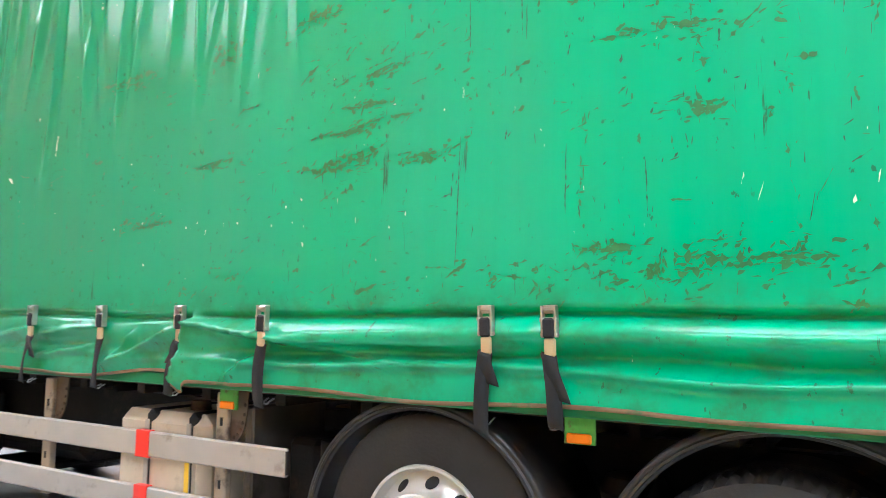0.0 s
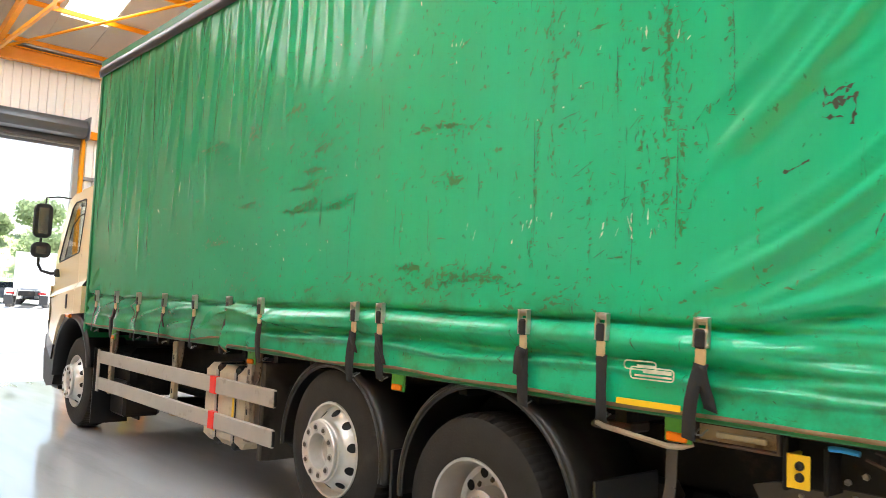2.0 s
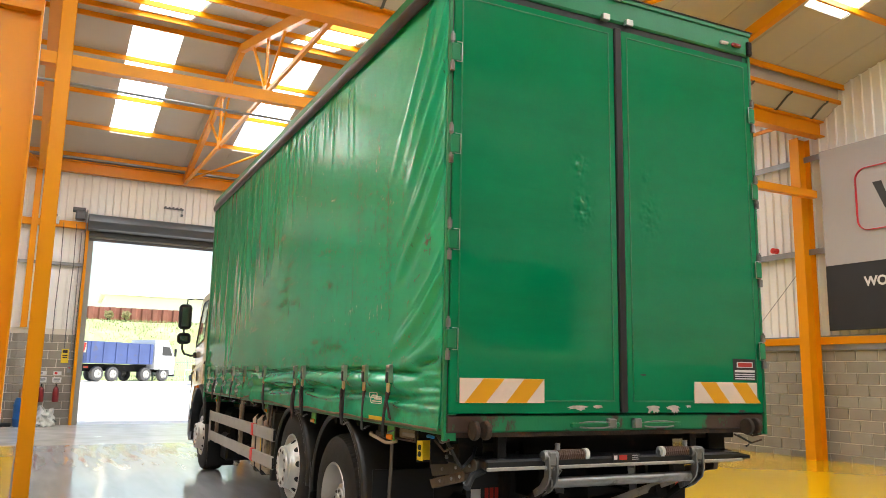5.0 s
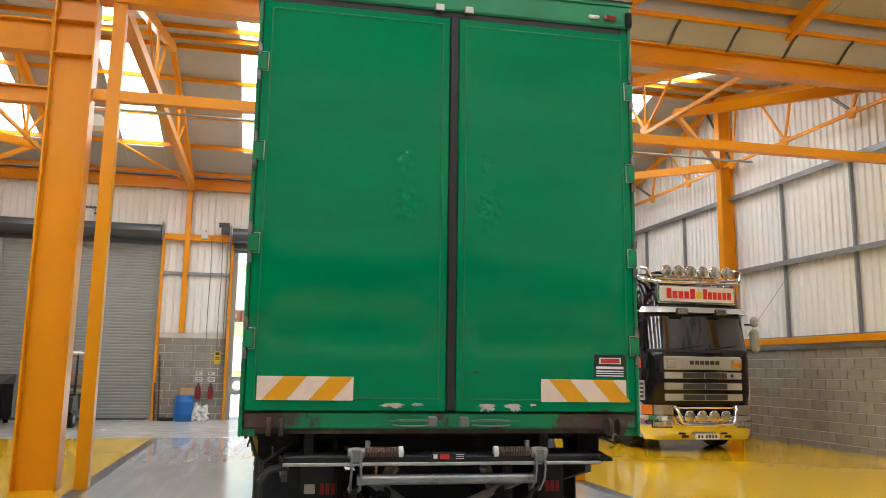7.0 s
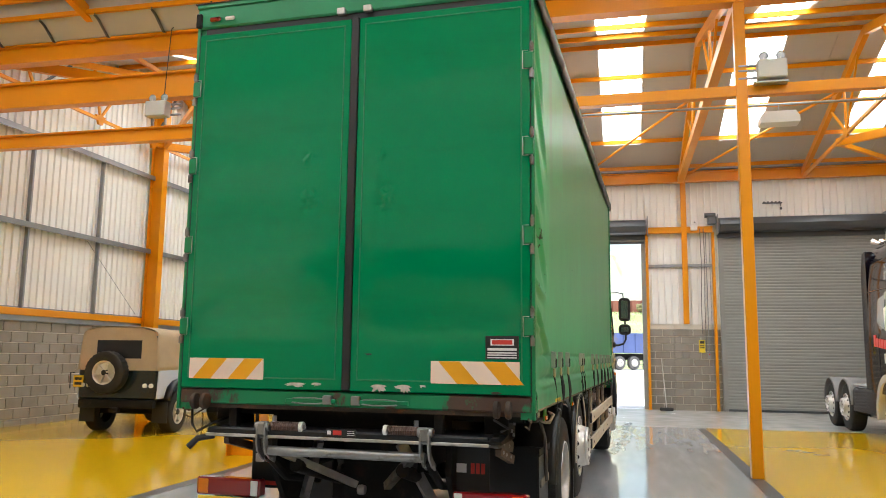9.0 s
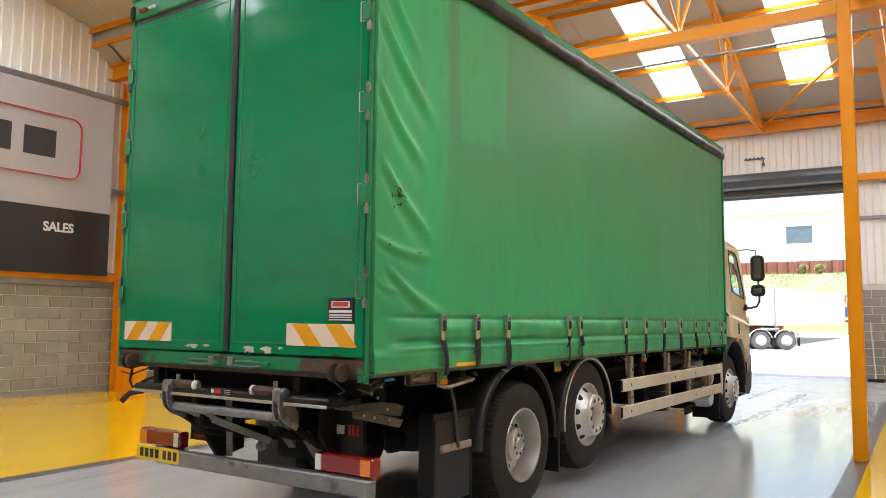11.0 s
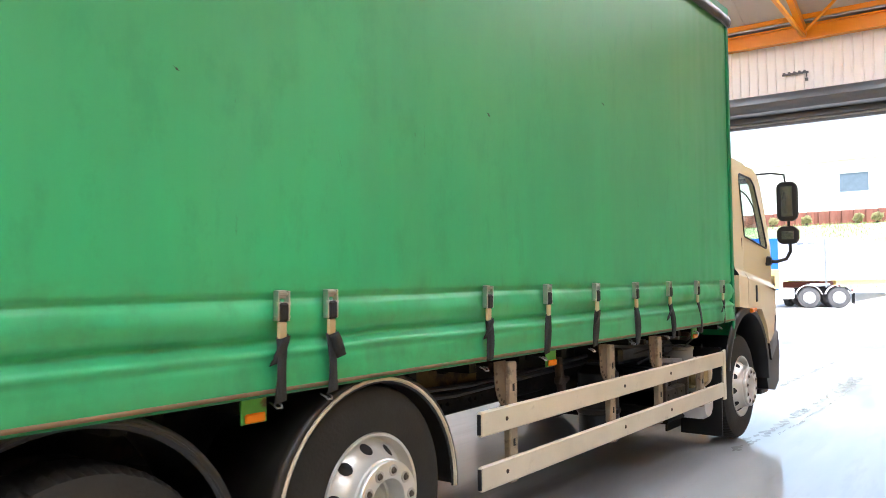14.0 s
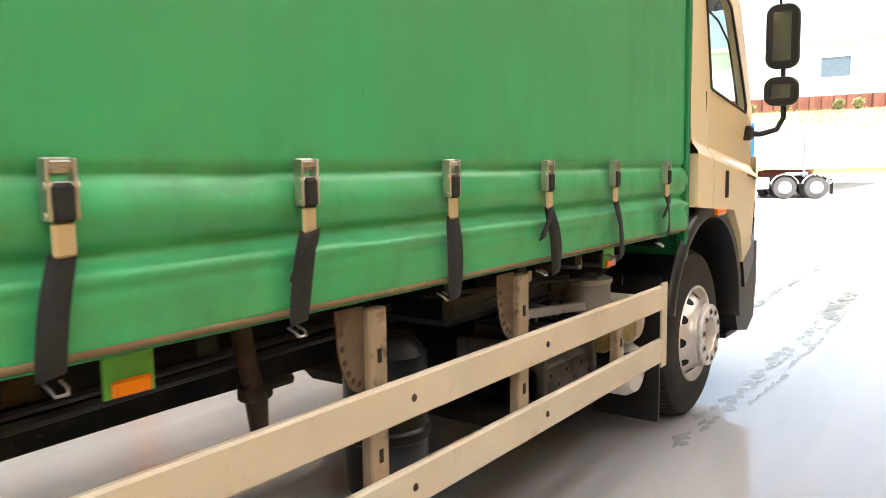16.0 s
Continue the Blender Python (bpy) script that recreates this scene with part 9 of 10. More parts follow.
for nm, m_, x, y, z, a, b, c, lb in (("tool_tray", SIGNRED, 0.2, 0.1, 0.681, 0.35, 0.2, 0.12, "red tool tray on the timber bench"), ("paper_stack", WHITEINK, -0.3, 0.1, 0.681, 0.2, 0.25, 0.06, "stack of white sheets on the bench"), ("grey_carton", GREYRAILM, -0.1, -0.25, 0.681, 0.2, 0.15, 0.22, "grey carton on the timber bench")):
    solid(nm, Shape().box(-a, a, -b, b, 0, c, 0.012), m_, lb, nm.split("_")[1], at=B @ pose(-15.0 + x, -8.25 + y, z, 0, 0, 14))
tbx = thing("storage_chest", "big dark metal storage chest by the rear wall", "chest", at=B @ pose(-18.4, -8.6, 0))
part("chest_body", Shape().box(-0.5, 0.5, -0.9, 0.9, 0.12, 1.05, 0.02), CHASSIS, tbx)
part("chest_lid", Shape().prism([(-0.52, 1.05), (0.52, 1.05), (0.5, 1.12), (-0.5, 1.3)], 1, -0.92, 0.92), SHUTDARK, tbx, "sloping grey lid")
for x in (-0.4, 0.4):
    for y in (-0.8, 0.8):
        part("foot", Shape().box(x - 0.05, x + 0.05, y - 0.05, y + 0.05, 0, 0.12), CHASSIS, tbx, smooth=0)
stl = thing("steel_stand", "dark tubular steel stand beside the bench", "stand", at=B @ pose(-15.4, -9.0, 0))
part("frame", Shape().tube([(0, -0.5, 0.01), (0, -0.5, 1.15)], 0.025, 8).tube([(0.7, -0.5, 0.01), (0.7, -0.5, 1.15)], 0.025, 8).tube([(0, 0.2, 0.01), (0, 0.2, 0.9), (0.7, 0.2, 0.9), (0.7, 0.2, 0.01)], 0.025, 8).tube([(0, -0.5, 0.9), (0, 0.2, 0.9)], 0.02, 8).tube([(0.7, -0.5, 0.9), (0.7, 0.2, 0.9)], 0.02, 8), CHASSIS, stl)
# machine and hoses by the side wall
mc = thing("wall_machine", "white and grey workshop machine with hoses by the side wall", "machine", at=B @ pose(-16.9, VL + 0.75, 0) @ Matrix.Diagonal((1, 1, 1.12, 1)))
part("plinth", Shape().box(-0.4, 0.4, -0.3, 0.3, 0.0, 0.75, 0.02), WOOD, mc, "stacked timber plinth")
part("bed", Shape().box(-0.45, 0.45, -0.32, 0.32, 0.75, 0.95, 0.03), SIGNRED, mc, "red machine bed")
part("column_unit", Shape().rod((0.1, 0, 0.95), (0.1, 0, 1.9), 0.16, 20).rod((0.1, 0, 1.25), (0.1, 0, 1.35), 0.2, 20).box(-0.12, 0.3, -0.2, 0.2, 1.5, 1.75, 0.04), WHITEPL, mc, "white machine column")
part("hose", Shape().tube([(0.1, 0, 1.9), (0.05, -0.1, 2.2), (-0.2, -0.2, 2.25), (-0.3, -0.25, 1.9), (-0.32, -0.25, 1.2), (-0.3, -0.2, 0.95)], 0.025, 8), SEAL, mc, "black hose")
solid("extraction_duct", Shape().tube([(0, 0, 1.6), (0, 0, 2.2), (0.05, 0, 2.4), (0.1, 0, 2.7), (0.1, 0, 6.4)], 0.055, 12), GREYRAIL, "grey extraction duct up the side wall", "duct", at=B @ pose(-17.5, VL + 0.35, 0))
solid("duct_box", Shape().box(-0.3, 0.3, -0.15, 0.15, 0.0, 1.62, 0.02), SILVER, "pale grey cabinet below the duct", "cabinet", at=B @ pose(-17.5, VL + 0.35, 0))

# items on the pier between the doors
BLUEPL = mat("blue_plastic", (0.015, 0.13, 0.42), rough=0.35, var=0.1, vscale=3)
solid("plastic_drum", Shape().lathe([(0.0, 0.0), (0.25, 0.0), (0.27, 0.03), (0.285, 0.2), (0.295, 0.22), (0.295, 0.25), (0.285, 0.27), (0.29, 0.42), (0.285, 0.6), (0.295, 0.62), (0.295, 0.65), (0.28, 0.68), (0.25, 0.83), (0.24, 0.86), (0.0, 0.86)], (0, 0, 0), 2, 36), BLUEPL, "blue plastic drum against the blockwork pier", "drum", at=B @ pose(UB + 0.5, -3.27, 0) @ Matrix.Diagonal((0.93, 0.93, 0.86, 1)))
solid("cardboard_box", Shape().box(-0.14, 0.14, -0.2, 0.2, 0, 0.22, 0.006), mat("cardboard", (0.42, 0.27, 0.14), rough=0.8, var=0.1), "small cardboard box on top of the blue drum", "box", at=B @ pose(UB + 0.5, -3.22, 0.741, 0, 0, 10))
SACK = mat("white_sack", (0.62, 0.62, 0.58), rough=0.6, var=0.2, vscale=6, bump=0.5, bscale=12, second=(0.10, 0.11, 0.10), amount=0.28, sscale=5, sharp=0.05)


def sack(a, b):
    """A half-empty sack slumped to one side, two ears at its mouth."""
    t = 2 * math.pi * a
    fold = abs(math.sin(3.5 * t + 4 * b)) * 0.05 + 0.10 * nz(math.cos(t) * 3, math.sin(t) * 3, b * 5)
    w = 0.31 * (1 - 0.42 * b) * min(1.0, 0.75 + 3 * b)
    d = 0.20 * (1 - 0.85 * b ** 2)
    h = 0.42 * b + b * b * (0.13 * max(0.0, -math.sin(t)) + 0.06 * max(0.0, math.sin(t)))
    return ((d - fold) * math.cos(t), (w - fold) * math.sin(t) + 0.05 * b, h + 0.03 * nz(4 * a, 5 * b, 2) * b + 0.001)


solid("plastic_sack", Shape().sheet(sack, 56, 20), SACK, "crumpled white plastic sack on the floor", "sack", at=B @ pose(UB + 0.55, -2.82, 0), smooth=60)
EXT = mat("extinguisher_red", (0.27, 0.012, 0.014), rough=0.3, var=0.1, coat=0.4)
for v in (-2.93, -2.57):
    e = thing("fire_extinguisher", "red fire extinguisher hung on the blockwork pier", "fire extinguisher", "fire extinguishers", at=B @ pose(UB + 0.12, v, 0.62) @ Matrix.Diagonal((1, 1, 0.85, 1)))
    part("cylinder", Shape().lathe([(0.0, 0.0), (0.07, 0.0), (0.08, 0.02), (0.08, 0.38), (0.05, 0.45), (0.02, 0.47), (0.02, 0.5), (0.0, 0.5)], (0, 0, 0), 2, 24), EXT, e)
    part("valve", Shape().box(-0.03, 0.05, -0.02, 0.02, 0.5, 0.56, 0.008).tube([(0.03, 0, 0.5), (0.08, 0.05, 0.42), (0.08, 0.06, 0.2)], 0.01, 6), SEAL, e)
    sgn = solid("wall_sign", Shape().box(0.0, 0.006, -0.11, 0.11, -0.07, 0.07, 0.001), WHITEINK, "small white notice above the extinguisher", "sign", "pier signs", at=B @ pose(UB + 0.03, v, 1.20), smooth=0)
    up = solid("wall_sign", Shape().box(0.0, 0.006, -0.10, 0.10, -0.05, 0.05, 0.001), WHITEINK, "small white and red notice above the extinguisher", "sign", "pier signs", at=B @ pose(UB + 0.03, v, 1.38), smooth=0)
    part("print_bar", Shape().box(0.006, 0.008, -0.07, 0.0, -0.03, 0.03), SIGNRED if v > -2.7 else GREYRAILM, up, smooth=0)
    part("print_bar", Shape().box(0.006, 0.008, -0.08, 0.08, 0.0, 0.04), GREYRAILM, sgn, smooth=0)
    part("print_bar", Shape().box(0.006, 0.008, -0.08, 0.06, -0.04, -0.015), GREYRAILM, sgn, smooth=0)
for v, z in ((-2.43, 1.85), (4.1, 1.92), (-9.2, 2.1)):
    yn = solid("yellow_notice", Shape().box(0.0, 0.006, -0.09, 0.09, -0.19, 0.19, 0.001), SIGNYEL, "tall yellow notice on the wall", "sign", "yellow notices", at=B @ pose(UB + 0.03, v, z), smooth=0)
    for za, zb in ((0.08, 0.16), (0.0, 0.03), (-0.06, -0.03)):
        part("print_bar", Shape().box(0.006, 0.008, -0.06, 0.06, za, zb), BLACKCARD, yn, smooth=0)
for v, z in ((-2.3, 1.5), (4.3, 1.65)):
    sw_ = solid("door_switch", Shape().box(0.0, 0.07, -0.05, 0.05, -0.1, 0.1, 0.01), GREYRAILM, "grey door control box on the wall", "switch", "door switches", at=B @ pose(UB + 0.03, v, z))
    part("conduit", Shape().rod((0.03, 0, 0.1), (0.03, 0, 3.8), 0.012, 8).rod((0.03, 0.1, -0.4), (0.03, 0.1, 3.8), 0.008, 6), GREYRAILM, sw_)
    part("button", Shape().rod((0.07, 0, 0.03), (0.08, 0, 0.03), 0.02, 10), SIGNRED, sw_)
for v, z in ((-2.78, 2.2), (-2.46, 2.06), (-2.22, 1.62), (4.22, 1.75), (4.12, 2.3)):
    solid("hanging_cable", Shape().tube([(UB + 0.24, v, 5.5), (UB + 0.2, v + 0.02, 4.4), (UB + 0.14, v - 0.01, 3.2), (UB + 0.09, v, z)], 0.011, 6), SHUTDARK, "dark cable hanging down the pier", "cable", "door cables", at=B)
for v in (3.95, -3.0):
    jb = solid("junction_box", Shape().box(0.0, 0.1, -0.1, 0.1, -0.11, 0.11, 0.012), WHITEPL, "small white junction box on the door rail", "junction box", "junction boxes", at=B @ pose(UB + 0.22, v, 5.55))
    part("gland", Shape().rod((0.05, 0.03, 0.11), (0.05, 0.03, 0.16), 0.015, 8), SEAL, jb)
br = thing("broom", "long-handled broom leaning on the blockwork pier", "broom", "brooms", at=B @ pose(UB + 0.3, -3.85, 0))
part("handle", Shape().rod((0.1, 0.1, 0.1), (-0.26, -0.12, 1.55), 0.016, 8), WOOD, br)
part("head", Shape().box(0.04, 0.16, -0.1, 0.3, 0.0, 0.1, 0.02), SEAL, br)
br2 = thing("broom", "long-handled broom leaning on the blockwork pier", "broom", "brooms", at=B @ pose(UB + 0.3, 2.95, 0))
part("handle", Shape().rod((0.1, 0.05, 0.08), (-0.26, -0.05, 1.55), 0.016, 8), WHITEPL, br2)
part("head", Shape().box(0.04, 0.16, -0.15, 0.25, 0.0, 0.09, 0.02), SEAL, br2)
for v in (-4.1, -3.98):
    solid("scaffold_pole", Shape().rod((UB + 0.35, v, 0.0), (UB + 0.06, v - 0.1, 1.9), 0.02, 8), RUST, "thin rusty pole leaning on the pier", "pole", "poles", at=B)
solid("tyre_pump_reel", Shape().lathe([(0.02, 0.0), (0.06, 0.0), (0.06, 0.03), (0.03, 0.035), (0.03, 0.11), (0.06, 0.115), (0.06, 0.14), (0.02, 0.14)], (-7.2, VR - 0.38, 4.27), 1, 20), SIGNRED, "small red reel fixed to the side wall rail", "reel", at=B)

# ---- banners on both side walls ----
BANGREY = mat("grey_banner_vinyl", (0.42, 0.40, 0.40), rough=0.4, var=0.04, vscale=0.5)
BANBLACK = mat("black_banner_vinyl", (0.018, 0.017, 0.018), rough=0.4, var=0.1)
BANRED = mat("red_banner_ink", (0.65, 0.03, 0.05), rough=0.4, var=0.04)
BANDARK = mat("dark_banner_ink", (0.035, 0.035, 0.037), rough=0.4, var=0.05)
BANWHITE = mat("white_banner_ink", (0.72, 0.70, 0.68), rough=0.4, var=0.03)


def banner(at):
    """Grey and black vinyl banner; local x along the wall, z up, face towards +y."""
    b = thing("wall_banner", "large grey and black vinyl banner on the side wall", "banner", "wall banners", at=at)
    part("upper_sheet", Shape().box(0.0, 10.2, 0.0, 0.02, 3.82, 6.2, 0.004), BANGREY, b, "grey upper half of the banner", smooth=0)
    part("lower_sheet", Shape().box(0.0, 10.2, 0.0, 0.02, 2.53, 3.82, 0.004), BANBLACK, b, "black lower half of the banner", smooth=0)
    pts = [(1.78, 0.028, 4.42)]
    for xc, zc, a0 in ((0.98, 4.64, 265), (0.98, 5.42, 175), (9.24, 5.42, 85), (9.24, 4.64, -5)):
        pts += [(xc + 0.22 * math.cos(radians(a0 - 17 * k)), 0.028, zc + 0.22 * math.sin(radians(a0 - 17 * k))) for k in range(6)]
    pts += [(7.9, 0.028, 4.42)]
    s = Shape()
    for p, q in zip(pts, pts[1:]):
        s.beam(p, q, 0.012, 0.075, up=(0, 1, 0))
    part("red_outline", s, BANRED, b, "red rounded outline", smooth=0)
    # a row of plain dark marks where a name stands
    s0 = 0.75
    marks = [(1.09, 0.97), (2.1, 0.95), (3.15, 0.9), (4.2, 0.95), (5.25, 0.85), (6.2, 0.95), (7.3, 0.95), (8.3, 0.8)]
    for i, (x, w) in enumerate(marks):
        if i == 0:
            q = [(x, 5.33), (x + 0.18, 5.33), (x + 0.28, 5.02), (x + 0.41, 5.33), (x + 0.57, 5.33), (x + 0.68, 5.02), (x + 0.80, 5.33), (x + 0.97, 5.33), (x + 0.76, 4.79), (x + 0.61, 4.79), (x + 0.49, 5.1), (x + 0.37, 4.79), (x + 0.22, 4.79)]
        elif i == 1:
            q = [(x, 4.42), (x + 0.30, 5.33), (x + 0.62, 5.33), (x + 0.92, 4.42), (x + 0.66, 4.42), (x + 0.61, 4.62), (x + 0.31, 4.62), (x + 0.26, 4.42)]
        else:
            q = [(x, 4.79), (x + w * 0.8, 4.79), (x + w * 0.8, 5.33), (x, 5.33)]
        part("dark_mark", Shape().prism(q, 1, 0.02, 0.026), BANDARK, b, "dark plain block mark", smooth=0)
    for k in range(4):
        part("lane_mark", Shape().box(2.53, 2.58 + 0.01 * (3 - k), 0.026, 0.03, 4.47 + 0.2 * k, 4.58 + 0.2 * k), BANGREY, b, "pale dash", smooth=0)
    for k in range(6):
        part("name_bar", Shape().box(1.25 + 0.2 * k, 1.4 + 0.2 * k, 0.02, 0.026, 2.88, 3.06), BANWHITE, b, "plain white bar", smooth=0)
    part("name_bar", Shape().box(2.6, 5.0, 0.02, 0.026, 2.88, 3.06), BANWHITE, b, "plain white bar", smooth=0)
    return b


bn = banner(B @ Matrix(((1, 0, 0, -6.1), (0, -1, 0, VR - 0.19), (0, 0, 1, 0), (0, 0, 0, 1))))
bs = banner(B @ Matrix(((-1, 0, 0, -6.14), (0, 1, 0, VL + 0.19), (0, 0, 1, 0), (0, 0, 0, 1))) @ pose(-10.2, 0, -0.16))
bf = banner(B @ Matrix(((0, -1, 0, UF - 0.19), (-1, 0, 0, 5.3), (0, 0, 1, 0), (0, 0, 0, 1))))
# the legible line on each banner
for bb_ in (bn, bs, bf):
    rows_ = Matrix(((1, 0, 0, 0), (0, 0, 1, 0), (0, 1, 0, 0), (0, 0, 0, 1)))
    lettering("slogan", "WORLDWIDE USED", 0.25, BANWHITE, bb_, Matrix.Translation((0.8, 0.026, 3.43)) @ rows_, 'LEFT', 0.98, 0.008)
    lettering("slogan", "SALES", 0.25, BANWHITE, bb_, Matrix.Translation((9.4, 0.026, 3.43)) @ rows_, 'RIGHT', 0.98, 0.008)

# ---- the yard outside ----
# haze over the bank is put into these paler greens
GRASS = mat("rough_grass_bank", (0.27, 0.33, 0.14), rough=0.9, var=0.3, vscale=0.4, bump=1.0, bscale=3, second=(0.46, 0.44, 0.26), amount=0.45, sscale=0.5, sharp=0.3)


def ground_z(x):
    z = -0.012 + 0.585 * min(1.0, max(0.0, (-44.0 - x) / 16.0))
    if x < -66:
        z += 5.75 * smooth(-66.5, -79.5, x)
    return z


xs = [40, 12, -15, -20.1, -24, -30, -38, -44, -52, -60, -63, -66, -67.5, -69, -71, -73, -75, -77, -79, -81, -86, -110, -300, -2500]
ys = [-2500, -400, -120, -60, -40, -25, -15, -8, -3, 0, 3, 8, 15, 25, 40, 60, 120, 400, 2500]
s = Shape()
vs = []
for x in xs:
    for y in ys:
        z = ground_z(x)
        if -81 < x < -67:
            z += 0.35 * nz(x * 0.2, y * 0.12, 3)
        if x > -20.0:
            z = -0.27
        vs.append((x, y, z))
n = len(ys)
s.add(vs, [(i * n + j, (i + 1) * n + j, (i + 1) * n + j + 1, i * n + j + 1) for i in range(len(xs) - 1) for j in range(n - 1)])
ground = solid("ground", s, YARD, "pale sunlit concrete yard rising to a grassy bank", "ground", kind="structure", smooth=60)
ground.data.materials.append(GRASS)
for p in ground.data.polygons:
    if p.center.x < -66.1:
        p.material_index = 1
solid("door_threshold", Shape().box(UB - 0.6, UB - 0.05, VL, VR, -0.25, -0.003), YARD, "concrete threshold outside the doors", "threshold", at=B, kind="structure", smooth=0)


def blades(name, x0, x1, y0, y1, count, h, material, label):
    s = Shape()
    for i in range(count):
        x, y = random.uniform(x0, x1), random.uniform(y0, y1)
        z = ground_z(x) - 0.05
        hh, a = h * random.uniform(0.4, 1.3), random.uniform(0, math.pi)
        w = 0.035 * random.uniform(0.5, 1.5)
        dx, dy = random.uniform(-0.3, 0.3) * hh, random.uniform(-0.3, 0.3) * hh
        s.add([(x - w * math.cos(a), y - w * math.sin(a), z), (x + w * math.cos(a), y + w * math.sin(a), z), (x + dx, y + dy, z + hh)], [(0, 1, 2)])
    return solid(name, s, material, label, "grass", kind="stuff", smooth=0)


blades("bank_grass", -80, -66.5, -26, 34, 16000, 0.24, GRASS, "long rough grass on the bank behind the yard")
def leafy(name, base, lit):
    """Leaves that let the light through from behind."""
    m = mat(name, base, rough=0.6, var=0.3, vscale=1.5)
    n, l = m.node_tree.nodes, m.node_tree.links
    t = n.new("ShaderNodeBsdfTranslucent")
    t.inputs[0].default_value = (*lit, 1)
    x = n.new("ShaderNodeMixShader")
    x.inputs[0].default_value = 0.5
    l.new(n["Principled BSDF"].outputs[0], x.inputs[1])
    l.new(t.outputs[0], x.inputs[2])
    l.new(x.outputs[0], n["Material Output"].inputs[0])
    return m


LEAF = leafy("sunlit_leaves", (0.20, 0.26, 0.13), (0.36, 0.44, 0.24))
WEED = leafy("dry_weeds", (0.42, 0.38, 0.20), (0.5, 0.47, 0.25))
BARK = mat("brown_bark", (0.10, 0.07, 0.05), rough=0.9, var=0.3, bump=0.8, bscale=20)


def tree(x, y, h, r, name="tree", label="leafy tree on the bank above the yard"):
    t = thing(name, label, "tree", "yard trees", at=pose(x, y, ground_z(x) - 0.1))
    s = Shape().rod((0, 0, 0), (0.1, 0, h * 0.5), 0.16, 8, r2=0.09)
    tips = []
    for k in range(9):
        a = 2.4 * k
        z0 = h * (0.2 + 0.05 * k)
        p = (0.75 * r * math.cos(a) * random.uniform(0.5, 1), 0.75 * r * math.sin(a) * random.uniform(0.5, 1), z0 + h * 0.28)
        s.rod((0.05, 0, z0), p, 0.05, 6, r2=0.015)
        tips.append(p)
    part("trunk", s, BARK, t)
    c = Shape()
    for p in tips + [(0, 0, h * 0.8), (0.3 * r, 0.2 * r, h * 0.7), (-0.4 * r, -0.1 * r, h * 0.62)]:
        for i in range(150 if name == "tree" else 26):
            d = Vector((random.gauss(0, 1), random.gauss(0, 1), random.gauss(0, 0.8)))
            d = d.normalized() * r * 0.48 * random.random() ** 0.4
            q = Vector(p) + d
            a = Vector((random.uniform(-1, 1), random.uniform(-1, 1), random.uniform(-1, 1))).normalized() * random.uniform(0.12, 0.28)
            b = a.orthogonal().normalized() * random.uniform(0.10, 0.2)
            c.add([q - a, q + b, q + a, q - b], [(0, 1, 2, 3)])
    part("crown", c, LEAF if name == "tree" else WEED, t, smooth=0)
    return t


for x, y, h, r in ((-71, 13.5, 4.2, 2.2), (-72, 17.5, 5.0, 2.6), (-69.5, 22.0, 4.4, 2.4), (-72, 27, 5.5, 2.8), (-76, 10.5, 2.4, 1.4), (-70, 32, 5, 2.6), (-78, 14.5, 3.4, 2.0), (-79, 21.5, 4.5, 2.4)):
    tree(x, y, h, r)
for i in range(9):
    tree(-79.3 + random.uniform(-0.3, 0.3), -22 + i * 3.1 + random.uniform(-1, 1), 0.9, 0.35, "bush", "small dry weedy bush at the foot of the rusty sheet wall")

# rusty sheet-pile wall along the top of the bank
PILE = mat("rusty_sheet_pile", (0.30, 0.115, 0.08), rough=0.85, var=0.25, vscale=0.8, bump=0.4)
s = Shape()
cols = []
y = -70.0
while y < 8:
    cols += [(y, 0.0), (y + 0.35, 0.0), (y + 0.5, 0.28), (y + 0.85, 0.28)]
    y += 1.0
zb = ground_z(-80.3)
vs = []
for yy, d in cols:
    vs += [(-80.4 + d, yy, zb - 0.3), (-80.4 + d, yy, zb + 1.3)]
s.add(vs, [(2 * i, 2 * i + 1, 2 * i + 3, 2 * i + 2) for i in range(len(cols) - 1)])
pw = solid("sheet_pile_wall", s, PILE, "rust brown corrugated sheet-pile wall above the grass bank", "wall", smooth=0)
thick(pw, 0.03)
# pale works building behind
PALEWALL = mat("pale_works_cladding", (0.95, 0.90, 0.82), rough=0.5, var=0.06, vscale=0.2)
wb = thing("works_building", "pale works building with one dark blue window behind the wall", "building")
part("wall", Shape().box(-135, -108, -42, -4, 5.5, 16.0, 0.1), PALEWALL, wb)
part("roof", Shape().box(-135.5, -107.5, -42.5, -3.5, 16.0, 16.5, 0.1), PALEWALL, wb)
for y in (-14.0,):
    w = part("window", Shape().box(-108.0, -107.9, y - 1.6, y + 1.6, 12.0, 14.3, 0.02), mat("blue_window_glass", (0.16, 0.20, 0.27), rough=0.1, var=0.1), wb, "dark blue window")
    part("window_frame", Shape().box(-107.95, -107.85, y - 1.7, y - 1.6, 11.4, 14.4).box(-107.95, -107.85, y + 1.6, y + 1.7, 11.4, 14.4).box(-107.95, -107.85, y - 1.6, y + 1.6, 11.9, 12.0).box(-107.95, -107.85, y - 1.6, y + 1.6, 14.3, 14.4), WHITEPL, w, smooth=0)
wb2 = thing("works_building", "long low grey works building with a chimney on the skyline", "building")
part("wall", Shape().box(-125, -110, 1, 16, 5.5, 11.5, 0.1), PALEWALL, wb2)
part("roof", Shape().prism([(-125.5, 11.5), (-109.5, 11.5), (-117.5, 13.0)], 1, 0.5, 16.5), PALEWALL, wb2)
part("chimney", Shape().rod((-112, 2.2, 11), (-112, 2.2, 17.5), 0.45, 14), PALEWALL, wb2)

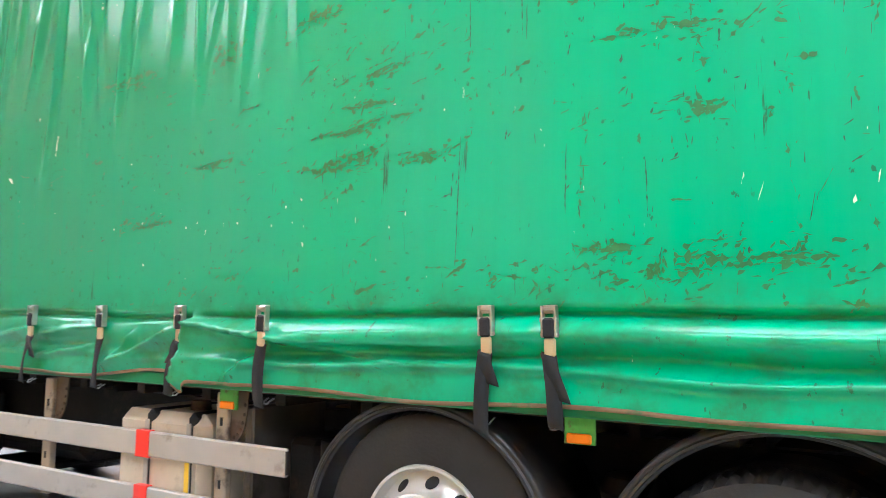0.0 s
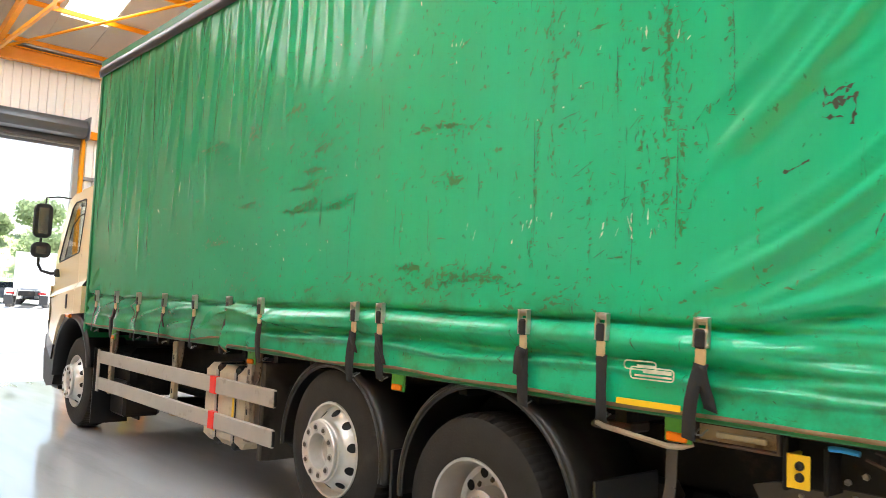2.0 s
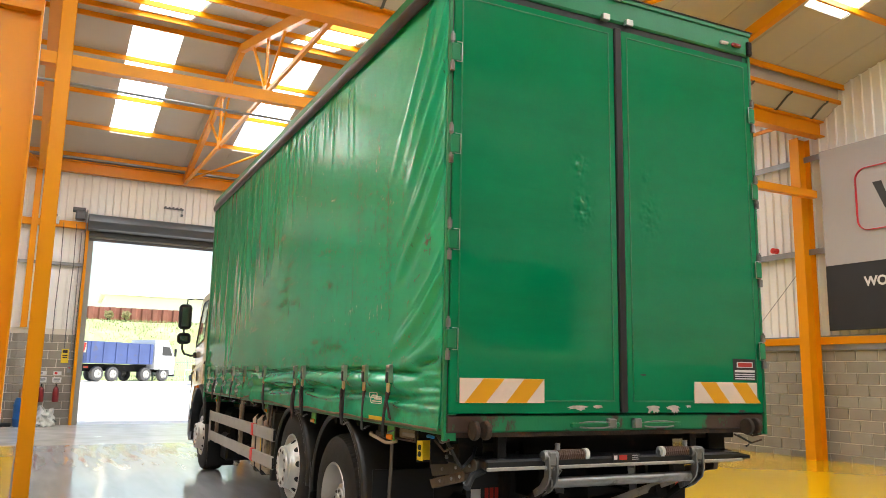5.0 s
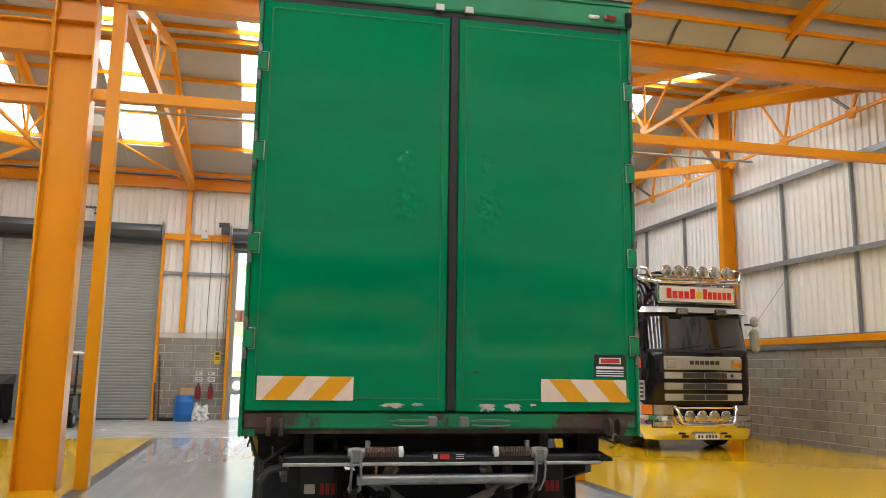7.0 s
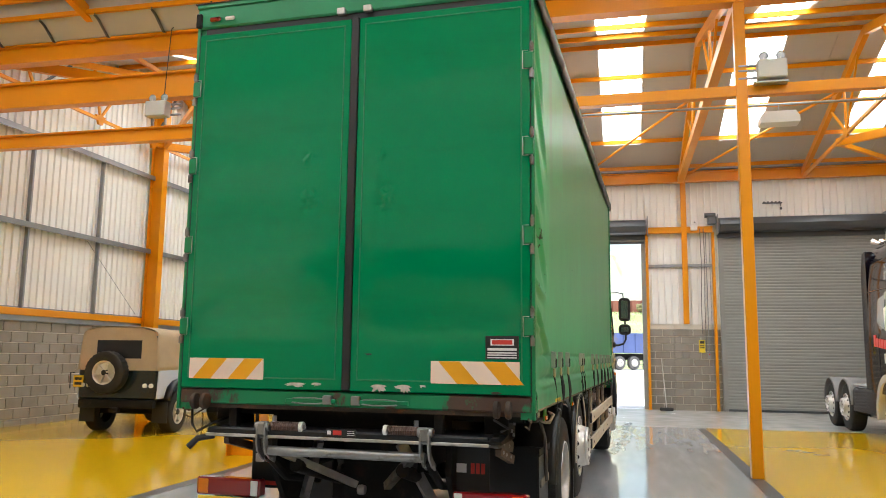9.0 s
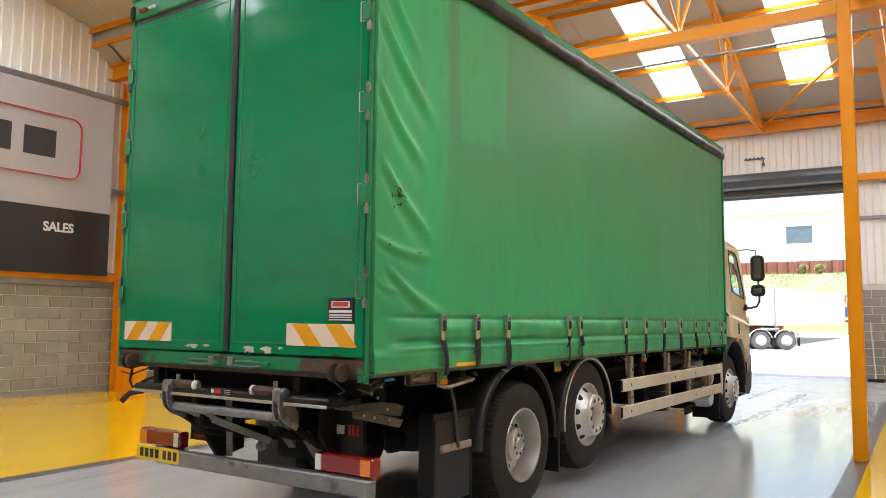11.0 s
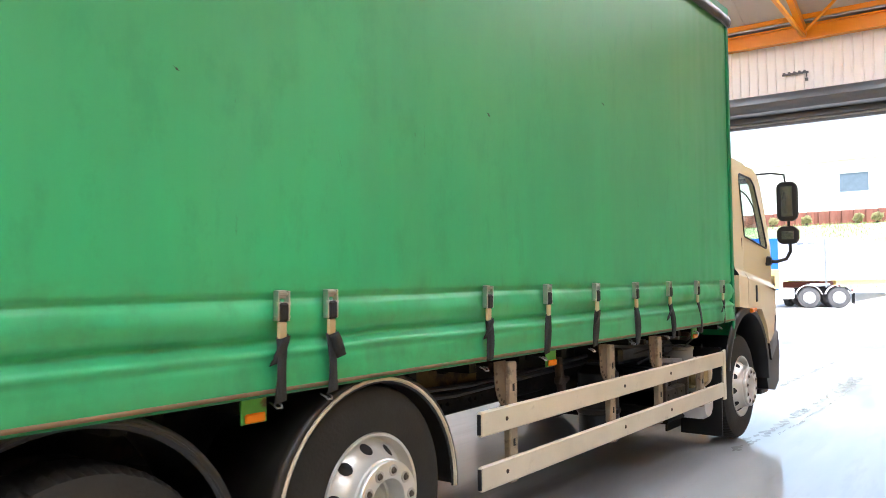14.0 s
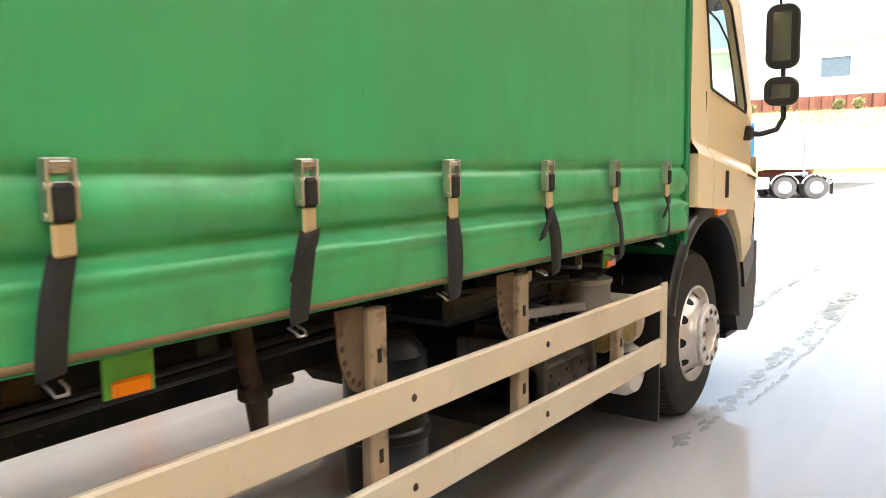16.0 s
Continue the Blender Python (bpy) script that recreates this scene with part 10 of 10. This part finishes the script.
# palisade fence
fence = thing("palisade_fence", "grey steel palisade fence along the foot of the bank", "fence")
FEN = mat("green_grey_fence_steel", (0.34, 0.42, 0.36), rough=0.5, metal=0.4, var=0.1)
zf = ground_z(-65.9)
pale = Shape().box(-0.006, 0.006, -0.018, 0.018, 0.06, 1.9).mesh("pale", FEN, 0)
for i in range(270):
    part("pale", pale, None, fence, at=pose(-65.6, -24 + i * 0.155, zf))
for z in (0.4, 1.6):
    part("rail", Shape().box(-65.64, -65.61, -24, 40, zf + z - 0.03, zf + z + 0.03), FEN, fence, smooth=0)
for i in range(17):
    part("post", Shape().box(-65.7, -65.64, -24 + i * 2.75 - 0.05, -24 + i * 2.75 + 0.05, zf - 0.1, zf + 1.95), FEN, fence, smooth=0)
rail = thing("white_barrier", "low white tubular barrier in the yard", "barrier", at=pose(-60.5, 5.4, ground_z(-60.5)))
part("tube", Shape().tube([(0, 0, 0), (0, 0, 1.0), (0, 3.2, 1.0), (0, 3.2, 0)], 0.05, 8), WHITEPL, rail)

# parked vehicles in the yard
YWHITE = mat("white_lorry_paint", (0.78, 0.78, 0.77), rough=0.25, var=0.03, coat=0.3)
YBLUE = mat("blue_lorry_paint", (0.02, 0.08, 0.35), rough=0.3, var=0.08, coat=0.3)
YSKY = mat("sky_blue_paint", (0.012, 0.11, 0.50), rough=0.3, var=0.05, coat=0.3)
YYEL = mat("pale_yellow_paint", (0.72, 0.52, 0.14), rough=0.35, var=0.05)
YBLUETIP = mat("blue_tipper_steel", (0.07, 0.10, 0.25), rough=0.45, var=0.15, vscale=1.0, second=(0.12, 0.10, 0.10), amount=0.2, sscale=1.5)


def yard_cab(parent, x0, mt, roof=3.3):
    """A forward cab whose back is at x0, nose towards -x."""
    p = [(x0, 0.9), (x0, roof), (x0 - 1.3, roof + 0.02), (x0 - 1.75, roof - 0.6), (x0 - 2.1, 1.9), (x0 - 2.15, 0.55), (x0 - 1.7, 0.5), (x0 - 1.6, 0.9)]
    part("cab", Shape().prism(p, 1, -1.2, 1.2), mt, parent, "lorry cab")
    for sd in (-1, 1):
        part("side_window", Shape().add([(x0 - 0.75, sd * 1.205, roof - 0.45), (x0 - 1.55, sd * 1.205, roof - 0.5), (x0 - 1.85, sd * 1.205, 1.95), (x0 - 0.75, sd * 1.205, 1.95)], [(0, 1, 2, 3)]), INTERIOR, parent, "dark side window", smooth=0)
        part("mirror", Shape().box(x0 - 2.0, x0 - 1.9, sd * 1.3, sd * 1.5, 1.9, 2.5, 0.03), SEAL, parent)
    part("windscreen", Shape().add([(x0 - 1.78, -1.08, roof - 0.62), (x0 - 1.78, 1.08, roof - 0.62), (x0 - 2.11, 1.1, 1.95), (x0 - 2.11, -1.1, 1.95)], [(0, 1, 2, 3)]), INTERIOR, parent, smooth=0)
    part("bumper", Shape().box(x0 - 2.25, x0 - 2.1, -1.2, 1.2, 0.4, 0.9, 0.04), PLASTIC, parent)


YARDTYRE = {}
for sd in (-1, 1):
    YARDTYRE[sd] = TY[sd].copy()
    YARDTYRE[sd].materials[0] = HAZETYRE


def yard_wheels(parent, xs_):
    for x in xs_:
        for sd in (-1, 1):
            w = part("wheel", YARDTYRE[sd], None, parent, "grey tyre on a pale wheel, haze put into its colour", at=pose(x, sd * 1.15, 0.52))
            part("rim", DOME[sd], None, w)


def tractor_at(at, mt, label, lower=None):
    """Tractor unit, rear at +x, nose towards -x; local origin at the middle axle."""
    t = thing("tractor_unit", label, "truck", "parked trucks", at=at)
    yard_wheels(t, (0.0, 1.35, -2.75))
    yard_cab(t, -1.4, mt, 3.5)
    if lower:
        part("lower_panel", Shape().box(-3.55, -1.37, -1.22, 1.22, 0.95, 1.95, 0.03), lower, t, "pale yellow lower cab band")
    part("chassis", Shape().box(-3.4, 1.9, -0.45, 0.45, 0.7, 1.0, 0.02), CHASSIS, t)
    part("fifth_wheel", Shape().box(0.1, 1.1, -0.5, 0.5, 1.05, 1.2, 0.03), GALV, t)
    for sd in (-1, 1):
        part("side_tank", Shape().box(-2.05, -0.68, sd * 0.7, sd * 1.18, 0.45, 1.0, 0.06), WHITEPL, t, "white side tank")
        for xw in (0.0, 1.35):
            vs = []
            for i in range(13):
                a = radians(15 + i * 150 / 12)
                for yy in (0.75, 1.2):
                    vs.append((xw + 0.62 * math.cos(a), sd * yy, 0.52 + 0.62 * math.sin(a)))
            m_ = part("mudguard", Shape().add(vs, [(2 * i, 2 * i + 1, 2 * i + 3, 2 * i + 2) for i in range(12)]), WHITEPL, t, "white mudguard", smooth=60)
            thick(m_, 0.015)
        part("rear_flap", Shape().box(2.0, 2.03, sd * 0.7, sd * 1.2, 0.2, 0.75, 0.005), SEAL, t)
        part("rear_lamp", Shape().box(1.95, 2.0, sd * 0.65, sd * 1.1, 0.8, 0.92, 0.01), REDLENS, t)
    return t


def yard_at(x, y, turn):
    return pose(x, y, ground_z(x) + 0.01, 0, 0, turn)


tractor_at(yard_at(-43.57, -5.85, 112), YSKY, "blue and pale yellow tractor unit parked in the yard", YYEL)
tractor_at(yard_at(-53.0, 8.5, -20), YWHITE, "white tractor unit parked by the fence")
tp = thing("tipper_lorry", "tipper lorry with blue body and white cab in the yard", "lorry", "parked trucks", at=yard_at(-62.0, -0.2, -49) @ Matrix.Scale(1.08, 4))
yard_wheels(tp, (1.9, 0.55, -2.6, -4.4))
yard_cab(tp, -3.3, YWHITE, 3.1)
part("tipper_body", Shape().prism([(-3.1, 1.25), (3.0, 1.25), (3.0, 2.75), (-3.1, 2.75)], 1, -1.22, 1.22), YBLUETIP, tp, "blue steel tipper body")
for k in range(6):
    for sd in (-1, 1):
        part("body_rib", Shape().box(-2.9 + k * 1.1, -2.75 + k * 1.1, sd * 1.22, sd * 1.28, 1.3, 2.7), YBLUETIP, tp, smooth=0)
part("tailboard_marker", Shape().box(3.0, 3.03, -1.1, 1.1, 1.95, 2.65, 0.01), CHEV_W, tp, "pale and red striped tailboard")
for k in range(6):
    a = -1.0 + k * 0.36
    part("marker_stripe", Shape().prism([(a, 2.0), (a + 0.16, 2.0), (a + 0.3, 2.6), (a + 0.14, 2.6)], 0, 3.03, 3.045), SIGNRED, tp, "red diagonal stripe", smooth=0)
part("tail_panel", Shape().box(3.0, 3.03, -0.9, 0.9, 1.45, 1.8, 0.01), YBLUE, tp)
part("chassis", Shape().box(-5.0, 2.8, -0.45, 0.45, 0.7, 1.2), CHASSIS, tp, smooth=0)
part("rear_lamps", Shape().box(2.8, 2.86, -1.2, -0.8, 0.9, 1.05).box(2.8, 2.86, 0.8, 1.2, 0.9, 1.05), REDLENS, tp, smooth=0)
tr = thing("box_trailer", "white box body on a yellow chassis parked in the yard", "trailer", at=yard_at(-43.6, -6.05, 171.5))
part("box_body", Shape().box(0.0, 13.2, -1.25, 1.25, 1.35, 3.50, 0.03), YWHITE, tr, "plain white box body")
part("corner_post", Shape().box(-0.03, 0.06, -1.28, -1.2, 1.0, 3.52, 0.01), GALV, tr)
for y in (-1.22, 1.06):
    part("yellow_frame", Shape().box(1.4, 13.3, y, y + 0.16, 1.10, 1.33), YYEL, tr, "yellow steel frame", smooth=0)
part("rear_frame", Shape().box(13.2, 13.34, -1.27, 1.27, 1.1, 3.52, 0.01), YYEL, tr, "yellow steel rear frame")
part("underbox", Shape().box(0.4, 2.4, -1.1, 1.1, 0.85, 1.3, 0.05), mat("maroon_box", (0.16, 0.03, 0.03), rough=0.5), tr, "maroon locker")
yard_wheels(tr, (1.0, 2.3))
for sd in (-1, 1):
    part("leg", Shape().box(3.2, 3.35, sd * 0.7 - 0.07, sd * 0.7 + 0.07, 0.0, 1.3), GALV, tr, smooth=0)
for y in (-0.75, -0.2):
    part("name_bar", Shape().box(-0.01, 0.0, y, y + 0.35, 3.2, 3.32), GALV, tr, smooth=0)
car = thing("saloon_car", "dark parked saloon car by the fence", "car", at=yard_at(-57.0, 7.4, 80))
part("body", Shape().prism([(-2.1, 0.3), (-2.15, 0.65), (-1.9, 0.8), (-1.0, 0.9), (-0.4, 1.38), (0.8, 1.4), (1.5, 0.95), (2.1, 0.85), (2.15, 0.35)], 1, -0.85, 0.85), mat("dark_car_paint", (0.02, 0.025, 0.035), rough=0.2, coat=0.6), car)
part("glasshouse", Shape().prism([(-0.9, 0.93), (-0.38, 1.34), (0.78, 1.36), (1.35, 0.97)], 1, -0.86, 0.86), BLUEGLASS, car)
for x in (-1.35, 1.35):
    for sd in (-1, 1):
        part("wheel", TY[sd], None, car, at=pose(x, sd * 0.84, 0.31) @ Matrix.Scale(0.6, 4))

# tyre and scrape marks near the doors
SCUFF = mat("dark_scuff_marks", (0.24, 0.24, 0.245), rough=0.17, var=0.4, vscale=6)
s = Shape()
for x0, x1, yc, w, fill in ((-8.2, -14.4, 1.30, 0.09, 0.8), (-9.2, -13.4, 1.43, 0.03, 0.6), (-12.6, -14.6, 1.27, 0.14, 0.7), (-12.9, -16.6, 0.53, 0.07, 0.55), (-9.6, -15.2, 3.3, 0.025, 0.5)):
    n = int((x0 - x1) / 0.055)
    for k in range(n):
        xa = x0 + (x1 - x0) * k / n
        if nz(xa * 2.2, yc * 5, 1.0) * 0.9 + random.random() * 0.55 > fill:
            continue
        xb = xa - random.uniform(0.06, 0.22)
        ya = yc + 0.05 * nz(xa * 1.1, yc, 3.0) + random.uniform(-0.6, 0.6) * w
        ww = w * random.uniform(0.25, 1.1)
        xm = (xa + xb) / 2
        h = 0.003 + 0.00002 * (len(s.v) // 4)
        s.add([(xa, ya, h), (xm, ya - ww * random.uniform(0.3, 0.6), h), (xb, ya, h), (xm, ya + ww * random.uniform(0.3, 0.6), h)], [(0, 1, 2, 3)])
solid("floor_scuffs", s, SCUFF, "dark scrape marks across the concrete floor", "floor marks", kind="structure", smooth=0)

# ---- single blocks of the walls ----
def block_face(parent, run0, run1, top, to_world, limit0, limit1, course=0.225, length=0.45):
    """Lays blocks in stretcher bond; those whose start lies between the limits are single parts, the rest one joined part."""
    gap = 0.018
    full = Shape().box(gap / 2, length - gap / 2, -0.03, -0.004, gap / 2, course - gap / 2, 0.003).mesh("block", BLOCK, 0)
    half = Shape().box(gap / 2, length / 2 - gap / 2, -0.03, -0.004, gap / 2, course - gap / 2, 0.003).mesh("block", BLOCK, 0)
    rest = Shape()
    rows = int(top / course)
    count = 0
    for r in range(rows):
        u = run0 - (length / 2 if r % 2 else 0.0)
        while u < run1 - 0.05:
            a, b = max(u, run0), min(u + length, run1)
            if b - a > 0.06:
                m = to_world @ pose(a, random.uniform(-0.0015, 0.0015), r * course)
                if limit0 <= a <= limit1 and count < 295 and (abs(b - a - length) < 1e-3 or abs(b - a - length / 2) < 1e-3):
                    part("block", full if b - a > length * 0.75 else half, None, parent, at=m)
                    count += 1
                else:
                    t = Shape().box(a + gap / 2, b - gap / 2, -0.03, 0.0, r * course + gap / 2, (r + 1) * course - gap / 2)
                    rest.add([tuple(to_world @ Vector(p)) for p in t.v], t.f)
            u += length
    if rest.v:
        o = part("blockwork", rest, BLOCK, parent, smooth=0)
        o["kind"] = "stuff"


north, south = bpy.data.objects["wall_north"], bpy.data.objects["wall_south"]
block_face(north, UB, UF, 2.16 + 0.1, Matrix(((1, 0, 0, 0), (0, -1, 0, VR), (0, 0, 1, -0.09), (0, 0, 0, 1))), -12.5, 0.0)
block_face(south, UB, UF, 2.16 + 0.1, Matrix(((1, 0, 0, 0), (0, 1, 0, VL), (0, 0, 1, -0.09), (0, 0, 0, 1))), -13.5, -1.0)
for a, b in piers:
    block_face(rear, a, b, 2.62, Matrix(((0, 1, 0, UB), (1, 0, 0, 0), (0, 0, 1, -0.04), (0, 0, 0, 1))), -30, 30)
for v in (-3.62, 3.28):
    pl = thing("pier_pilaster", "narrow grey blockwork pilaster in front of the pier", "pilaster", "pilasters", at=B, kind="structure")
    part("pilaster_core", Shape().box(UB - 0.02, UB + 0.07, v + 0.01, v + 0.44, 0, PIER - 0.03), MORTAR, pl, smooth=0)
    block_face(pl, v, v + 0.45, 2.62, Matrix(((0, 1, 0, UB + 0.1), (1, 0, 0, 0), (0, 0, 1, -0.04), (0, 0, 0, 1))), -30, 30)
